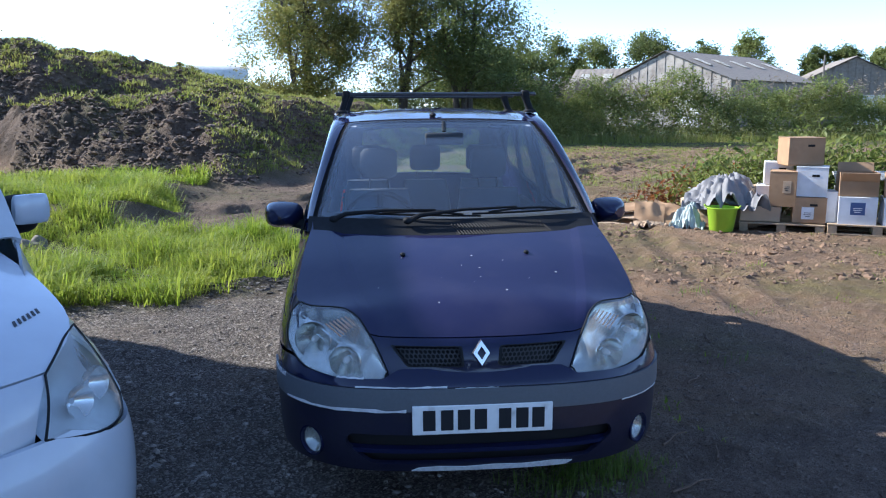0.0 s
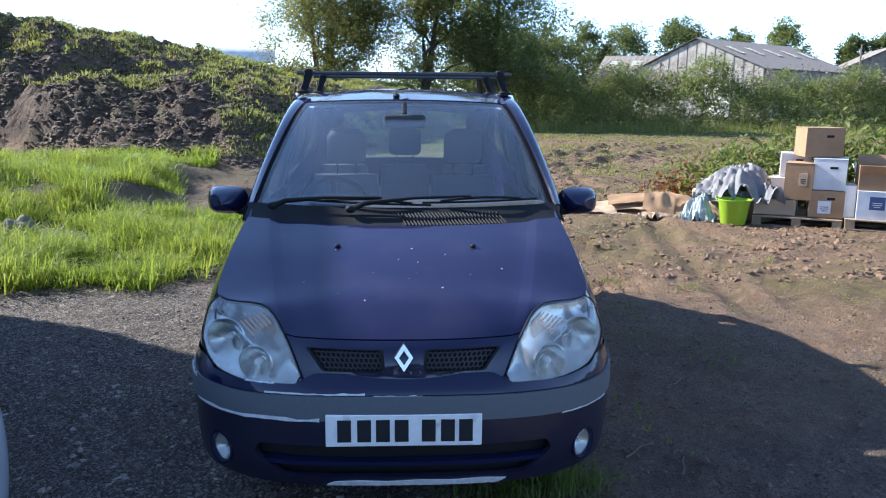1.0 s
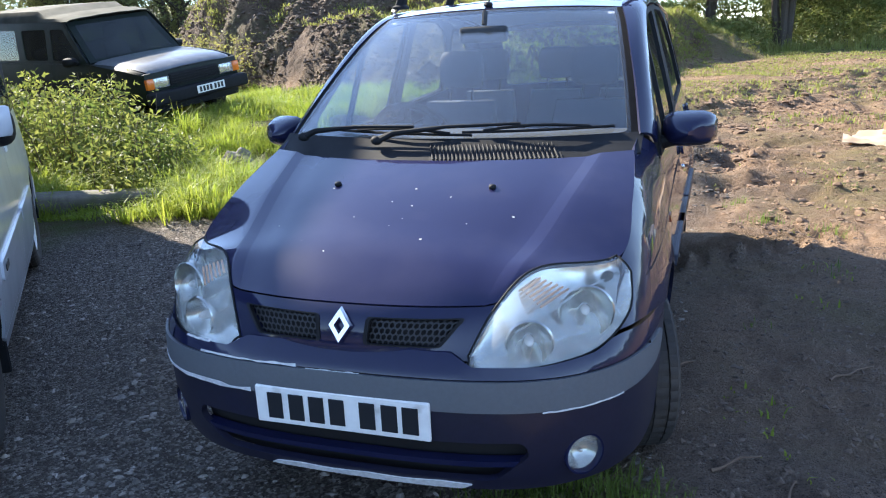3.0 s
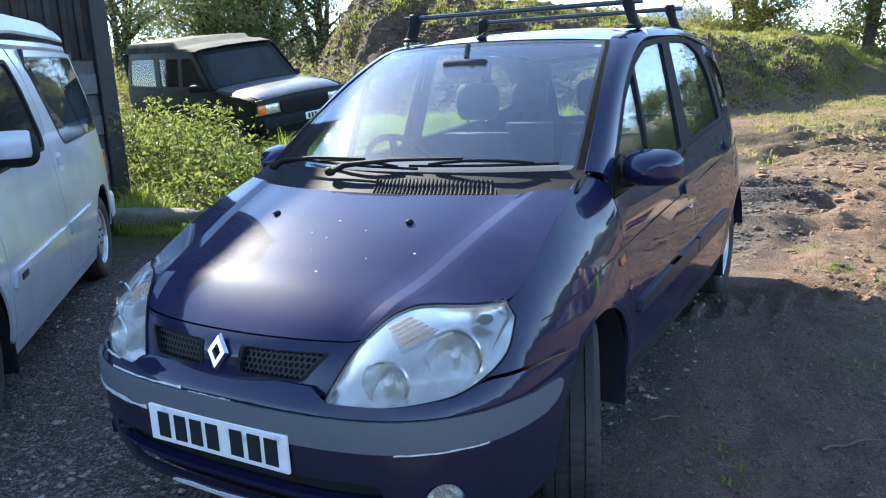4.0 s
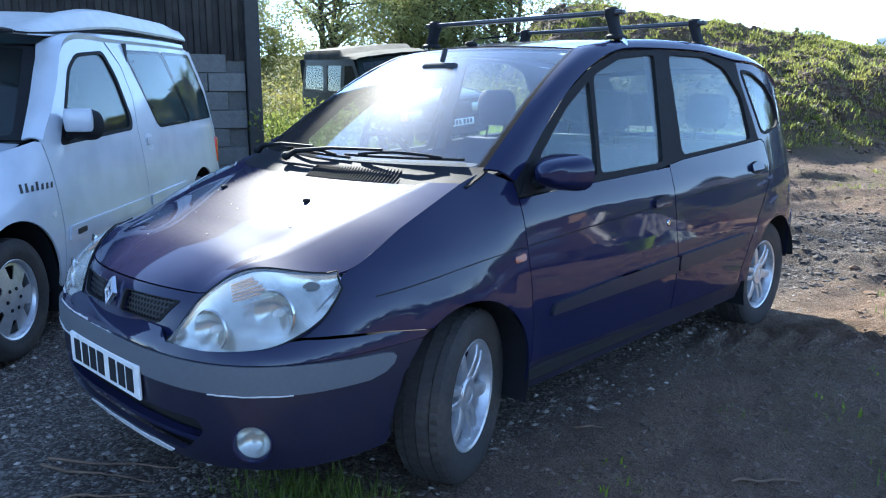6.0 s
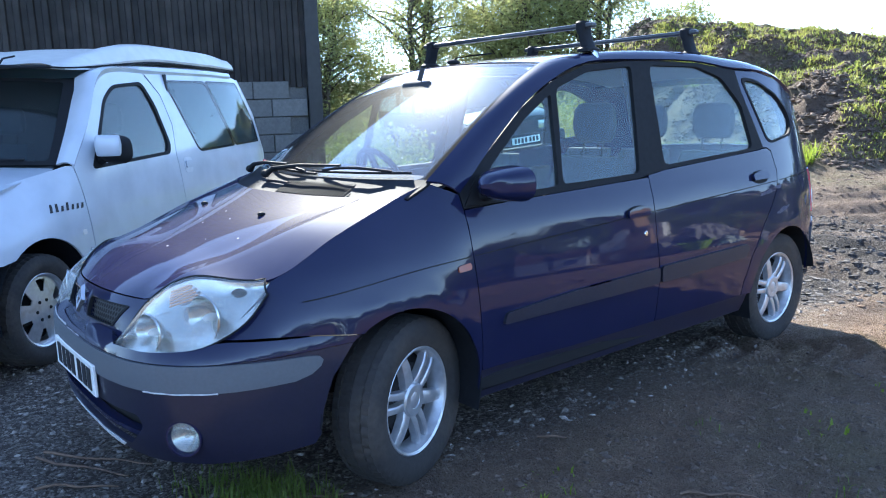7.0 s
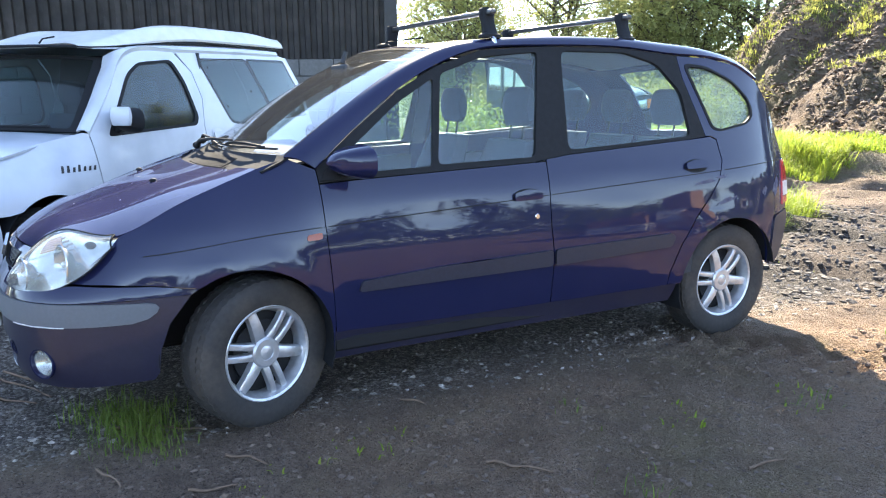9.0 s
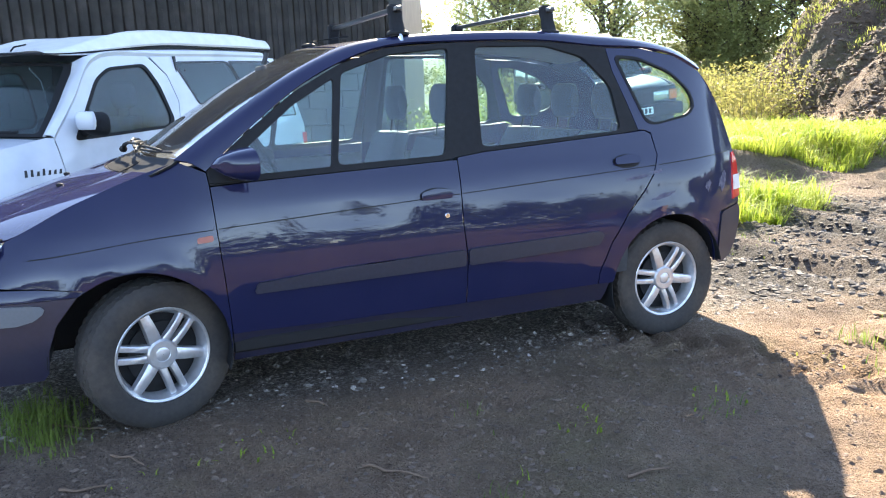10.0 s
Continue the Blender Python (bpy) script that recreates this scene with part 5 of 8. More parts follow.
for x, w, h in ((0.52, 0.045, 0.02), (-0.50, 0.03, 0.014)):
    v = 0.90
    uu = x / 0.56 * 0.7
    def stick(a, b, uu=uu):
        return screen_at(a, b)
    part("windscreen_sticker", sheet(rounded([(uu - w / 2, v - h), (uu + w / 2, v - h), (uu + w / 2, v + h), (uu - w / 2, v + h)], 0.008), stick, step=0.03, thick=0.001, off=-0.006), WHITE_LENS, car)

# wipers
def on_screen(u, v, h):
    p = Vector(screen_at(u, v))
    return p + Vector((0, -0.45, 0.9)).normalized() * h
for root, tip, b0, b1 in (((-0.60, 0.03), (-0.10, 0.035), (-0.44, 0.055), (0.12, 0.030)), ((-0.24, 0.0), (0.30, 0.045), (0.08, 0.050), (0.62, 0.055))):
    wp = empty_part("wiper", car, Matrix.Identity(4))
    a = Vector(screen_at(root[0] * 0.98, 0.0)) + Vector((0, -0.055, 0.012))
    mid = on_screen(tip[0], tip[1], 0.05)
    bm = bmesh.new()
    tube(bm, [a, a + (mid - a) * 0.12 + Vector((0, 0, 0.018)), a + (mid - a) * 0.5 + Vector((0, -0.01, 0.02)), mid], [0.014, 0.011, 0.007, 0.005], 8)
    blob(bm, a, (0.024, 0.02, 0.018), 2)
    part("wiper_arm", bm, BLACK_PLASTIC, wp)
    bm = bmesh.new()
    pts = [on_screen(b0[0] + (b1[0] - b0[0]) * k / 8, b0[1] + (b1[1] - b0[1]) * k / 8, 0.014) for k in range(9)]
    tube(bm, pts, 0.0055, 6)
    pts = [on_screen(b0[0] + (b1[0] - b0[0]) * (0.15 + 0.7 * k / 6), b0[1] + (b1[1] - b0[1]) * (0.15 + 0.7 * k / 6), 0.02 + 0.016 * math.sin(math.pi * k / 6)) for k in range(7)]
    tube(bm, pts, 0.006, 6)
    part("wiper_blade", bm, BLACK_PLASTIC, wp)

# washer jets, aerial base
for x in (-0.262, 0.272):
    bm = bmesh.new()
    c = Vector(hood_at(x / 0.70 * 0.7, 0.818))
    blob(bm, c + Vector((0, 0, 0.004)), (0.012, 0.016, 0.009), 2)
    part("washer_jet", bm, BLACK_PLASTIC, car)
bm = bmesh.new()
blob(bm, (-0.045, 0.905, 1.578), (0.020, 0.04, 0.014), 2)
tube(bm, [(-0.045, 0.90, 1.585), (-0.045, 0.93, 1.60), (-0.03, 1.02, 1.612), (0.02, 1.10, 1.62)], 0.0045, 6)
part("aerial", bm, BLACK_PLASTIC, car)

# roof bars
RACK = mat("dark_bar_paint", (0.03, 0.032, 0.035), 0.35, 0.2, 0.4, 0.2, 40)
for y0, lab in ((1.175, "front"), (1.965, "rear")):
    bar = empty("roof_bar", pose(-0.010, y0, 0), "black steel roof bar clamped across the car roof", "roof bar", "roof bars")
    z = 1.702
    part("crossbar", box(bmesh.new(), (0, 0, z), (1.22, 0.032, 0.022), 0.006, 2), RACK, bar)
    for s in (1, -1):
        rows = []
        for zz, hw, hx in ((1.588, 0.050, 0.036), (1.60, 0.048, 0.036), (1.61, 0.034, 0.022), (1.66, 0.030, 0.020), (1.69, 0.034, 0.024), (1.716, 0.034, 0.024), (1.724, 0.026, 0.018)):
            cx = s * (0.556 - 0.03 * ease(1.6, 1.7, zz) + 0.02)
            rows.append([(cx + hx * math.copysign(abs(math.cos(a)) ** 0.5, math.cos(a)), hw * math.copysign(abs(math.sin(a)) ** 0.5, math.sin(a)), zz) for a in [2 * math.pi * j / 16 for j in range(16)]])
        bm = loft(rows, closed=True)
        bm.verts.ensure_lookup_table()
        bm.faces.new(bm.verts[-16:])
        part("bar_foot", bm, BLACK_PLASTIC, bar)
        bm = bmesh.new()
        tube(bm, [(s * 0.585, 0, 1.60), (s * 0.615, 0, 1.578), (s * 0.625, 0, 1.55)], 0.012, 6)
        part("clamp_hook", bm, CHROME, bar)

# droppings and dust specks on the bonnet
SPECK = mat("pale_dried_speck", (0.45, 0.44, 0.42), 0.9)
random.seed(12)
for k in range(14):
    u, v, r = random.uniform(-0.42, 0.42), random.uniform(0.30, 0.93), random.choice((0.0015, 0.002, 0.003, 0.0045))
    out = [(u + r * (0.6 + 0.6 * random.random()) * math.cos(a), v + r * 0.9 * (0.6 + 0.6 * random.random()) * math.sin(a)) for a in [2 * math.pi * j / 8 for j in range(8)]]
    part("dried_speck", sheet(out, hood_at, step=0.02, thick=0.0006, off=0.0008), SPECK, car)

# ---- the white camper van beside it: local front at y = 0, its left flank towards local +x ----
van_w = table([-0.02, 0.06, 0.2, 0.35, 0.5, 1.0, 2.0, 3.4, 3.9, 4.1], [0.52, 0.625, 0.732, 0.785, 0.812, 0.832, 0.835, 0.83, 0.80, 0.76])
van_t = table([0.2, 0.35, 0.6, 0.85, 1.05, 1.55, 1.68], [0.04, 0.012, 0.0, 0.012, 0.035, 0.125, 0.16])


def van_side(s):
    def f(y, z):
        a = van_t(z)
        k = ease(1.35, 0.7, y)
        zt = 0.74 + 0.28 * min(1.0, max(0.0, (y - 0.1) / 1.0))
        b = 0.17 * max(0.0, min(1.3, (z - 0.55) / (zt - 0.50))) ** 2.6 + van_t(min(z, 0.6))
        return (s * (van_w(y) - a * (1 - k) - b * k), y, z)
    return f


def van_bonnet(u, v):
    w = u / 0.7
    e = cr([(0.40, 0.02, 0.66), (0.47, 0.10, 0.80), (0.655, 0.37, 0.876), (0.700, 0.72, 0.956), (0.688, 1.14, 1.030)], v)
    c = cr([(0, -0.06, 0.66), (0, 0.0, 0.80), (0, 0.25, 0.93), (0, 0.60, 1.01), (0, 0.96, 1.060)], v)
    k = abs(w) ** 2.4
    return (e[0] * w, c[1] + (e[1] - c[1]) * k, c[2] + (e[2] - c[2]) * k)


def van_screen(u, v):
    w = u / 0.7
    e = cr([(0.69, 1.18, 1.045), (0.655, 1.33, 1.22), (0.62, 1.47, 1.40), (0.60, 1.57, 1.535)], v)
    c = cr([(0, 0.99, 1.065), (0, 1.15, 1.24), (0, 1.29, 1.42), (0, 1.40, 1.56)], v)
    k = abs(w) ** 2.3
    return (e[0] * w, c[1] + (e[1] - c[1]) * k, c[2] + (e[2] - c[2]) * k)


def van_nose(s, z):
    plan = [(0, -0.10), (0.20, -0.095), (0.38, -0.07), (0.52, -0.02), (0.65, 0.06), (0.735, 0.17), (0.782, 0.30), (0.808, 0.44)]
    u = min(1.0, abs(s) / 0.99)
    x, y = cr(plan, u)
    a = table([0.2, 0.3, 0.45, 0.6, 0.67], [0.06, 0.015, 0.0, 0.012, 0.05])(z)
    return ((x - a * u) * (1 if s >= 0 else -1), y + a * (1 - 0.7 * u), z)


VAN_GLASS = glass_mat("tinted_van_glass", (0.50, 0.64, 0.66), 0.03, 0.02, gloss=0.70, base=0.04)
VAN_GREY = mat("pale_van_trim", (0.55, 0.57, 0.60), 0.5, grain=0.06, scale=30)
VAN_BOWL = mat("grey_lamp_bowl", (0.42, 0.46, 0.50), 0.4, 0.6, grain=0.1, scale=40)
VAN_Z = 0.06
van = empty("van", pose(-1.591, -1.846, VAN_Z, 0, 0, 42.5), "white camper van with raised roof cap parked beside shed", "van")
part("bonnet", sheet([(-0.69, 0.30), (0.69, 0.30), (0.695, 1), (-0.695, 1)], van_bonnet, step=0.06, thick=0.015), VAN_WHITE, van)
part("front_panel", sheet([(-0.69, 0.0), (0.69, 0.0), (0.69, 0.29), (-0.69, 0.29)], van_bonnet, step=0.05, thick=0.015), VAN_WHITE, van)
bm = box(bmesh.new(), (0.16, -0.062, 0.705), (0.22, 0.014, 0.016), 0.004, 2)
part("grille_bar", bm, CHROME, van)
bm = box(bmesh.new(), (0.0, -0.045, 0.715), (0.44, 0.012, 0.04), 0.004, 2)
part("grille", bm, DARK_GAP, van)
part("windscreen", sheet([(-0.66, 0.03), (0.66, 0.03), (0.655, 0.97), (-0.655, 0.97)], van_screen, step=0.1, thick=0.005), VAN_GLASS, van).visible_shadow = False
part("windscreen_seal", sheet([(-0.70, -0.0), (0.70, -0.0), (0.70, 1.0), (-0.70, 1.0)], van_screen, [rounded([(-0.645, 0.06), (0.645, 0.06), (0.63, 0.93), (-0.63, 0.93)], 0.04)], 0.06, 0.012, 0.002), BLACK_PLASTIC, van)
V_AF, V_AR = (0.80, 0.32, 0.365), (3.50, 0.32, 0.36)
wing = [(0.315, 0.60), (0.50, 0.60)] + arc(*V_AF, 127, -5, 16) + [(1.19, 0.26), (1.213, 0.30), (1.212, 0.59), (1.165, 1.04), (1.12, 1.045), (0.75, 0.972), (0.46, 0.898), (0.392, 0.872), (0.365, 0.78), (0.325, 0.65)]
vdoor = [(1.220, 0.28), (2.30, 0.28), (2.355, 0.60), (2.325, 1.04), (2.365, 1.25), (2.30, 1.45), (2.14, 1.595), (1.78, 1.605), (1.58, 1.53), (1.40, 1.31), (1.173, 1.05), (1.219, 0.60)]
vdoor_glass = rounded([(1.33, 1.02), (1.47, 1.22), (1.61, 1.42), (1.74, 1.50), (2.09, 1.53), (2.19, 1.38), (2.265, 1.12), (2.23, 1.055)], 0.05)
vside = ([(2.307, 0.28), (3.138, 0.30)] + arc(*V_AR, 182, 0, 18) + [(3.87, 0.34), (4.04, 0.36), (4.085, 0.60), (4.09, 0.97), (3.96, 1.31), (3.74, 1.60), (3.60, 1.625), (2.152, 1.612), (2.31, 1.455), (2.372, 1.25), (2.332, 1.04), (2.362, 0.60)])
vw1 = rounded([(2.42, 1.545), (3.06, 1.560), (3.35, 1.065), (2.70, 1.050)], 0.06)
vw2 = rounded([(3.09, 1.560), (3.68, 1.565), (3.90, 1.26), (3.95, 1.075), (3.38, 1.066)], 0.03)
WRITING = mat("black_marker", (0.012, 0.012, 0.014), 0.5)
for s in (1, -1):
    f, fl = van_side(s), s < 0
    part("front_wing", sheet(wing, f, step=0.06, flip=fl), VAN_WHITE, van)
    d = part("front_door", sheet(vdoor, f, [vdoor_glass], 0.06, flip=fl), VAN_WHITE, van)
    part("side_panel", sheet(vside, f, [vw1, vw2], 0.055, flip=fl), VAN_WHITE, van)
    ring = sheet(lap(vdoor_glass, 0.042), f, [lap(vdoor_glass, -0.05)], 0.06, 0.012, 0.002, fl)
    part("window_seal", ring, BLACK_PLASTIC, d)
    part("window_pane", sheet(lap(vdoor_glass, 0.02), f, step=0.12, thick=0.004, off=-0.008, flip=fl), VAN_GLASS, d).visible_shadow = False
    for w in (vw1, vw2):
        part("side_window", sheet(lap(w, 0.04), f, step=0.12, thick=0.006, off=0.004, flip=fl), VAN_GLASS, van, "dark tinted fixed window").visible_shadow = False
        ring = sheet(lap(w, 0.055), f, [lap(w, -0.02)], 0.08, 0.008, 0.003, fl)
        part("window_seal", ring, BLACK_PLASTIC, van)
    for yy, zz in ((2.52, 1.49), (2.68, 1.18), (3.05, 1.30), (3.12, 1.50), (3.70, 1.35)):
        bm = blob(bmesh.new(), f(yy, zz), (0.008, 0.012, 0.012), 1)
        part("window_clip", bm, BLACK_PLASTIC, van)
    part("sill", sheet([(1.215, 0.20), (3.13, 0.22), (3.13, 0.285), (1.218, 0.272)], f, step=0.1, thick=0.02, flip=fl), VAN_WHITE, van)
    part("door_strip", sheet(rounded([(1.25, 0.50), (2.33, 0.53), (2.33, 0.60), (1.27, 0.58)], 0.02), f, step=0.08, thick=0.012, off=0.012, flip=fl), VAN_WHITE, d)
    part("side_strip", sheet(rounded([(2.38, 0.53), (3.10, 0.55), (3.08, 0.62), (2.38, 0.60)], 0.02), f, step=0.08, thick=0.012, off=0.012, flip=fl), VAN_WHITE, van)
    part("strip_badge", sheet(rounded([(1.33, 0.525), (1.43, 0.53), (1.43, 0.56), (1.33, 0.555)], 0.008), f, step=0.04, thick=0.004, off=0.0165, flip=fl), PLATE_BLACK, d)
    part("handle_cup", sheet(rounded([(2.41, 0.90), (2.53, 0.90), (2.53, 1.01), (2.41, 1.01)], 0.03), f, step=0.03, thick=0.004, off=0.003, flip=fl), VAN_GREY, van)
    part("door_handle", sheet(rounded([(2.42, 0.935), (2.52, 0.935), (2.52, 0.985), (2.42, 0.985)], 0.015), f, step=0.03, thick=0.01, off=0.015, flip=fl), VAN_WHITE, van)
    part("indicator_repeater", sheet(rounded([(1.115, 0.655), (1.15, 0.655), (1.15, 0.685), (1.115, 0.685)], 0.01), f, step=0.02, thick=0.006, off=0.005, flip=fl), WHITE_LENS, van)
    part("mudflap", box(bmesh.new(), (s * 0.72, 1.19, 0.26), (0.18, 0.02, 0.26), 0.006, 1), BLACK_PLASTIC, van)
    for cy, cz, r in (V_AF, V_AR):
        rows = [[(s * x, cy + (r + 0.004) * math.cos(radians(a)), cz + (r + 0.004) * math.sin(radians(a))) for a in range(-10, 191, 10)] for x in (0.80, 0.40)]
        part("wheel_arch_liner", loft(rows, 0.004), BLACK_PLASTIC, van)
        bm = bmesh.new()
        bm.faces.new([bm.verts.new((s * 0.42, cy + r * math.cos(radians(a)), cz + r * math.sin(radians(a)))) for a in range(-10, 191, 10)])
        part("wheel_arch_wall", bm, DARK_GAP, van)
        tyre_and_rim("wheel", van, pose(s * 0.70, cy, 0.300, 20 * cy, 0, 0 if s > 0 else 180), style="trim", rim_r=0.195, tyre_r=0.302)
    door_mirror(van, pose(s * 0.80, 1.40, 1.115, 0, 0, s * 4) @ Matrix.Diagonal((0.84, 0.9, 1.25, 1)), s, BLACK_PLASTIC, MIRROR)
    bm = blob(bmesh.new(), (0, 0, 0), (0.074, 0.030, 0.064), 3)
    for v in bm.verts:
        v.co.x = math.copysign(min(abs(v.co.x) * 1.3, 0.072), v.co.x)
        v.co.z = math.copysign(min(abs(v.co.z) * 1.3, 0.062), v.co.z)
    part("mirror_cap", bm, VAN_WHITE, van, m=pose(s * 0.900, 1.340, 1.145, 0, 0, s * 8))
    # pillar between windscreen and door
    rows = []
    for k in range(21):
        a = Vector(f(*cr([(1.165, 1.045), (1.39, 1.315), (1.57, 1.535), (1.78, 1.61), (2.2, 1.615), (3.0, 1.628), (3.6, 1.628)], k / 20)))
        b = Vector(cr([(0.685, 1.17, 1.045), (0.65, 1.34, 1.235), (0.612, 1.51, 1.45), (0.60, 1.62, 1.565), (0.63, 2.2, 1.63), (0.64, 3.0, 1.65), (0.63, 3.6, 1.64)], k / 20))
        b.x *= s
        rows.append([a + Vector((-s * 0.010, 0, -0.030))] + [a + (b - a) * w + Vector((s * 0.5, -0.2, 0.6)).normalized() * 0.018 * math.sin(math.pi * w) for w in (0, 0.33, 0.66, 1)])
    part("pillar", loft(rows, 0.012), VAN_WHITE, van)
    # lamp unit
    hl = empty_part("headlamp", van, Matrix.Identity(4))
    def vlamp(t, w, deep=0.0):
        lo = Vector(cr([(0.412, -0.012, 0.676), (0.575, 0.040, 0.634), (0.685, 0.14, 0.626), (0.760, 0.31, 0.632)], t))
        hi = Vector(cr([(0.470, 0.115, 0.815), (0.535, 0.20, 0.842), (0.595, 0.29, 0.862), (0.662, 0.385, 0.872)], t))
        p = lo + (hi - lo) * w
        p += Vector((0.5, -0.75, 0.4)).normalized() * (0.022 * math.sin(math.pi * w) * (0.5 + 0.5 * math.sin(math.pi * t)) + 0.003 - deep)
        return (s * p.x, p.y, p.z)
    part("lens", loft([[vlamp(t / 12, w / 8) for t in range(13)] for w in range(9)]), LENS, hl, "clear headlamp lens")
    part("lamp_bowl", loft([[vlamp(t / 12, w / 8, 0.06 * math.sin(math.pi * w / 8) + 0.01) for t in range(13)] for w in range(9)]), VAN_BOWL, hl)
    rim = [vlamp(t / 12, 0.0) for t in range(13)] + [vlamp(1.0, w / 8) for w in range(1, 8)] + [vlamp(1 - t / 12, 1.0) for t in range(13)] + [vlamp(0.0, 1 - w / 8) for w in range(1, 9)]
    part("lamp_seal", tube(bmesh.new(), rim, 0.004, 5), BLACK_PLASTIC, hl)
    for t, w, r in ((0.35, 0.4, 0.05), (0.68, 0.42, 0.055)):
        bm = bmesh.new()
        lathe(bm, [(0.01, -0.03), (r * 0.6, -0.02), (r, 0.006)], 20)
        part("reflector", bm, CHROME, hl, m=Matrix.Translation(Vector(vlamp(t, w, 0.035))) @ Vector((s * 0.35, -0.9, 0.1)).to_track_quat("X", "Z").to_matrix().to_4x4())
    part("back_corner", loft([[Vector(f(y, z)), Vector((s * 0.3, y + 0.08, z + 0.01)), Vector((0, y + 0.10, z + 0.01))] for y, z in ((3.74, 1.60), (3.96, 1.31), (4.09, 0.97), (4.085, 0.60), (4.04, 0.30))], 0.012), VAN_WHITE, van)
# illegible marker writing on the wings and bonnet edge, as plain strokes
for k in range(7):
    y0 = 0.90 + 0.040 * k
    bm = sheet([(y0, 0.806), (y0 + 0.020, 0.806), (y0 + 0.028, 0.836 + 0.014 * (k in (0, 1, 3))), (y0 + 0.012, 0.836 + 0.014 * (k in (0, 1, 3)))], van_side(1), step=0.02, thick=0.001, off=0.0018)
    part("marker_stroke", bm, WRITING, van)
for k in range(6):
    u0, v0 = 0.50 + 0.018 * k, 0.52 + 0.010 * k
    bm = sheet([(u0, v0), (u0 + 0.010, v0 + 0.004), (u0 + 0.006, v0 + 0.028), (u0 - 0.003, v0 + 0.024)], van_bonnet, step=0.01, thick=0.001, off=0.0018)
    part("marker_stroke", bm, WRITING, van)
part("bumper", sheet(both([(0, 0.676), (0.42, 0.674), (0.53, 0.626), (0.66, 0.612), (0.84, 0.612), (0.965, 0.60), (0.975, 0.45), (0.93, 0.24), (0.5, 0.20), (0, 0.20)]), van_nose, step=0.05, thick=0.02), VAN_WHITE, van)
part("rear_bumper", box(bmesh.new(), (0, 4.08, 0.45), (1.58, 0.14, 0.22), 0.04, 3), VAN_WHITE, van)
for s in (1, -1):
    part("tail_lamp", box(bmesh.new(), (s * 0.755, 4.07, 0.78), (0.03, 0.07, 0.22), 0.01, 2), RED_LENS, van)
# roof skin and raised fibreglass cap
rows = []
for k in range(13):
    y = 1.42 + 2.4 * k / 12
    z = 1.60 + 0.03 * math.sin(math.pi * k / 12)
    rows.append([(0.63 * w, y, z + 0.03 * (1 - w * w)) for w in [-1 + j / 5 for j in range(11)]])
part("roof", loft(rows, 0.01), VAN_WHITE, van)
rows = []
for k in range(25):
    u = k / 24
    y = 1.30 + 2.46 * u
    base = 1.60 + 0.085 * ease(0.0, 0.5, u)
    top = base + 0.022 + 0.098 * ease(0.02, 0.35, u) * (1 - 0.30 * ease(0.80, 1.0, u))
    hw = 0.625 + 0.05 * ease(0.1, 0.4, u) - 0.03 * ease(0.8, 1.0, u)
    row = []
    for x, zz in ((-1, 0), (-1.015, 0.18), (-0.985, 0.55), (-0.93, 0.95), (-0.86, 1.05), (-0.78, 0.98), (-0.70, 0.80), (-0.4, 0.88), (0, 0.92), (0.4, 0.88), (0.70, 0.80), (0.78, 0.98), (0.86, 1.05), (0.93, 0.95), (0.985, 0.55), (1.015, 0.18), (1, 0)):
        row.append((hw * x, y - 0.10 * (1 - x * x) * (1 - u), base + (top - base) * zz))
    rows.append(row)
bm = loft(rows)
bm.verts.ensure_lookup_table()
bm.faces.new(bm.verts[:17])
bm.faces.new(bm.verts[-17:])
bmesh.ops.recalc_face_normals(bm, faces=bm.faces[:])
part("roof_cap", bm, VAN_ROOF, van, "raised white fibreglass roof cap")
for s in (1, -1):
    bm = tube(bmesh.new(), [(s * (0.628 + 0.05 * ease(0.1, 0.4, k / 24) - 0.03 * ease(0.8, 1.0, k / 24)), 1.30 + 2.46 * k / 24, 1.600 + 0.085 * ease(0.0, 0.5, k / 24)) for k in range(25)], 0.006, 6)
    part("cap_seal", bm, BLACK_PLASTIC, van)
bm = tube(bmesh.new(), [(-0.62, 1.30, 1.60), (-0.3, 1.215, 1.608), (0, 1.195, 1.61), (0.3, 1.215, 1.608), (0.62, 1.30, 1.60)], 0.010, 6)
part("cap_seal", bm, BLACK_PLASTIC, van)
bm = tube(bmesh.new(), [(0.30, 1.30, 1.63), (0.30, 1.33, 1.66), (0.31, 1.42, 1.68)], 0.006, 6)
part("aerial", bm, BLACK_PLASTIC, van)
part("floor_pan", box(bmesh.new(), (0, 2.1, 0.27), (1.5, 3.7, 0.06), 0.01, 1), DARK_GAP, van)
part("engine_bay", box(bmesh.new(), (0, 0.55, 0.50), (0.78, 0.8, 0.36), 0.02, 1), DARK_GAP, van)
rows = [[(x, 1.05 + 0.1 * (x / 0.7) ** 2, 1.03), (x, 1.30, 1.04), (x, 1.42, 0.98), (x, 1.36, 0.6), (x, 1.34, 0.3)] for x in [-0.66 + 0.132 * k for k in range(11)]]
part("dashboard", loft(rows, 0.01), TRIM_IN, van)
for x in (-0.37, 0.37):
    seat(van, x, 1.72, 0.42, 0.58, 0.46)
part("bulkhead_curtain", box(bmesh.new(), (0, 2.42, 1.0), (1.45, 0.02, 1.2), 0.005, 1), TRIM_IN, van)
bm = bmesh.new()
for a, b in (((-0.60, 0.015), (0.05, 0.04)), ((-0.05, 0.015), (0.55, 0.04))):
    tube(bm, [Vector(van_screen(a[0] + (b[0] - a[0]) * k / 6, a[1] + (b[1] - a[1]) * k / 6)) + Vector((0, -0.02, 0.02)) for k in range(7)], 0.009, 6)
part("wiper_blades", bm, BLACK_PLASTIC, van)

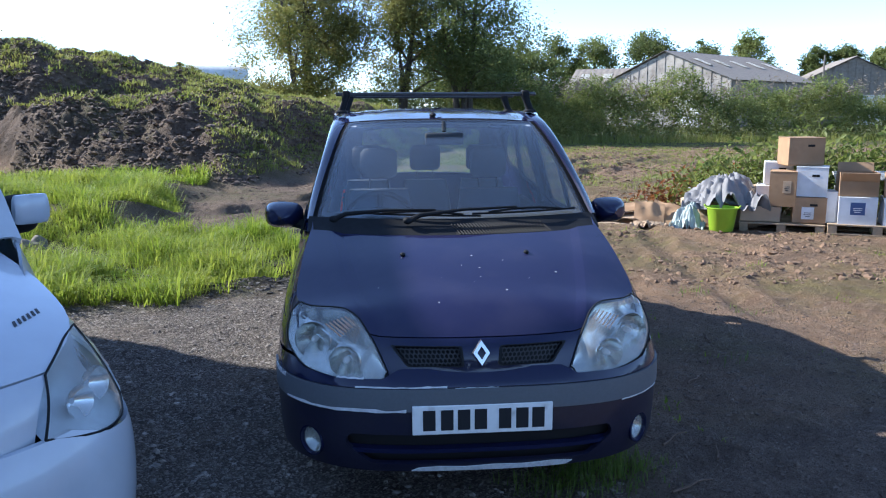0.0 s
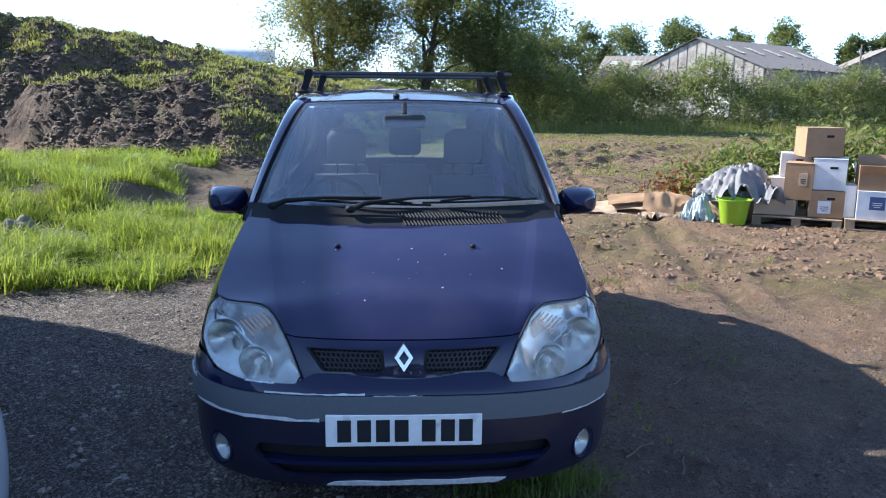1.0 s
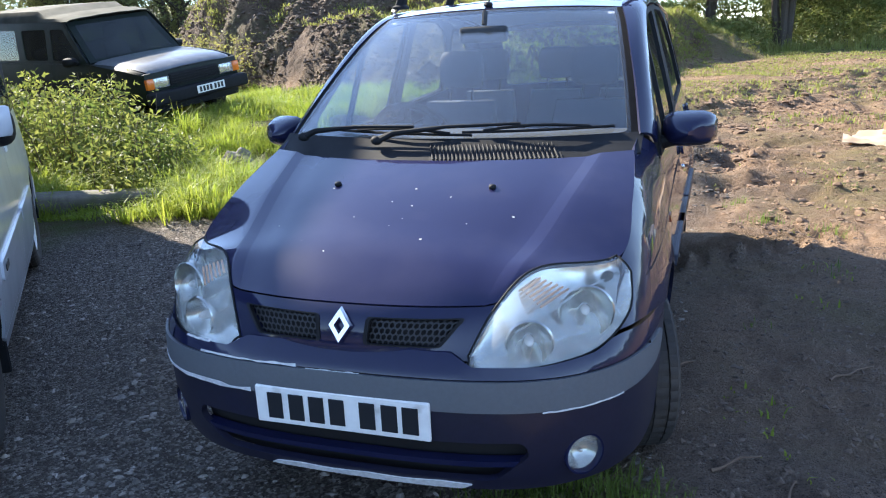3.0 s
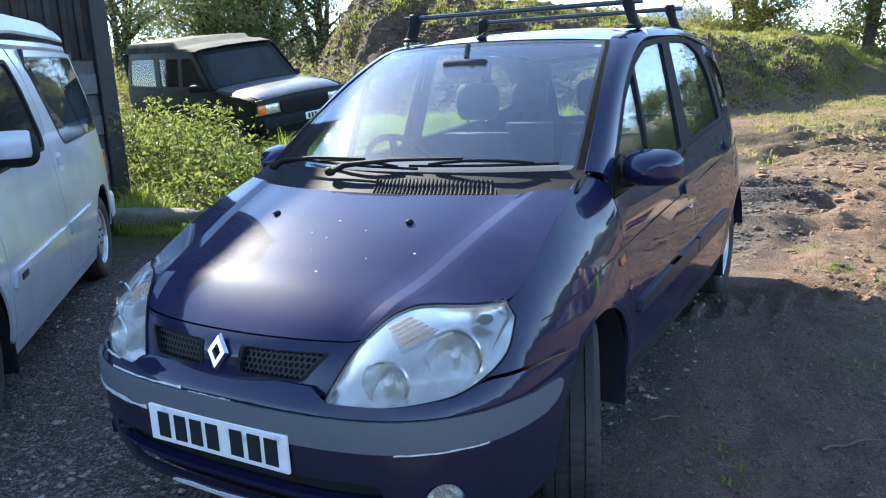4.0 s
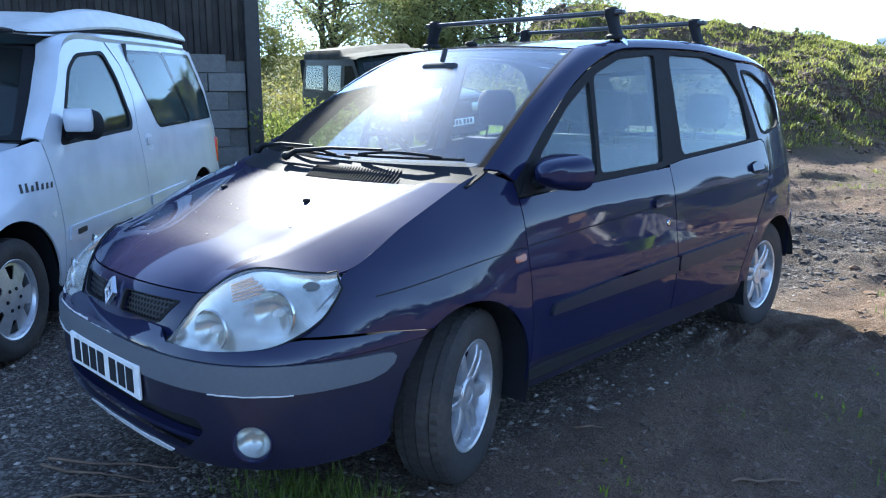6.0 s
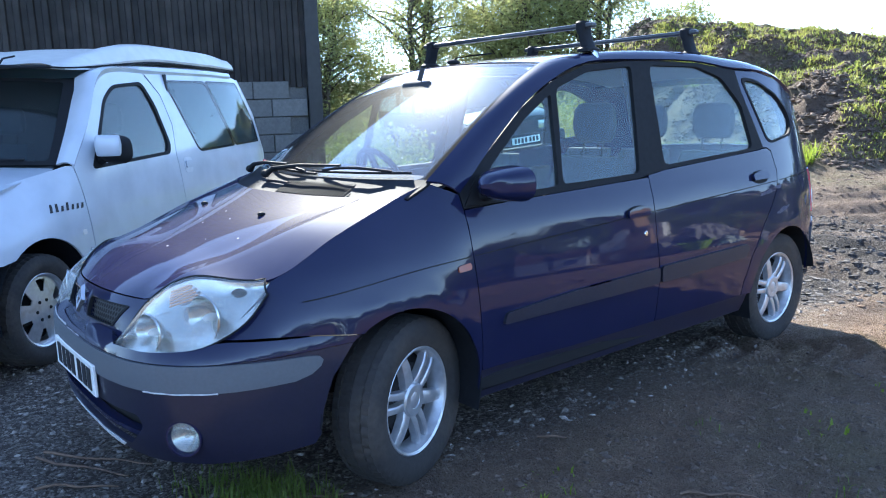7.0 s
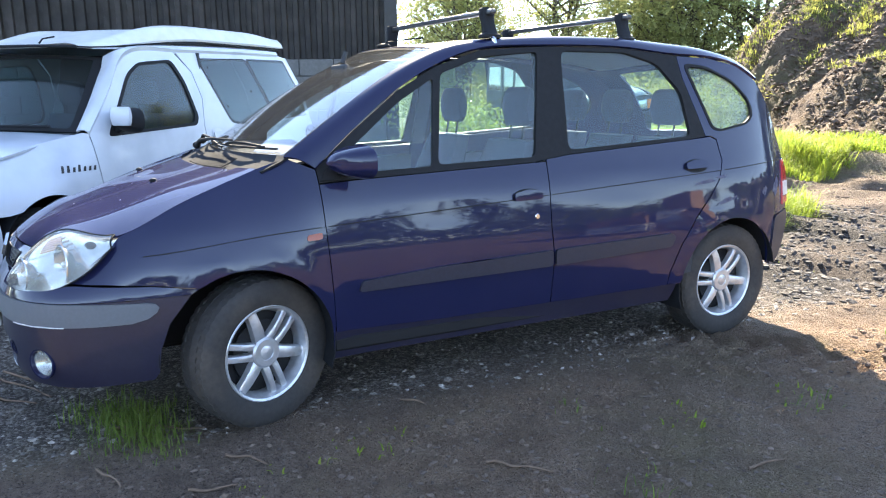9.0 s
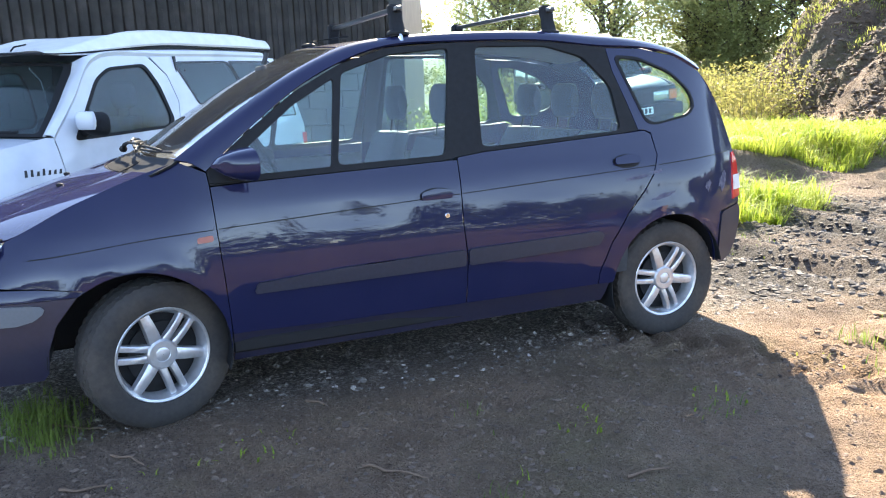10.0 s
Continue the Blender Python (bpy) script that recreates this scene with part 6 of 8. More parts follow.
# ---- dark green off-roader in the long grass ----
rover_w = table([0, 0.1, 0.5, 2.0, 4.3, 4.5], [0.84, 0.88, 0.895, 0.90, 0.895, 0.87])
rover_t = table([0.4, 0.7, 1.12, 1.75, 1.95], [0.03, 0.0, 0.03, 0.13, 0.18])


def rover_side(s):
    return lambda y, z: (s * (rover_w(y) - rover_t(z)), y, z)


ROVER_GLASS = glass_mat("dusty_side_glass", (0.36, 0.44, 0.42), 0.06, 0.03, gloss=0.3)
rover = empty("off_roader", pose(-6.373, 7.495, 0.196, 1.3, -6.4, 73.8), "dark green off-road estate car with dusty pale roof in long grass", "car")
R_AF, R_AR = (0.78, 0.36, 0.43), (3.32, 0.36, 0.43)
rside = [(0.03, 0.55)] + [(0.36, 0.55)] + arc(*R_AF, 150, 15, 14) + [(1.20, 0.45), (2.90, 0.45)] + arc(*R_AR, 165, 15, 14) + [(3.76, 0.52), (4.45, 0.55), (4.47, 1.10), (4.42, 1.12), (1.25, 1.12), (1.12, 1.10), (0.10, 0.98), (0.03, 0.90)]
rtop = [(1.30, 1.125), (4.43, 1.125), (4.34, 1.74), (1.92, 1.74), (1.80, 1.70)]
rw = [rounded([(1.46, 1.17), (2.22, 1.17), (2.22, 1.63), (1.88, 1.63)], 0.04), rounded([(2.36, 1.17), (3.02, 1.17), (3.06, 1.63), (2.36, 1.63)], 0.04), rounded([(3.22, 1.17), (4.28, 1.17), (4.22, 1.63), (3.26, 1.63)], 0.04)]
for s in (1, -1):
    f, fl = rover_side(s), s < 0
    part("body_side", sheet(rside, f, step=0.1, flip=fl), GREEN_DARK, rover)
    part("upper_side", sheet(rtop, f, rw, 0.1, flip=fl), GREEN_DARK, rover)
    for w in rw:
        part("side_window", sheet(lap(w, 0.03), f, step=0.2, thick=0.004, off=-0.008, flip=fl), ROVER_GLASS, rover).visible_shadow = False
    part("side_rub_strip", sheet([(1.26, 0.76), (2.88, 0.76), (2.88, 0.83), (1.26, 0.83)], f, step=0.12, thick=0.014, off=0.014, flip=fl), BLACK_PLASTIC, rover)
    for yy in (1.27, 2.30, 3.12):
        part("door_gap", sheet([(yy, 0.50), (yy + 0.012, 0.50), (yy + 0.012, 1.11), (yy, 1.11)], f, step=0.2, thick=0.002, off=0.002, flip=fl), DARK_GAP, rover)
    for cy, cz, r in (R_AF, R_AR):
        tyre_and_rim("wheel", rover, pose(s * 0.76, cy, 0.36, 0, 0, 0 if s > 0 else 180), style="double", rim_r=0.21, tyre_r=0.36, wide=0.12)
        rows = [[(s * x, cy + r * math.cos(radians(a)), cz + r * math.sin(radians(a))) for a in range(10, 171, 10)] for x in (0.89, 0.5)]
        part("wheel_arch_liner", loft(rows, 0.005), BLACK_PLASTIC, rover)
    part("headlamp", box(bmesh.new(), (s * 0.60, -0.005, 0.83), (0.26, 0.04, 0.15), 0.015, 2), LENS, rover)
    part("lamp_reflector", box(bmesh.new(), (s * 0.60, 0.018, 0.83), (0.24, 0.03, 0.14), 0.01, 2), REFLECTOR, rover)
    part("indicator", box(bmesh.new(), (s * 0.795, 0.01, 0.83), (0.12, 0.06, 0.15), 0.012, 2), AMBER, rover, "amber corner indicator")
    door_mirror(rover, pose(s * 0.88, 1.52, 1.17), s, BLACK_PLASTIC, MIRROR)
rows = []
for y, z, w in ((0.03, 0.97, 0.74), (0.10, 1.02, 0.77), (0.4, 1.075, 0.80), (0.8, 1.115, 0.81), (1.22, 1.14, 0.82)):
    rows.append([(w * x, y, z + 0.025 * (1 - x * x) - 0.02 * (abs(x) > 0.99)) for x in (-1, -0.9, -0.6, -0.55, -0.2, 0.2, 0.55, 0.6, 0.9, 1)])
part("bonnet", loft(rows, 0.02), GLINT_GREY, rover, "dark bonnet with the sun's sheen put in as grey")
for s in (1, -1):
    part("bonnet_edge", loft([[rover_side(s)(y, z - 0.03), (s * 0.835, y, z + 0.0), (s * 0.80, y, z + 0.005)] for y, z in ((0.03, 0.93), (0.10, 0.99), (0.4, 1.05), (0.8, 1.09), (1.25, 1.115))], 0.012), GREEN_DARK, rover)
part("front_panel", box(bmesh.new(), (0, 0.05, 0.83), (1.70, 0.06, 0.30), 0.02, 2), GREEN_DARK, rover)
gr = part("grille", box(bmesh.new(), (0, 0.012, 0.84), (0.88, 0.03, 0.17), 0.01, 2), BLACK_PLASTIC, rover)
for k in range(4):
    part("grille_slat", box(bmesh.new(), (0, -0.008, 0.785 + 0.036 * k), (0.86, 0.02, 0.012), 0.003, 1), BLACK_PLASTIC, gr)
part("front_bumper", box(bmesh.new(), (0, -0.06, 0.62), (1.78, 0.20, 0.19), 0.04, 3), BLACK_PLASTIC, rover)
part("valance", box(bmesh.new(), (0, 0.06, 0.47), (1.6, 0.1, 0.14), 0.03, 2), BLACK_PLASTIC, rover)
rp = part("number_plate", box(bmesh.new(), (0.13, -0.166, 0.635), (0.52, 0.012, 0.111), 0.003, 1), PLATE_WHITE, rover, "white number plate with dark bars")
for k in range(7):
    part("plate_bar", box(bmesh.new(), (-0.07 + 0.064 * k + 0.02 * (k > 3), -0.1735, 0.635), (0.042, 0.003, 0.075), 0.001, 1), PLATE_BLACK, rp)


def rover_screen(u, v):
    x = u * (0.80 - 0.10 * v) / 0.7
    return (x, 1.25 + 0.55 * v + 0.04 * (x / 0.8) ** 2, 1.13 + 0.58 * v)


part("windscreen", sheet([(-0.64, 0.06), (0.64, 0.06), (0.64, 0.94), (-0.64, 0.94)], rover_screen, step=0.2, thick=0.005), ROVER_GLASS, rover).visible_shadow = False
part("windscreen_frame", sheet([(-0.72, 0.0), (0.72, 0.0), (0.72, 1.02), (-0.72, 1.02)], rover_screen, [rounded([(-0.62, 0.08), (0.62, 0.08), (0.62, 0.92), (-0.62, 0.92)], 0.03)], 0.15, 0.03), GREEN_DARK, rover)
rows = []
for k in range(17):
    y = 1.76 + 2.6 * k / 16
    step = 0.10 * ease(2.35, 2.60, y)
    z = 1.755 + 0.05 * ease(1.76, 2.1, y) + step
    row = [(-0.765, y, 1.735), (-0.745, y, z - 0.02 - step * 0.5), (-0.70, y, z)]
    row += [(-0.70 + 1.4 * j / 8, y, z + 0.02 * math.sin(math.pi * j / 8) + 0.006 * (j % 2)) for j in range(1, 8)]
    row += [(0.70, y, z), (0.745, y, z - 0.02 - step * 0.5), (0.765, y, 1.735)]
    rows.append(row)
bm = loft(rows, 0.01)
part("roof", bm, DUSTY_ROOF, rover, "pale dusty stepped roof")
part("tailgate", box(bmesh.new(), (0, 4.42, 1.15), (1.66, 0.05, 1.2), 0.03, 2), GREEN_DARK, rover)
part("floor_pan", box(bmesh.new(), (0, 2.3, 0.50), (1.6, 4.0, 0.08), 0.01, 1), DARK_GAP, rover)
part("engine_bay", box(bmesh.new(), (0, 0.65, 0.72), (0.95, 1.0, 0.5), 0.02, 1), DARK_GAP, rover)
part("dashboard", box(bmesh.new(), (0, 1.45, 1.02), (1.5, 0.4, 0.22), 0.05, 2), TRIM_IN, rover)
for x in (-0.4, 0.4):
    seat(rover, x, 2.05, 0.60, 0.55, 0.5)
part("rear_bench", box(bmesh.new(), (0, 3.15, 1.0), (1.35, 0.14, 0.6), 0.05, 2), SEAT, rover)

# ---- shed: block plinth under dark corrugated sheeting ----
SHEET_IRON = mat("brown_corrugated_sheet", (0.045, 0.039, 0.036), 0.6, 0.1, grain=0.25, scale=6, tint=(0.072, 0.061, 0.055), tint_scale=1.5)
BLOCK = mat("concrete_block", (0.125, 0.122, 0.118), 0.9, grain=0.18, scale=30, bump=0.3, bump_scale=120, each=0.12)
MORTAR = mat("mortar", (0.105, 0.102, 0.098), 0.95, grain=0.2, scale=50, bump=0.2)
STEEL = mat("dark_steel_post", (0.035, 0.034, 0.034), 0.6, 0.3, grain=0.2, scale=10)
SHED_H = 5.5
shed = empty("shed", pose(-5.93, 3.55, 0, 0, 0, -23), "dark brown corrugated shed with concrete block base", "shed")
bm = bmesh.new()
zs = (1.70, 2.2, 2.7, 3.2, SHED_H)
n = 12 * 80
prof = []
for k in range(n + 1):
    yy = -0.16 - 12.0 * k / n
    p = (k * 12.0 / n / 0.150) % 1.0
    d = 0.0 if p < 0.42 else (p - 0.42) / 0.08 if p < 0.5 else 1.0 if p < 0.92 else (1.0 - p) / 0.08
    prof.append((0.035 * d, yy))
g = [[bm.verts.new((x, y, z)) for x, y in prof] for z in (1.70, SHED_H)]
for k in range(n):
    bm.faces.new((g[0][k + 1], g[0][k], g[1][k], g[1][k + 1]))
bmesh.ops.solidify(bm, geom=bm.faces[:], thickness=0.003)
part("corrugated_sheet", bm, SHEET_IRON, shed, smooth=20)
part("end_sheet", box(bmesh.new(), (-4.0, -0.02, SHED_H / 2), (8.0, 0.05, SHED_H), 0, 1), SHEET_IRON, shed)
part("roof_sheet", box(bmesh.new(), (-4.0, -6.1, SHED_H + 0.03), (8.1, 12.3, 0.06), 0.01, 1), SHEET_IRON, shed)
part("corner_post", box(bmesh.new(), (0.02, -0.08, SHED_H / 2), (0.16, 0.17, SHED_H), 0.006, 1), STEEL, shed)
part("mortar_core", box(bmesh.new(), (-0.07, -6.2, 0.85), (0.12, 12.05, 1.70), 0, 1), MORTAR, shed)
part("back_wall", box(bmesh.new(), (-8.0, -6.1, SHED_H / 2), (0.05, 12.2, SHED_H), 0, 1), SHEET_IRON, shed)
part("far_wall", box(bmesh.new(), (-4.0, -12.2, SHED_H / 2), (8.0, 0.05, SHED_H), 0, 1), SHEET_IRON, shed)
bm = box(bmesh.new(), (0, 0, 0), (0.10, 0.440, 0.212), 0.006, 1)
blk_mesh = None
for row in range(8):
    for k in range(27):
        yy = -0.40 - 0.450 * k - (0.225 if row % 2 else 0)
        if blk_mesh is None:
            b = part("block", bm, BLOCK, shed, m=pose(0.0, yy, 0.11 + 0.222 * row))
            blk_mesh = b.data
        else:
            b = new("block", blk_mesh)
            b.parent = shed
            b.matrix_basis = pose(random.uniform(-0.004, 0.004), yy, 0.11 + 0.222 * row)

# ---- plants ----
LEAF_TREE = leaf_mat("autumn_tree_leaf", (0.155, 0.185, 0.048), (0.30, 0.255, 0.080), 0.5)
LEAF_DARK = leaf_mat("dark_tree_leaf", (0.095, 0.135, 0.040), (0.185, 0.200, 0.066), 0.5)
LEAF_HEDGE = leaf_mat("bramble_leaf", (0.13, 0.18, 0.050), (0.30, 0.31, 0.105), 0.7)
LEAF_BELT = leaf_mat("willow_leaf", (0.20, 0.24, 0.085), (0.40, 0.39, 0.16), 0.5)
LEAF_GOLD = leaf_mat("golden_weed_leaf", (0.17, 0.185, 0.05), (0.32, 0.28, 0.10), 1.2)
LEAF_WEED = leaf_mat("nettle_leaf", (0.10, 0.15, 0.03), (0.23, 0.24, 0.065), 1.5)
GRASS = leaf_mat("grass_blade", (0.17, 0.27, 0.024), (0.36, 0.39, 0.065), 0.8)
GRASS_DULL = leaf_mat("olive_grass_blade", (0.17, 0.22, 0.042), (0.33, 0.31, 0.10), 0.8)
# grass darkened for the tufts by the car: their shade is in the colour
GRASS_SHADED = leaf_mat("shaded_grass_blade", (0.095, 0.165, 0.030), (0.22, 0.27, 0.065), 1.5)
LEAF_RED = leaf_mat("withered_red_leaf", (0.26, 0.075, 0.025), (0.16, 0.10, 0.035), 3.0)
PLUME = leaf_mat("grey_reed_plume", (0.20, 0.165, 0.13), (0.28, 0.24, 0.19), 1.0)
BARK = mat("bark", (0.085, 0.070, 0.055), 0.9, grain=0.3, scale=25, bump=0.4, bump_scale=40)
TWIG = mat("dead_twig", (0.11, 0.075, 0.048), 0.9, grain=0.25, scale=20)
rng = np.random.default_rng(7)


def leaves(name, pts, size, material, parent=None, slim=0.5, up=0.35):
    """Many small four-cornered leaves, one island each."""
    n = len(pts)
    pts = np.asarray(pts, float)
    nrm = rng.normal(size=(n, 3))
    nrm[:, 2] = np.abs(nrm[:, 2]) + up
    nrm /= np.linalg.norm(nrm, axis=1)[:, None]
    t = np.cross(nrm, rng.normal(size=(n, 3)))
    t /= np.linalg.norm(t, axis=1)[:, None]
    b = np.cross(nrm, t)
    L = (size * rng.uniform(0.6, 1.25, n))[:, None]
    v = np.stack([pts - t * L * 0.5, pts + b * L * slim * 0.5 + nrm * L * 0.08, pts + t * L * 0.5, pts - b * L * slim * 0.5 + nrm * L * 0.08], 1).reshape(-1, 3)
    me = bpy.data.meshes.new(name)
    me.from_pydata(v.tolist(), [], np.arange(n * 4).reshape(-1, 4).tolist())
    me.materials.append(material)
    ob = new(name, me)
    ob.parent = parent
    return ob


def tree(x, y, h, r, n, size, material, low=0.22, seed=0, trunks=1, label="", clumps=70):
    rg = np.random.default_rng(seed + 11)
    z0 = ground_z(x, y) - 0.1
    t = empty("tree", pose(x, y, z0), label, "tree", "trees round the yard")
    bm = bmesh.new()
    tips = []
    for k in range(trunks):
        a = rg.uniform(0, 6.28)
        lean = Vector((math.cos(a), math.sin(a), 0)) * (0.12 * h if trunks > 1 else 0.03 * h)
        base = Vector((math.cos(a), math.sin(a), 0)) * (0.25 * (trunks > 1))
        pts = [base, base + lean * 0.3 + Vector((0, 0, h * 0.3)), base + lean * 0.7 + Vector((0.02 * h * rg.normal(), 0.02 * h * rg.normal(), h * 0.6)), base + lean + Vector((0, 0, h * 0.88))]
        w = h * (0.016 if trunks > 1 else 0.022)
        tube(bm, pts, [w * 1.3, w, w * 0.65, w * 0.2], 7)
        for j in range(9):
            u = rg.uniform(0.25, 0.85)
            s = Vector(cr([tuple(p) for p in pts], u))
            az = rg.uniform(0, 6.28)
            ln = r * rg.uniform(0.5, 0.95) * (1.15 - 0.5 * u)
            e = s + Vector((math.cos(az) * ln, math.sin(az) * ln, ln * rg.uniform(0.25, 0.8)))
            m = s + (e - s) * 0.5 + Vector((0, 0, 0.08 * ln))
            tube(bm, [s, m, e], [w * 0.5, w * 0.3, w * 0.08], 5)
            tips += [e, m]
    part("trunk", bm, BARK, t)
    cl = []
    while len(cl) < clumps:
        p = rg.normal(size=3)
        p = p / np.linalg.norm(p) * rg.uniform(0.35, 1.0) ** 0.5
        zz = h * (low + (1 - low) * (0.5 + 0.5 * p[2]))
        k = 1.0 - 0.35 * max(0, p[2])
        c = np.array((p[0] * r * k, p[1] * r * k, zz))
        if noise.noise(Vector(c) * (1.6 / r) + Vector((seed, 0, 0))) > -0.18:
            cl.append(c)
    cl += [np.array(p) for p in tips]
    cl = np.array(cl)
    which = rg.integers(0, len(cl), n)
    spread = r * 0.15 * rg.uniform(0.5, 1.3, len(cl))
    pts = cl[which] + rg.normal(size=(n, 3)) * spread[which][:, None] * np.array((1, 1, 0.75))
    leaves("crown", pts, size, material, t)
    return t


tree(-4.0, 37.0, 9.2, 3.1, 46000, 0.15, LEAF_TREE, 0.10, 1, 4, "bushy tree with yellowing olive leaves behind the soil heap", 90)
tree(0.6, 37.5, 10.5, 3.2, 34000, 0.145, LEAF_TREE, 0.22, 2, 2, "open tree with yellow-green leaves at the field edge", 55)
tree(4.2, 37.0, 10.0, 3.8, 42000, 0.155, LEAF_DARK, 0.22, 3, 3, "dark green tree at the field edge", 70)
tree(8.0, 44.0, 6.0, 3.2, 16000, 0.22, LEAF_DARK, 0.1, 4, 2, "low dark green tree behind the hedge", 50)
for k, (x, y, h, r) in enumerate(((-22.5, 29.0, 9.5, 3.2), (-25.5, 28.0, 10.0, 3.4), (-27.0, 26.5, 9.0, 3.4), (-29.5, 22.5, 10.0, 3.6), (-32.0, 18.5, 9.0, 3.2), (-29.5, 29.5, 11.0, 4.0), (-36.0, 20.0, 10.0, 3.8))):
    tree(x, y, h, r, 20000, 0.165, LEAF_BELT, 0.06, 20 + k, 5, "tall willow with pale olive leaves in the boundary belt", 80)
tree(-27.5, 11.0, 4.2, 2.0, 9000, 0.13, LEAF_TREE, 0.1, 40, 2, "low leafy tree beyond the shed", 30)
for k, (x, y, h, r) in enumerate(((10, 98, 10, 5), (16, 104, 10, 6), (23.3, 98.8, 11.0, 3.6), (27.9, 97.6, 11.2, 3.6), (34.7, 95.5, 11.9, 3.9), (40.7, 93.1, 10.4, 3.2), (46.0, 90.7, 11.3, 2.8), (52.5, 87.2, 9.2, 2.4), (55.6, 86.6, 9.4, 2.4), (58.9, 83.8, 8.9, 2.8), (80, 108, 9.5, 5), (96, 104, 9, 5))):
    tree(x, y, h, r, 14000, 0.34, LEAF_DARK if k % 3 else LEAF_HEDGE, 0.10, 60 + k, 1, "distant field tree with a rounded crown", 120)


def hedge(name, a, b, thick, h, n, size, material, label, seed):
    rg = np.random.default_rng(seed)
    a, b = np.array(a, float), np.array(b, float)
    d = (b - a) / np.linalg.norm(b - a)
    q = np.array((-d[1], d[0]))
    out = []
    n //= 6
    while len(out) < n:
        u, w, z = rg.uniform(0, 1), rg.uniform(-1, 1), rg.uniform(0, 1.25) ** 0.8
        p = a + (b - a) * u + q * w * thick
        top = 0.72 + 0.5 * noise.noise(Vector((p[0] * 0.35, p[1] * 0.35, seed))) + 0.22 * noise.noise(Vector((p[0] * 1.3, p[1] * 1.3, seed)))
        face = 0.75 + 0.4 * noise.noise(Vector((p[0] * 0.8, z * 2.5, seed + 3)))
        if z < top and abs(w) < face * (1 - 0.45 * (z / max(top, 0.1)) ** 2) and (z > top * 0.55 or abs(w) > face * 0.4) and noise.noise(Vector((p[0] * 1.9, p[1] * 1.9, z * h * 1.9))) > -0.28:
            out.append((p[0], p[1], z * h))
    base = [ground_z(a[0] + (b[0] - a[0]) * k / 20, a[1] + (b[1] - a[1]) * k / 20) for k in range(21)]
    out = np.array(out)
    out[:, 2] += np.interp((out[:, :2] - a) @ d / np.linalg.norm(b - a), np.linspace(0, 1, 21), base)
    out = np.repeat(out, 6, 0) + rg.normal(size=(len(out) * 6, 3)) * size * np.array((1.0, 1.0, 0.7))
    ob = leaves(name, out, size, material)
    return tagged(ob, label, "hedge", kind="stuff")


hedge("bramble_hedge", (3.5, 38.5), (46, 34.5), 2.6, 3.6, 130000, 0.15, LEAF_HEDGE, "overgrown bramble hedge along the field edge", 3)
hedge("boundary_hedge", (-37, 17), (-12.0, 38.0), 2.4, 4.4, 72000, 0.16, LEAF_BELT, "olive green boundary hedge under the trees", 5)
hedge("field_hedge", (-10, 41), (14, 45), 2.4, 4.2, 40000, 0.20, LEAF_DARK, "dark field hedge behind the trees", 12)
# out of view: treeline mirrored in the windows; the south one only darkens reflections
hedge("yard_edge_hedge", (27, -34), (34, 26), 2.4, 4.6, 30000, 0.42, LEAF_DARK, "tall green hedge closing the yard to the east", 21)
hedge("south_edge_hedge", (-34, -30), (27, -36), 2.4, 4.2, 30000, 0.42, LEAF_DARK, "unseen green hedge added on the south to darken reflections", 22)
hedge("heap_scrub", (-2.0, 32.5), (3.0, 36.0), 1.6, 1.5, 8000, 0.14, LEAF_HEDGE, "green scrub behind the soil heap", 8)
rg = np.random.default_rng(4)
pl = []
for k in range(420):
    x = rg.uniform(5, 45)
    y = 38.5 - (x - 3.5) * 0.094 + rg.uniform(-2, 1.5)
    z = 2.0 + 0.9 * rg.random()
    pl += [(x + rg.normal() * 0.07 + 0.05 * j, y, ground_z(x, y) + z + 0.13 * j) for j in range(5)]
tagged(leaves("reed_plumes", pl, 0.26, PLUME, slim=0.35), "pale grey reed plumes standing above the hedge", "reeds", kind="stuff")


def blades(name, spots, h_lo, h_hi, width, material, label, bend=0.5, seed=1, per=1, fan=0.03):
    """Grass: bent three-sided blades, a fan of them at each (x, y, z)."""
    rg = np.random.default_rng(seed)
    p = np.asarray(spots, float)
    off = np.zeros((len(p) * per, 3))
    if per > 1:
        p = np.repeat(p, per, 0)
        off[:, :2] = rg.normal(size=(len(p), 2)) * fan
        p = p + off
    n = len(p)
    tall = np.array([0.62 + 0.75 * max(-0.5, noise.noise(Vector((a * 1.3, b * 1.3, 3))) + 0.4 * noise.noise(Vector((a * 4, b * 4, 6)))) for a, b, _ in spots])
    tall = np.repeat(tall * rg.uniform(0.65, 1.3, len(tall)), per) if per > 1 else tall
    h = (rg.uniform(h_lo, h_hi, n) * tall * 1.25)[:, None]
    az = rg.uniform(0, 2 * np.pi, n)
    if per > 1:
        az = np.arctan2(off[:, 1], off[:, 0]) + rg.normal(size=n) * 0.5
    d = np.stack([np.cos(az), np.sin(az), np.zeros(n)], 1)
    q = np.stack([-np.sin(az), np.cos(az), np.zeros(n)], 1) * (width * rg.uniform(0.6, 1.3, n))[:, None]
    up = np.array((0, 0, 1.0))
    bd = (bend * rg.uniform(0.2, 1.0, n))[:, None]
    m = p + up * h * 0.6 + d * h * bd * 0.3
    tip = p + up * h * (1 - 0.3 * bd) + d * h * bd
    v = np.stack([p - q, p + q, m + q * 0.7, m - q * 0.7, tip], 1).reshape(-1, 3)
    i = np.arange(n)[:, None] * 5
    faces = [tuple(f) for f in (i + np.array((0, 1, 2, 3))).tolist()] + [tuple(f) for f in (i + np.array((3, 2, 4))).tolist()]
    me = bpy.data.meshes.new(name)
    me.from_pydata(v.tolist(), [], faces)
    me.materials.append(material)
    return tagged(new(name, me), label, "grass", kind="stuff")


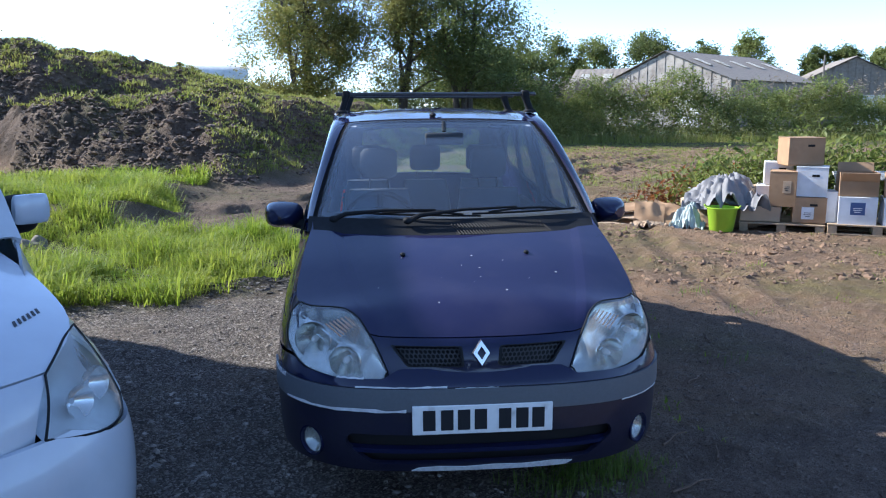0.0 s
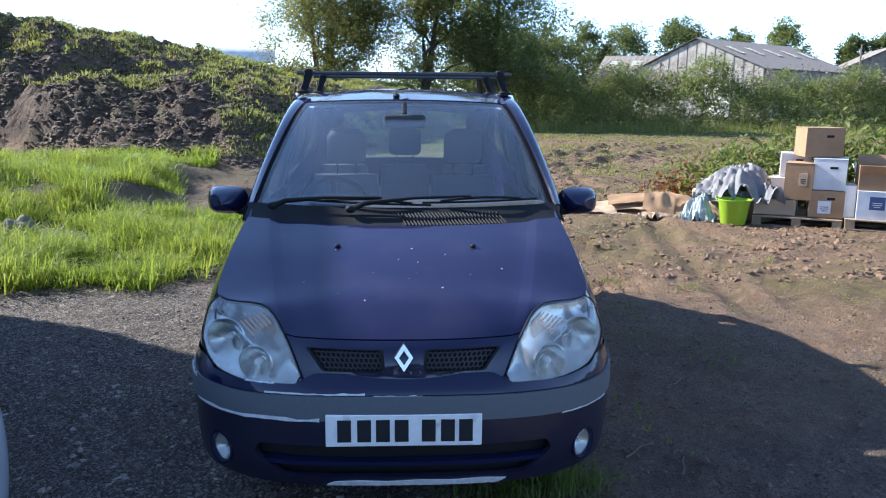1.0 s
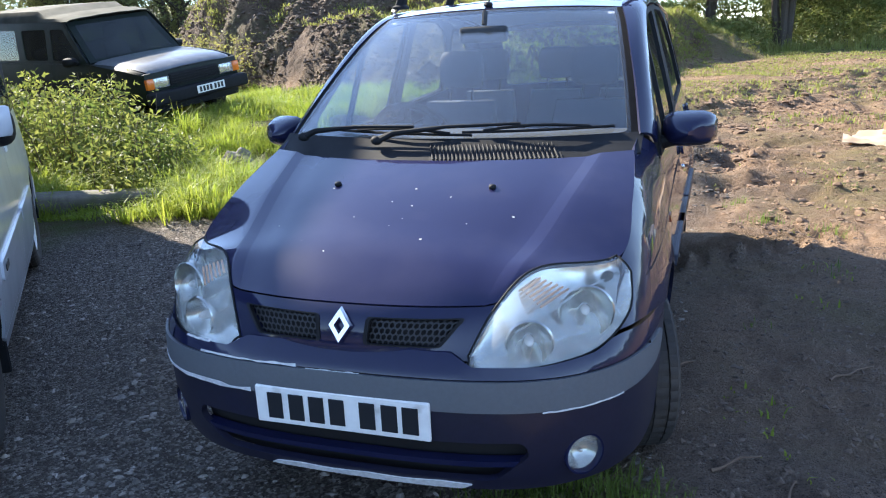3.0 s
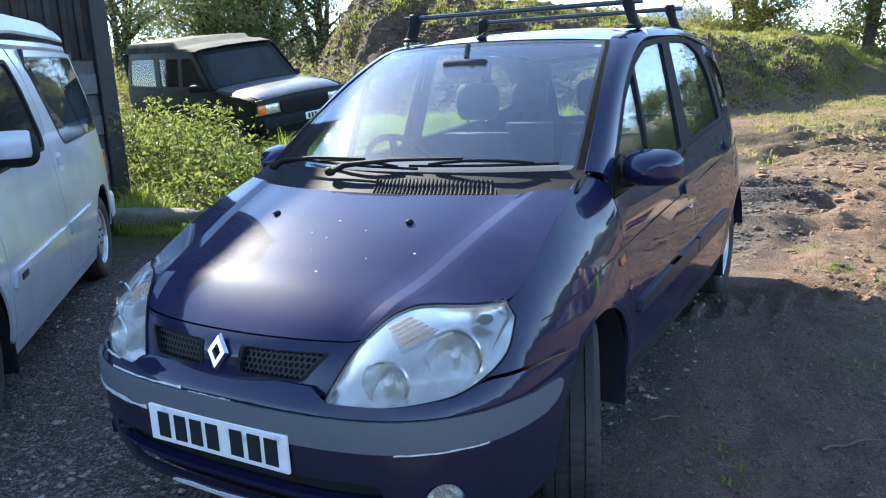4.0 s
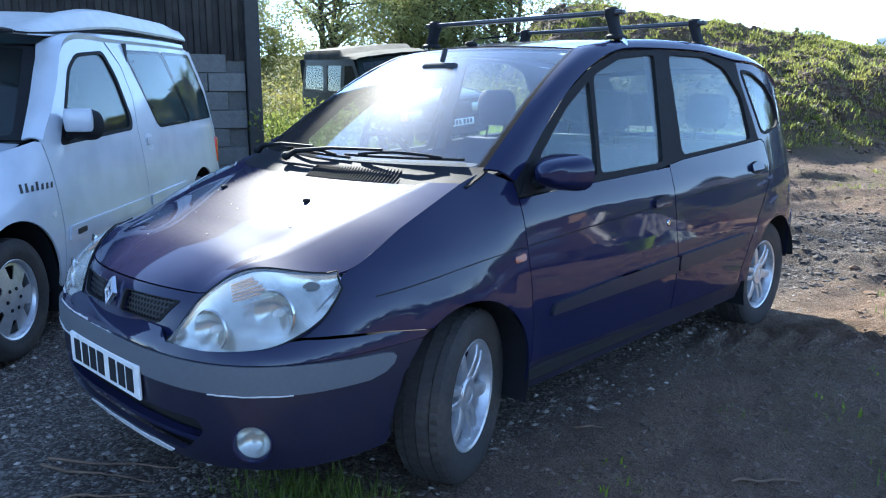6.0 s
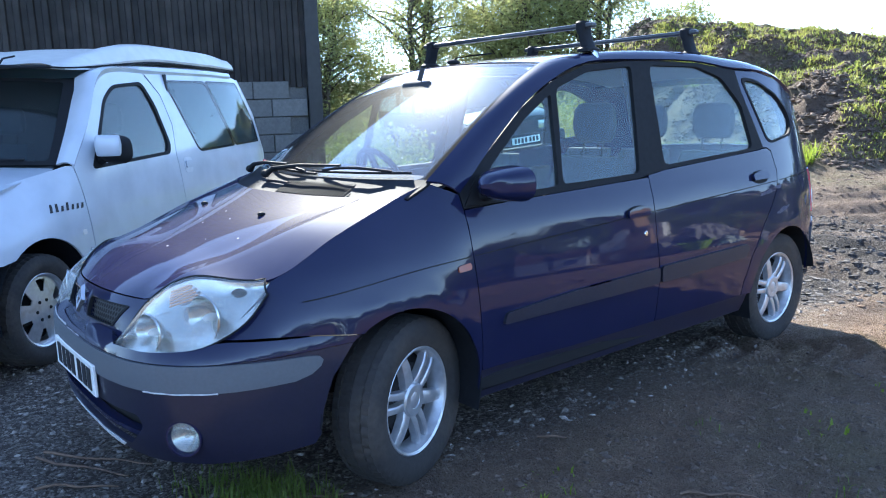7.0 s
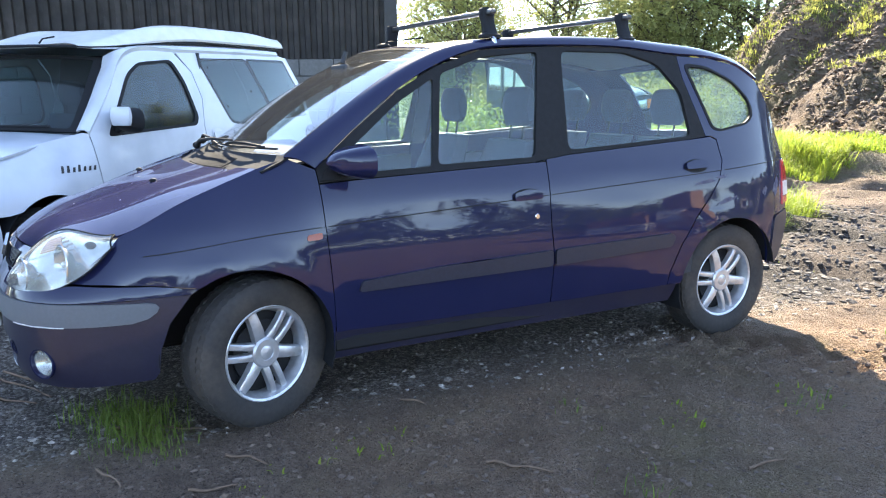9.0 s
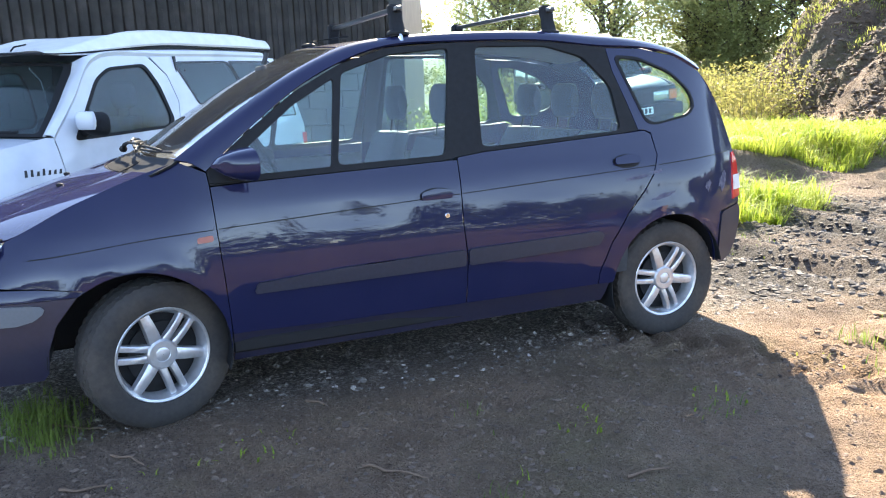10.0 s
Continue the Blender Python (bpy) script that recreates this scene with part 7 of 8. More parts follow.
def scatter(n, x0, x1, y0, y1, test, seed):
    rg = np.random.default_rng(seed)
    out = []
    tries = 0
    while len(out) < n and tries < n * 30:
        tries += 1
        x, y = rg.uniform(x0, x1), rg.uniform(y0, y1)
        if test(x, y, rg):
            out.append((x, y, ground_z(x, y) - 0.01))
    return out


def lawn(x, y, rg):
    c = noise.noise(Vector((x * 1.1, y * 1.1, 2))) + 0.5 * noise.noise(Vector((x * 3, y * 3, 8)))
    return grass_mask(x, y) > 0.45 and c > -0.42 + 0.5 * rg.random() and heap(x, y) < 0.5


blades("long_grass", scatter(11500, -9.5, -1.0, 2.4, 11.0, lawn, 1), 0.08, 0.36, 0.0050, GRASS, "long bright green grass beside the gravel", 1.5, 1, 11, 0.035)
blades("far_grass", scatter(9000, -17, -1.0, 9.5, 19.0, lawn, 2), 0.09, 0.28, 0.009, GRASS, "rough green grass in front of the soil heap", 1.5, 2, 8, 0.06)
def on_heap(x, y, rg):
    hh = heap(x, y)
    c = noise.noise(Vector((x * 0.45, y * 0.45, 19))) + 0.5 * noise.noise(Vector((x * 1.5, y * 1.5, 4)))
    right = (y - 11.5) * 0.32 - (x + 3.0) * 0.947 < (y - heap_front(x)) * 0.87
    return hh > 0.25 and (c > 0.40 or (x > -11.0 and 1.65 < hh < 2.2 and c > -0.3) or (x > -11.0 and hh > 2.5 and c > -0.5) or (x <= -11.0 and hh > 3.6 and c > 0.05) or (right and c > -0.35))
blades("heap_grass", scatter(26000, -17, 1.0, 10.5, 32, on_heap, 3), 0.05, 0.18, 0.012, GRASS_DULL, "grass and weeds growing over the soil heap", 1.6, 3, 5, 0.07)
def sparse(x, y, rg):
    return grass_mask(x, y) < 0.5 and rg.random() < 0.15 + 0.8 * (noise.noise(Vector((x * 1.6, y * 1.6, 31))) > 0.30)
tuft = []
rg = np.random.default_rng(9)
for cx, cy, n, sp in ((0.50, -0.50, 520, 0.085), (0.72, -0.44, 300, 0.07), (0.30, -0.56, 140, 0.07), (1.35, 3.35, 60, 0.05), (1.75, 3.05, 50, 0.05), (2.35, 2.75, 60, 0.06), (1.15, 3.9, 60, 0.05), (-1.05, 4.4, 200, 0.2), (2.0, 4.6, 90, 0.08), (1.2, 1.2, 16, 0.05), (1.9, 1.0, 14, 0.05), (1.7, 2.1, 20, 0.06), (2.6, 2.2, 30, 0.07)):
    for k in range(n):
        x, y = cx + rg.normal() * sp * 1.4, cy + rg.normal() * sp
        tuft.append((x, y, ground_z(x, y) - 0.01))
blades("yard_tufts", tuft, 0.04, 0.125, 0.0028, GRASS_SHADED, "small grass tufts growing by the parked car", 0.7, 5)
blades("field_tufts", scatter(13000, -1.5, 26, 8.5, 34, lambda x, y, rg: noise.noise(Vector((x * 0.25, y * 0.5, 3))) + 0.4 * noise.noise(Vector((x * 1.2, y * 1.2, 3))) > 0.05 - 0.022 * (y - 10) + 0.02 * max(0.0, x - 4), 6), 0.04, 0.13, 0.010, GRASS_DULL, "short patchy grass over the churned field", 1.4, 6, 4, 0.06)
blades("hedge_foot_grass", scatter(8000, 3, 44, 33, 36.5, lambda x, y, rg: True, 8), 0.25, 0.7, 0.014, GRASS_DULL, "tall grass along the foot of the hedge", 0.6, 8)
blades("yard_weeds", scatter(900, 1.0, 7.5, -1.2, 7.0, lambda x, y, rg: noise.noise(Vector((x * 2.2, y * 2.2, 77))) > 0.42, 12), 0.02, 0.07, 0.005, GRASS, "scattered seedlings on the bare earth", 1.0, 12)

# tall weeds between the shed corner and the off-roader
rg = np.random.default_rng(15)
pts, stems = [], bmesh.new()
for k in range(420):
    x, y = rg.uniform(-8.2, -4.2), rg.uniform(3.0, 6.4)
    if y < 3.75 - 0.42 * (x + 5.93) or y > 4.95 - 0.40 * (x + 5.7):
        continue
    h = rg.uniform(0.50, 1.15) * (1 - 0.45 * ease(-5.6, -4.3, x))
    z = ground_z(x, y)
    lean = Vector((rg.normal() * 0.12, rg.normal() * 0.12, 0))
    tube(stems, [(x, y, z), Vector((x, y, z + h * 0.5)) + lean * 0.4, Vector((x, y, z + h)) + lean], [0.006, 0.005, 0.002], 4)
    for j in range(70):
        u = rg.uniform(0.12, 1.0)
        rr = 0.16 * (1.1 - u * 0.6)
        pts.append((x + lean.x * u + rg.normal() * rr, y + lean.y * u + rg.normal() * rr, z + h * u))
gold, gold_stems = [], bmesh.new()
for k in range(520):
    x, y = rg.uniform(-18.5, -10.5), rg.uniform(11.5, 19.0)
    if heap(x, y) > 0.5 or y < 12.0 + 0.3 * (x + 10.5) or x > -9.0 - 0.45 * (y - 11.5):
        continue
    h = rg.uniform(0.6, 1.7)
    z = ground_z(x, y)
    lean = Vector((rg.normal() * 0.15, rg.normal() * 0.15, 0))
    tube(gold_stems, [(x, y, z), Vector((x, y, z + h)) + lean], [0.008, 0.003], 4)
    for j in range(60):
        u = rg.uniform(0.1, 1.0)
        gold.append((x + lean.x * u + rg.normal() * 0.22, y + lean.y * u + rg.normal() * 0.22, z + h * u))
gw = tagged(leaves("golden_weeds", gold, 0.12, LEAF_GOLD, slim=0.4), "tall yellowing weeds at the foot of the soil heap", "weeds", kind="stuff")
part("stems", gold_stems, TWIG, gw, smooth=0)
wd = tagged(leaves("tall_weeds", pts, 0.085, LEAF_WEED, slim=0.4), "tall leafy weeds growing beside the shed corner", "weeds", kind="stuff")
part("stems", stems, TWIG, wd, smooth=0)
# concrete kerb lying at the edge of the grass
bm = box(bmesh.new(), (0, 0, 0.09), (1.5, 0.24, 0.20), 0.05, 3)
for v in bm.verts:
    v.co += Vector((0, 0.02, 0.02)) * noise.noise(v.co * 5)
KERB = mat("mossy_concrete", (0.17, 0.155, 0.13), 0.95, grain=0.25, scale=20, bump=0.4, bump_scale=60, tint=(0.09, 0.095, 0.05), tint_scale=5)
kerb = part("concrete_kerb", bm, KERB, m=pose(-4.45, 2.72, 0.05, 0, 4, 38))
tagged(kerb, "rough concrete kerb length lying at the grass edge", "kerb")
bm = blob(bmesh.new(), (0, 0, 0.08), (0.20, 0.16, 0.17), 4, 0.5, seed=3)
tagged(part("concrete_lump", bm, KERB, m=pose(-4.0, 4.7, 0.05)), "broken concrete lump lying in the long grass", "rubble")

# ---- stones, clods and bits on the ground ----
ICO = []
_b = bmesh.new()
bmesh.ops.create_icosphere(_b, subdivisions=1, radius=1)
ico_v = np.array([v.co[:] for v in _b.verts])
ico_f = np.array([[v.index for v in f.verts] for f in _b.faces])
_b.free()


def lumps(name, spots, lo, hi, flat, material, label, category, seed, skew=2.5):
    rg = np.random.default_rng(seed)
    p = np.asarray(spots, float)
    n = len(p)
    r = lo + (hi - lo) * rg.random(n) ** skew
    sc = r[:, None] * np.stack([rg.uniform(0.7, 1.3, n), rg.uniform(0.7, 1.3, n), rg.uniform(0.5, 0.9, n) * flat], 1)
    a = rg.uniform(0, 6.28, n)
    jit = 1 + rg.normal(size=(n, len(ico_v), 1)) * 0.26
    v = ico_v[None] * jit * sc[:, None, :]
    x = v[..., 0] * np.cos(a)[:, None] - v[..., 1] * np.sin(a)[:, None]
    y = v[..., 0] * np.sin(a)[:, None] + v[..., 1] * np.cos(a)[:, None]
    v = np.stack([x, y, v[..., 2]], -1) + p[:, None, :] + np.array((0, 0, 0.3)) * r[:, None, None]
    f = (ico_f[None] + (np.arange(n) * len(ico_v))[:, None, None]).reshape(-1, 3)
    me = bpy.data.meshes.new(name)
    me.from_pydata(v.reshape(-1, 3).tolist(), [], f.tolist())
    me.materials.append(material)
    return tagged(new(name, me), label, category, kind="stuff")


def island_mat(name, a, b, rough=0.9, skew=1.0):
    m = mat(name, a, rough, grain=0.3, scale=60, bump=0.2, bump_scale=120)
    nt = m.node_tree
    g = nt.nodes.new("ShaderNodeNewGeometry")
    mx = nt.nodes.new("ShaderNodeMix")
    mx.data_type = 'RGBA'
    mx.inputs[6].default_value, mx.inputs[7].default_value = (*a, 1), (*b, 1)
    pw = nt.nodes.new("ShaderNodeMath")
    pw.operation = 'POWER'
    pw.inputs[1].default_value = skew
    nt.links.new(g.outputs["Random Per Island"], pw.inputs[0])
    nt.links.new(pw.outputs[0], mx.inputs[0])
    hs = [n for n in nt.nodes if n.type == 'HUE_SAT'][0]
    nt.links.new(mx.outputs[2], hs.inputs["Color"])
    return m


STONE = island_mat("gravel_stone", (0.070, 0.058, 0.048), (0.36, 0.315, 0.27), 0.85, 2.0)
CLOD = island_mat("earth_clod", (0.12, 0.075, 0.047), (0.235, 0.150, 0.094))
DARK_CLOD = island_mat("heap_clod", (0.062, 0.043, 0.033), (0.185, 0.130, 0.092))
MUD_CLOD = island_mat("dark_brown_clod", (0.075, 0.053, 0.040), (0.150, 0.106, 0.078))
PLANINGS = island_mat("road_planings", (0.028, 0.024, 0.022), (0.12, 0.105, 0.092))
lumps("gravel", scatter(46000, -3.2, 2.0, -2.2, 4.2, lambda x, y, rg: gravel_mask(x, y) * ease(1.5, 0.8, x - 0.6 * max(0.0, y - 3)) > 0.3 + 0.5 * rg.random(), 21), 0.005, 0.018, 0.9, STONE, "loose dark gravel stones", "gravel", 21)
lumps("clods", scatter(22000, 0.8, 10.0, -1.5, 11.5, lambda x, y, rg: (x > 4.0 or y > 3.2) and noise.noise(Vector((x * 0.9, y * 0.9, 51))) + 0.5 * rg.random() > 0.05, 22), 0.003, 0.028, 0.85, CLOD, "crumbled earth clods on the bare yard", "clods", 22, 3.5)
lumps("field_clods", scatter(16000, 0.7, 9.0, 3.0, 17.0, lambda x, y, rg: planings_mask(x, y) < 0.3 and noise.noise(Vector((x * 0.8, y * 0.8, 91))) + 0.4 * noise.noise(Vector((x * 3, y * 3, 17))) > -0.05, 29), 0.005, 0.042, 1.0, CLOD, "broken clods along the tyre tracks", "clods", 29, 4.5)
lumps("churned_earth", scatter(9000, 0.3, 20, 6.0, 30.0, lambda x, y, rg: noise.noise(Vector((x * 0.4, y * 0.7, 5))) > 0.1, 23), 0.012, 0.075, 0.6, CLOD, "churned lumps of earth across the field", "clods", 23)
lumps("damp_clods", scatter(22000, 0.85, 4.2, -2.4, 3.4, lambda x, y, rg: mud_mask(x, y) + 0.6 * noise.noise(Vector((x * 1.7, y * 1.7, 5))) > 0.3 * rg.random(), 26), 0.003, 0.017, 0.95, MUD_CLOD, "dark crumbs of soil beside the car", "clods", 26, 2.6)
lumps("rut_clods", scatter(12000, -2.6, 3.2, 2.8, 9.0, lambda x, y, rg: planings_mask(x, y) > 0.15 + 0.3 * rg.random(), 28), 0.004, 0.030, 0.8, PLANINGS, "dark churned clods behind the parked car", "clods", 28)
lumps("strip_clods", scatter(4500, -7.0, 0.3, 6.5, 14.5, lambda x, y, rg: mud_mask(x, y) > 0.25, 27), 0.005, 0.032, 0.75, MUD_CLOD, "churned clods in the bare strip below the heap", "clods", 27)
lumps("heap_clods", scatter(28000, -18.5, 0.0, 10.0, 26, lambda x, y, rg: heap(x, y) > 0.1 and noise.noise(Vector((x * 0.7, y * 0.7, 3))) > -0.25, 24), 0.010, 0.075, 0.9, DARK_CLOD, "dark tumbled clods on the soil heap", "clods", 24, 1.7)

STICK = mat("dry_stick", (0.150, 0.098, 0.066), 0.9, grain=0.25, scale=20)
TWIG_SPOTS = ((-0.26, -0.85, 0.50, 40), (-0.22, -0.92, 0.46, 34), (0.62, -0.40, 0.36, 62), (1.54, 0.74, 0.26, 45), (0.86, 0.62, 0.12, 40), (1.05, -0.15, 0.20, 35), (1.95, 1.55, 0.16, 80), (0.95, -0.62, 0.22, 20), (1.20, -0.30, 0.17, 70), (-0.05, -0.98, 0.30, 55))
for x, y, ln, a in TWIG_SPOTS:
    d = Vector((math.cos(radians(a)), math.sin(radians(a)), 0))
    q = Vector((-d.y, d.x, 0))
    line = []
    for k in range(9):
        p = Vector((x, y, 0)) + d * ln * (k / 8 - 0.5) + q * ln * 0.022 * math.sin(k * 1.1 + a)
        p.z = ground_z(p.x, p.y) + 0.009
        line.append(p)
    bm = tube(bmesh.new(), line, [0.0062 - 0.0004 * k for k in range(9)], 6)
    tagged(part("stick", bm, STICK), "dry brown stick lying on the ground", "stick", "sticks on the ground")

# ---- boxes, tub and rubbish on pallets at the edge of the yard ----
CARD = mat("brown_cardboard", (0.36, 0.225, 0.125), 0.85, grain=0.12, scale=12, bump=0.06, bump_scale=150, tint=(0.28, 0.17, 0.09), tint_scale=3, each=0.1)
CARD_PALE = mat("pale_cardboard", (0.45, 0.33, 0.22), 0.85, grain=0.12, scale=12, tint=(0.36, 0.26, 0.17), tint_scale=3, each=0.1)
WHITE_CARD = mat("white_card", (0.72, 0.72, 0.72), 0.7, grain=0.06, scale=10, tint=(0.6, 0.59, 0.57), tint_scale=3)
PALLET_WOOD = mat("pallet_wood", (0.30, 0.22, 0.14), 0.85, grain=0.25, scale=18, bump=0.2, each=0.2)
LIME = mat("lime_plastic", (0.30, 0.47, 0.03), 0.45, grain=0.06, scale=12)
TARP = mat("grey_tarpaulin", (0.205, 0.20, 0.205), 0.7, grain=0.15, scale=9, bump=0.2, bump_scale=14)
POLY = mat("crumpled_plastic", (0.36, 0.42, 0.40), 0.45, grain=0.12, scale=14, bump=0.5, bump_scale=16)
LABEL_BLUE = mat("blue_label", (0.05, 0.085, 0.20), 0.5)
YARD = pose(4.42, 6.34, 0, 0, 0, -28)


def carton(x, y, z, w, d, h, material, label, turn=0.0, hole=True, open_top=False, lab=None):
    m = YARD @ pose(x, y, z, 0, 0, turn)
    b = empty("box", m, label, "box", "boxes on the pallets")
    t = 0.008
    bm = bmesh.new()
    for c, s in (((0, -d / 2 + t / 2, h / 2), (w, t, h)), ((0, d / 2 - t / 2, h / 2), (w, t, h)), ((-w / 2 + t / 2, 0, h / 2), (t, d - 2 * t, h)), ((w / 2 - t / 2, 0, h / 2), (t, d - 2 * t, h)), ((0, 0, t / 2), (w - 2 * t, d - 2 * t, t))):
        box(bm, c, s, 0.0015, 1)
    for v in bm.verts:
        v.co.x *= 1 + 0.012 * noise.noise(v.co * 7 + Vector((x, y, z)))
    part("body", bm, material, b)
    if open_top:
        for k, (c, s, r) in enumerate((((0, -d / 2 - 0.05, h - 0.05), (w - 0.02, 0.006, 0.13), (35, 0, 0)), ((0, d / 2 + 0.03, h + 0.05), (w - 0.02, 0.006, 0.13), (-25, 0, 0)))):
            part("flap", box(bmesh.new(), (0, 0, 0), s, 0.0015, 1), material, b, m=pose(*c, *r))
    else:
        part("lid", box(bmesh.new(), (0, 0, h + 0.002), (w + 0.008, d + 0.008, 0.010), 0.003, 1), material, b)
    if hole:
        # near-black plate on the face paints in the hole's shaded inside
        part("hand_hole", box(bmesh.new(), (w * 0.12, -d / 2 - 0.001, h * 0.72), (0.09, 0.004, 0.030), 0.0015, 1), DARK_GAP, b)
    if lab:
        lx, lz, lw, lh, lm = lab
        lb = part("paper_label", box(bmesh.new(), (lx, -d / 2 - 0.002, lz), (lw, 0.003, lh), 0.001, 1), lm, b)
        for k in range(3):
            part("print_bar", box(bmesh.new(), (lx, -d / 2 - 0.0045, lz - lh * 0.12 + 0.024 * (k - 1)), (lw * (0.6 if k else 0.4), 0.002, 0.008), 0, 1), WHITE_CARD if lm == LABEL_BLUE else PLATE_BLACK, lb)
    return b


def pallet(x, y, w=1.05, d=0.9):
    m = YARD @ pose(x, y, ground_z(*(YARD @ Vector((x, y, 0)))[:2]))
    p = empty("pallet", m, "weathered wooden pallet standing on bare earth", "pallet", "pallets")
    board = box(bmesh.new(), (0, 0, 0), (w, 0.10, 0.020), 0.003, 1)
    me = None
    for k in range(7):
        for zz, cond in ((0.132, True), (0.012, k in (0, 3, 6))):
            if not cond:
                continue
            q = pose(0, -d / 2 + 0.05 + (d - 0.10) * k / 6, zz)
            if me is None:
                o = part("board", board, PALLET_WOOD, p, m=q)
                me = o.data
            else:
                o = new("board", me)
                o.parent = p
                o.matrix_basis = q
    for i in (-1, 0, 1):
        for j in (-1, 0, 1):
            part("block", box(bmesh.new(), (i * (w / 2 - 0.06), j * (d / 2 - 0.06), 0.072), (0.11, 0.11, 0.098), 0.004, 1), PALLET_WOOD, p)
    return p


Z0 = 0.145 + ground_z(5.0, 6.2)
pallet(0.58, 0.45)
pallet(1.70, 0.42, 1.15)
carton(0.30, 0.26, Z0, 0.50, 0.40, 0.19, CARD_PALE, "low flattened cardboard carton on a pallet", 4, hole=False)
carton(0.41, 0.62, Z0, 0.34, 0.40, 0.44, WHITE_CARD, "white archive box with a hand hole", 0)
carton(0.58, 0.25, Z0 + 0.205, 0.33, 0.36, 0.46, CARD, "tall brown cardboard box with printed bars", -4, hole=False, lab=(0.05, 0.26, 0.10, 0.16, CARD_PALE))
carton(0.90, 0.28, Z0, 0.40, 0.40, 0.33, CARD, "brown cardboard box with white label and hand hole", 2, lab=(-0.02, 0.13, 0.15, 0.16, WHITE_CARD))
carton(0.92, 0.30, Z0 + 0.345, 0.38, 0.38, 0.385, WHITE_CARD, "white archive box stacked on a brown box", -3)
carton(0.50, 0.66, Z0 + 0.46, 0.36, 0.36, 0.30, WHITE_CARD, "white archive box at the back of the stack", 3)
carton(0.76, 0.40, Z0 + 0.745, 0.46, 0.40, 0.36, CARD, "brown cardboard box on top of the stack", 20)
carton(1.16, 0.30, Z0 + 0.01, 0.14, 0.36, 0.40, WHITE_CARD, "narrow grey-white box beside a labelled box", 0, hole=False)
carton(1.46, 0.22, Z0, 0.44, 0.40, 0.36, WHITE_CARD, "white box with a square blue label on a pallet", 0, hole=False, lab=(0.0, 0.22, 0.17, 0.16, LABEL_BLUE))
carton(1.45, 0.26, Z0 + 0.375, 0.45, 0.40, 0.30, CARD, "open brown cardboard box with folded flaps", 3, hole=False, open_top=True)
carton(1.96, 0.24, Z0, 0.42, 0.40, 0.36, WHITE_CARD, "white archive box at the end of a pallet", 2)
carton(1.96, 0.26, Z0 + 0.375, 0.40, 0.40, 0.28, CARD, "brown cardboard box on a white box", -5)

# wire shelf lying on the back of the pallets
sh = empty("wire_shelf", YARD @ pose(1.75, 0.72, Z0 + 0.60, 12, 0, 4), "white wire shelf leaning behind the boxes", "shelf")
for k in range(9):
    part("wire", rod(bmesh.new(), (-0.55, 0.05 * k - 0.2, 0), (0.55, 0.05 * k - 0.2, 0), 0.006, n=6), WHITE_CARD, sh)
for x in (-0.55, 0, 0.55):
    part("wire", rod(bmesh.new(), (x, -0.21, -0.008), (x, 0.21, -0.008), 0.007, n=6), WHITE_CARD, sh)
for x, y in ((-0.5, 0.15), (0.5, 0.15)):
    part("support_leg", rod(bmesh.new(), (x, y, -0.01), (x, y + 0.1, -0.72), 0.008, n=6), WHITE_CARD, sh)

# lime tub
gz = ground_z(4.15, 6.35)
tub = empty("tub", YARD @ pose(-0.16, -0.12, gz - 0.005), "lime green plastic tub with a rope-hole rim", "tub")
bm = bmesh.new()
lathe(bm, [(0.001, 0.01), (0.145, 0.0), (0.153, 0.01), (0.195, 0.295), (0.207, 0.312), (0.207, 0.324), (0.196, 0.324), (0.186, 0.295), (0.146, 0.02), (0.001, 0.02)], 36, "Z")
part("tub_body", bm, LIME, tub)
for s in (1, -1):
    bm = tube(bmesh.new(), [(s * 0.202, -0.07, 0.312), (s * 0.222, -0.05, 0.335), (s * 0.228, 0, 0.345), (s * 0.222, 0.05, 0.335), (s * 0.202, 0.07, 0.312)], 0.010, 8)
    part("tub_handle", bm, LIME, tub)


def crumple(x, y, z, s, material, name, label, category, seed, amp=0.35, freq=2.2, turn=0.0):
    bm = bmesh.new()
    blob(bm, (0, 0, 0), s, 4, amp, seed=seed, freq=freq)
    for v in bm.verts:
        k = 0.30 * abs(noise.noise(v.co * 5 + Vector((seed, 0, 0)))) + 0.16 * abs(noise.noise(v.co * 12 + Vector((seed, 3, 0))))
        v.co *= 1.06 - k
        v.co.z = max(v.co.z, -s[2] * 0.55)
    ob = part(name, bm, material, m=YARD @ pose(x, y, z + s[2] * 0.5, 0, 0, turn), smooth=60)
    return tagged(ob, label, category)


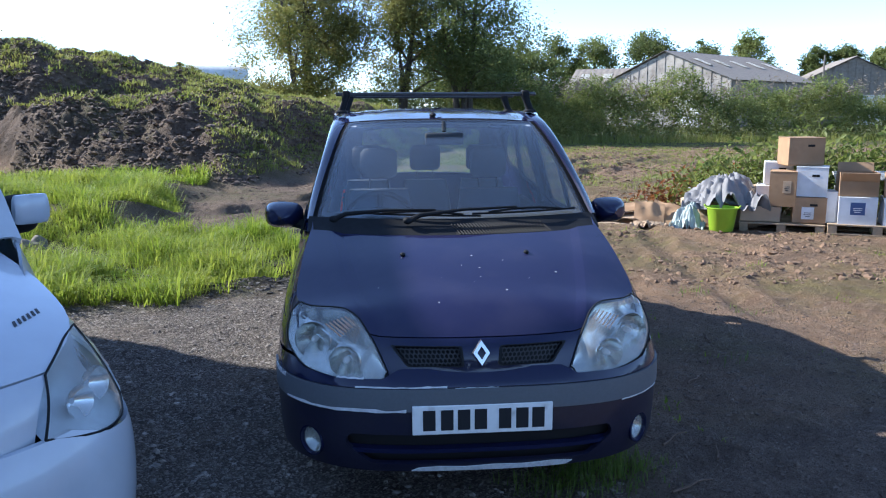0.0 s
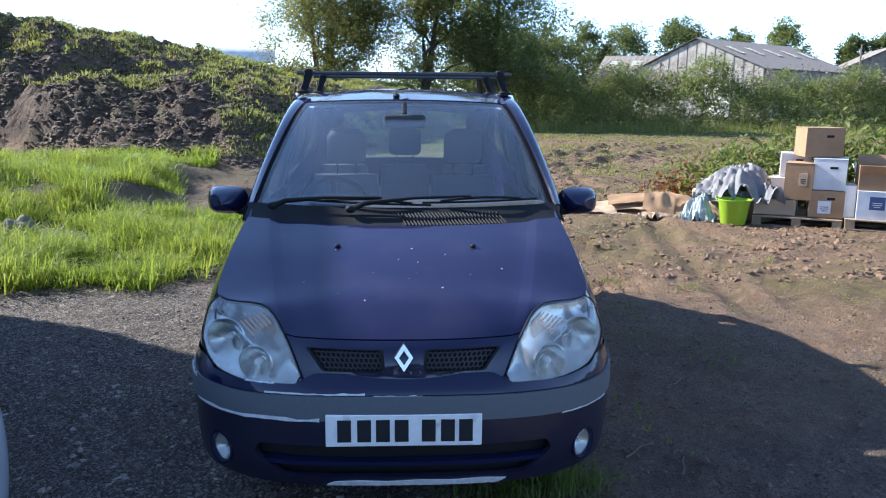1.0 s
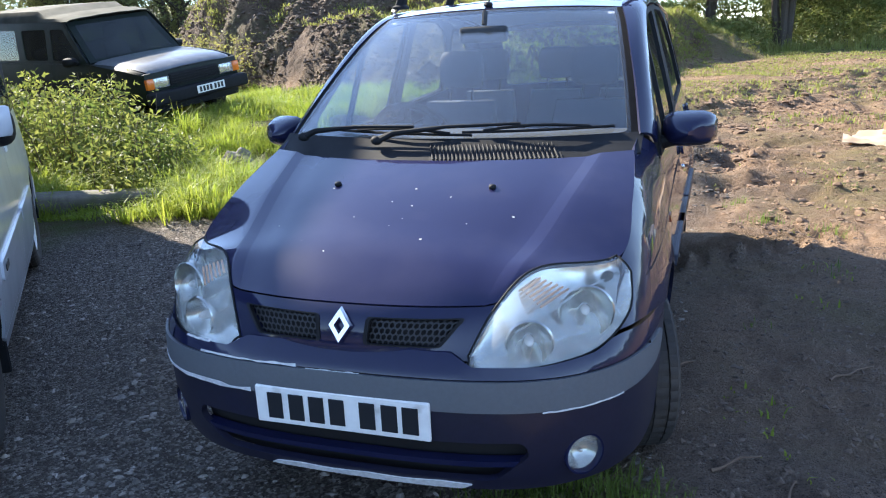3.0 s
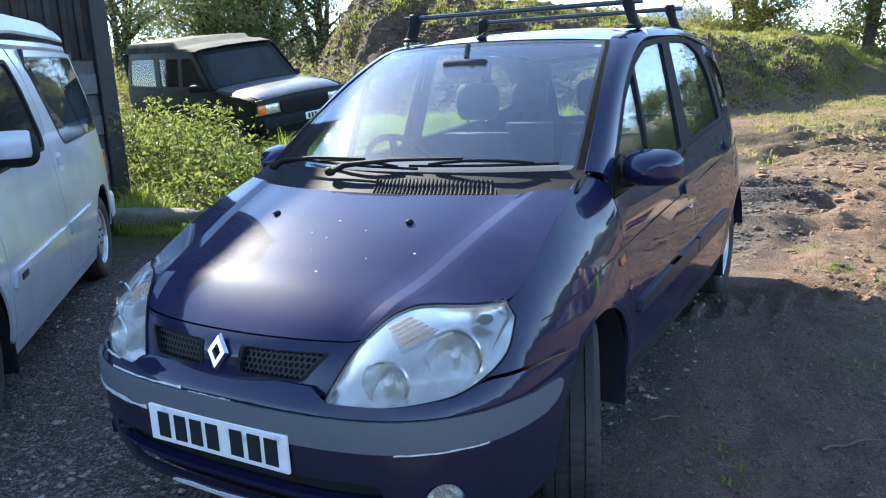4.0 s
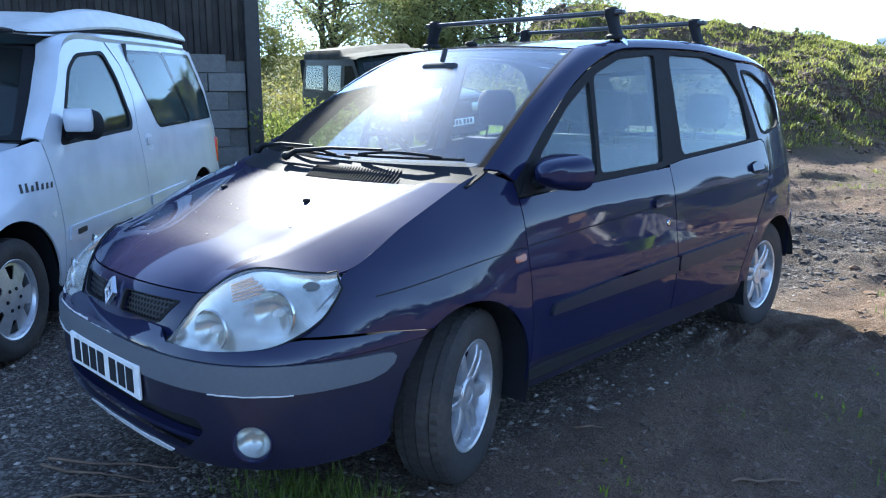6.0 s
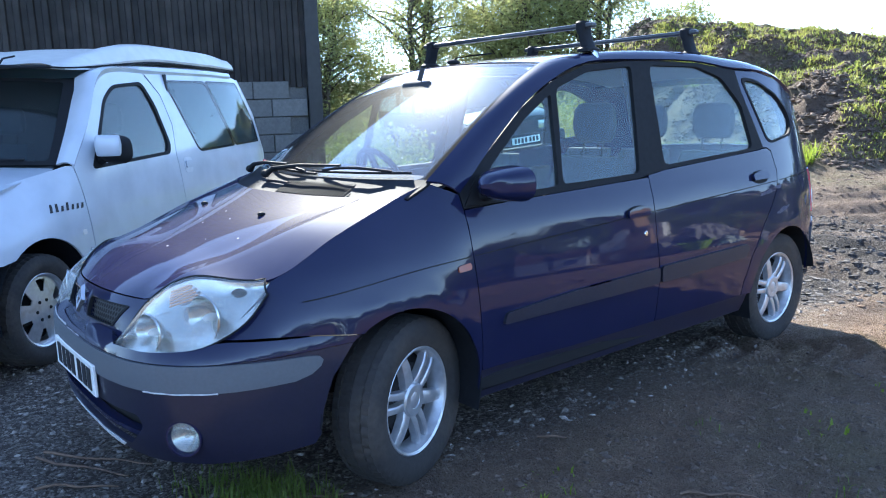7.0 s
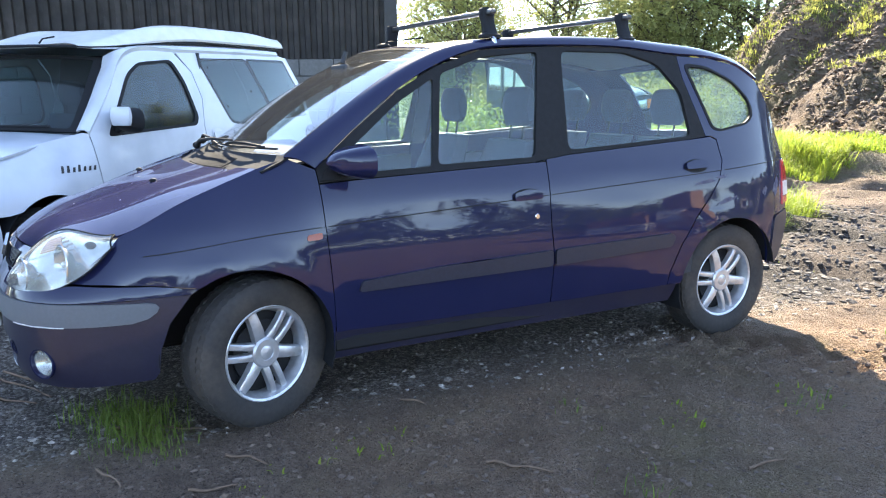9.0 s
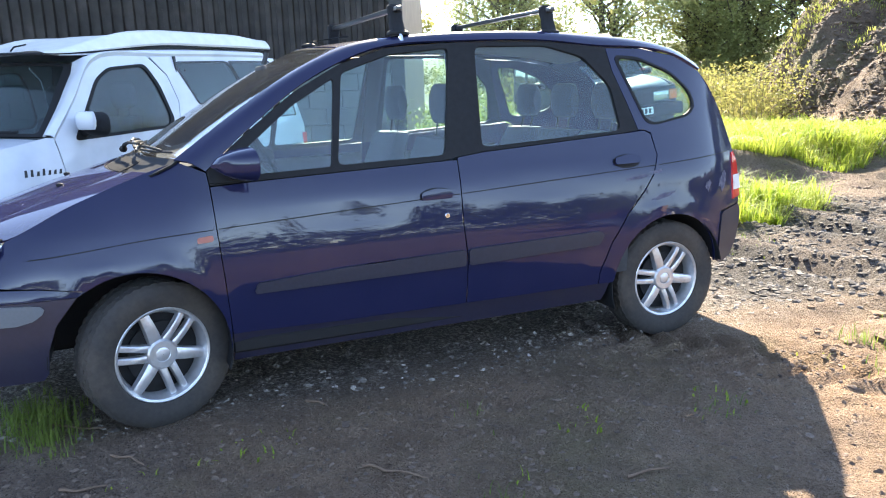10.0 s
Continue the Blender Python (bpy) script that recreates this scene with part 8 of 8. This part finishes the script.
def drape(x, y, z, w, d, h, material, name, label, category, seed, fold=0.035, turn=0.0):
    """Sheeting thrown over a heap: a humped skin with folds that hangs unevenly at its edge."""
    n, k = 46, 34
    rows = []
    for j in range(k + 1):
        row = []
        for i in range(n + 1):
            u, v = 2 * i / n - 1, 2 * j / k - 1
            q = Vector((u * 1.6, v * 1.6, seed))
            r = math.hypot(u, v * 0.95) + 0.22 * noise.noise(q * 1.1)
            top = h * (1 - ease(0.30, 1.05, r)) * (0.86 + 0.34 * noise.noise(q * 0.9 + Vector((4, 0, 0))))
            ang = math.atan2(v, u)
            pleat = abs(noise.noise(Vector((math.cos(ang) * 3.6, math.sin(ang) * 3.6, seed + r)))) + 0.5 * abs(noise.noise(q * 4.2))
            row.append((u * w / 2 * (1 + 0.10 * noise.noise(q * 2.2)), v * d / 2 * (1 + 0.10 * noise.noise(q * 2.6 + Vector((0, 9, 0)))), max(0.004, top + fold * (pleat - 0.25) * (0.4 + r))))
        rows.append(row)
    ob = part(name, loft(rows, 0.004), material, m=YARD @ pose(x, y, z, 0, 0, turn), smooth=50)
    return tagged(ob, label, category)


crumple(-0.10, 0.60, gz + 0.0, (0.60, 0.40, 0.42), CARD_PALE, "cardboard_pile", "pile of flattened cardboard under a tarpaulin", "rubbish", 8, 0.25, 2.5)
drape(-0.14, 0.42, gz + 0.26, 1.12, 0.86, 0.50, TARP, "tarpaulin", "crumpled grey tarpaulin over a rubbish pile", "tarpaulin", 4, 0.24)
drape(-0.62, 0.00, gz, 0.46, 0.42, 0.30, POLY, "plastic_sheet", "crumpled pale green plastic sheet beside a tub", "plastic sheet", 6, 0.16)
drape(-0.26, 0.20, gz + 0.33, 0.84, 0.24, 0.06, TARP, "plastic_film", "loose clear plastic film draped over rubbish", "plastic sheet", 9, 0.06)
drape(-1.12, -0.14, gz, 0.46, 0.22, 0.07, CARD_PALE, "paper_sack", "flat crumpled brown paper sack on the earth", "paper sack", 12, 0.08)


def flat_card(x, y, z, w, d, rx, ry, rz, material):
    bm = bmesh.new()
    rows = [[(-w / 2 + w * i / 10, -d / 2 + d * j / 8, 0.05 * noise.noise(Vector((x * 3 + i * 0.35, y * 3 + j * 0.35, 1)))) for i in range(11)] for j in range(9)]
    bm = loft(rows, 0.008)
    p = YARD @ Vector((x, y, 0))
    ob = part("cardboard_sheet", bm, material, m=YARD @ pose(x, y, z + ground_z(p.x, p.y), rx, ry, rz))
    return tagged(ob, "flattened brown cardboard sheet dumped on the earth", "cardboard", "flattened cardboard")


for a in ((-1.75, 0.20, 0.12, 0.85, 0.5, 8, -4, 5), (-1.65, 0.05, 0.06, 0.9, 0.55, 4, 3, -8), (-1.55, 0.35, 0.21, 0.7, 0.4, 10, -7, 14), (-1.95, -0.05, 0.04, 0.5, 0.4, 3, 4, 20), (-1.15, 0.14, 0.16, 0.42, 0.40, 48, 6, 12), (-0.95, 0.30, 0.20, 0.5, 0.45, 30, 12, -10)):
    flat_card(*a, CARD_PALE if a[2] < 0.15 else CARD)

# brushwood heap behind, with withered leaves
rg = np.random.default_rng(31)
bp, br, bm = [], [], bmesh.new()
for k in range(150):
    x, y = rg.uniform(-0.9, 3.2), rg.uniform(1.0, 2.4)
    h = 1.5 * ease(-1.2, 0.9, x) * (1 - 0.35 * abs(rg.normal()))
    p = Vector((x, y, rg.uniform(0.0, 0.3)))
    a = rg.uniform(0, 6.28)
    e = p + Vector((math.cos(a) * 0.5, math.sin(a) * 0.4, 0.15 + h * 0.6))
    tube(bm, [YARD @ p, YARD @ ((p + e) / 2 + Vector((0, 0, 0.06))), YARD @ e], [0.010, 0.007, 0.003], 4)
    for j in range(75):
        u = rg.uniform(0.2, 1.0)
        q = YARD @ (p + (e - p) * u + Vector(rg.normal(size=3) * 0.13))
        q.z = max(q.z, 0.04)
        (br if x < -0.3 and j < 30 else bp).append(tuple(q))
rg2 = np.random.default_rng(33)
for k in range(260):
    q = YARD @ Vector((-1.15 + rg2.normal() * 0.22, 1.05 + rg2.normal() * 0.2, 0.22 + abs(rg2.normal()) * 0.14))
    br.append(tuple(q))
brush = tagged(leaves("brushwood", bp, 0.12, LEAF_WEED, slim=0.5), "cut brushwood heap with green leaves behind boxes", "brushwood", kind="stuff")
part("branches", bm, TWIG, brush, smooth=0)
tagged(leaves("withered_leaves", br, 0.085, LEAF_RED, slim=0.5), "withered red-brown leaves on the brushwood heap", "leaves", kind="stuff")

# ---- barns beyond the hedge ----
BARN_ROOF = mat("grey_cement_roof", (0.225, 0.195, 0.165), 0.85, grain=0.15, scale=3, tint=(0.22, 0.19, 0.16), tint_scale=0.8)
BARN_WALL = mat("weathered_barn_boards", (0.22, 0.19, 0.16), 0.9, grain=0.2, scale=4, tint=(0.22, 0.18, 0.14), tint_scale=0.9)
BARN_SHEET = mat("pale_gable_sheeting", (0.34, 0.305, 0.265), 0.8, grain=0.2, scale=2.5, tint=(0.23, 0.20, 0.175), tint_scale=0.7)
SKYLIGHT = mat("pale_roof_panel", (0.62, 0.60, 0.54), 0.5, grain=0.06, scale=5)


def barn(x, y, w, d, eave, ridge, turn, label, lights=True, cladding=BARN_WALL):
    b = empty("barn", pose(x, y, 0, 0, 0, turn), label, "barn", "barns beyond the hedge")
    t = 0.15
    for s in (1, -1):
        part("side_wall", box(bmesh.new(), (s * (w / 2 - t / 2), 0, eave / 2), (t, d, eave), 0, 1), BARN_WALL, b)
        bm = bmesh.new()
        pts = [(-w / 2, 0), (w / 2, 0), (w / 2, eave), (0, ridge - 0.1), (-w / 2, eave)]
        a = [bm.verts.new((px, s * (d / 2 + 0.003), pz)) for px, pz in pts]
        c = [bm.verts.new((px, s * (d / 2 - t), pz)) for px, pz in pts]
        bm.faces.new(a)
        bm.faces.new(list(reversed(c)))
        for k in range(5):
            bm.faces.new((a[k], c[k], c[(k + 1) % 5], a[(k + 1) % 5]))
        bmesh.ops.recalc_face_normals(bm, faces=bm.faces[:])
        part("gable", bm, cladding, b)
        for k in range(14):
            xx = -w / 2 + w * (k + 0.5) / 14
            hh = eave + (ridge - eave) * (1 - abs(xx) / (w / 2)) - 0.15
            part("board", box(bmesh.new(), (xx, s * (d / 2 + 0.03), hh / 2), (w / 14 * 0.86, 0.05, hh), 0, 1), cladding, b)
        rows = []
        n = 40
        for k in range(n + 1):
            yy = -d / 2 - 0.3 + (d + 0.6) * k / n
            dz = 0.04 * (k % 2)
            rows.append([(0, yy, ridge + dz), (s * (w / 2 + 0.35), yy, eave - 0.1 + dz)])
        rf = part("roof", loft(rows, 0.03), BARN_ROOF, b, smooth=0)
        if lights:
            sl = (ridge - eave + 0.1) / (w / 2 + 0.35)
            for k in range(5):
                bm = bmesh.new()
                y0 = -d / 2 + d * (k + 0.5) / 5
                for u0, u1 in ((0.30, 0.55),):
                    q = [(s * w / 2 * u, yy, ridge + 0.10 - sl * w / 2 * u) for u, yy in ((u0, y0 - 0.5), (u0, y0 + 0.5), (u1, y0 + 0.5), (u1, y0 - 0.5))]
                    bm.faces.new([bm.verts.new(v) for v in q])
                bmesh.ops.solidify(bm, geom=bm.faces[:], thickness=0.04)
                part("roof_light", bm, SKYLIGHT, rf)
    part("barn_door", box(bmesh.new(), (w * 0.18, -d / 2 - 0.08, 1.5), (2.6, 0.08, 3.0), 0.02, 1), SKYLIGHT, b)
    return b


barn(33.8, 74.2, 13.5, 17.0, 4.3, 7.1, -53, "large barn with pale sheeted gable and grey roof", cladding=BARN_SHEET)
barn(27.2, 79.0, 8.0, 12.0, 3.8, 6.0, 60, "low weathered barn with a grey roof")
barn(50.5, 78.5, 10.0, 11.0, 4.4, 6.9, -20, "small dark-gabled barn beyond the hedge", False)
# a long polytunnel on the rise beyond the heap
FILM = mat("milky_film", (0.62, 0.62, 0.60), 0.5, grain=0.08, scale=2, tint=(0.50, 0.50, 0.47), tint_scale=0.6)
pt = empty("polytunnel", pose(-18.3, 87.5, ground_z(-18.3, 87.5) - 0.3, 0, 0, 8), "milky white polytunnel on the rise beyond the heap", "polytunnel")
part("cover", loft([[(-3.4 + 6.8 * k / 12, 1.7 * math.cos(a), 1.6 * math.sin(a) + 0.03 * (k % 2)) for a in [math.pi * j / 12 for j in range(13)]] for k in range(13)], 0.02), FILM, pt)
pole = empty("pole", pose(38.5, 62.0, 0), "thin grey wooden pole beyond the hedge", "pole")
part("pole_shaft", rod(bmesh.new(), (0, 0, 0), (0, 0, 6.2), 0.10, 0.07, 8), BARN_WALL, pole)
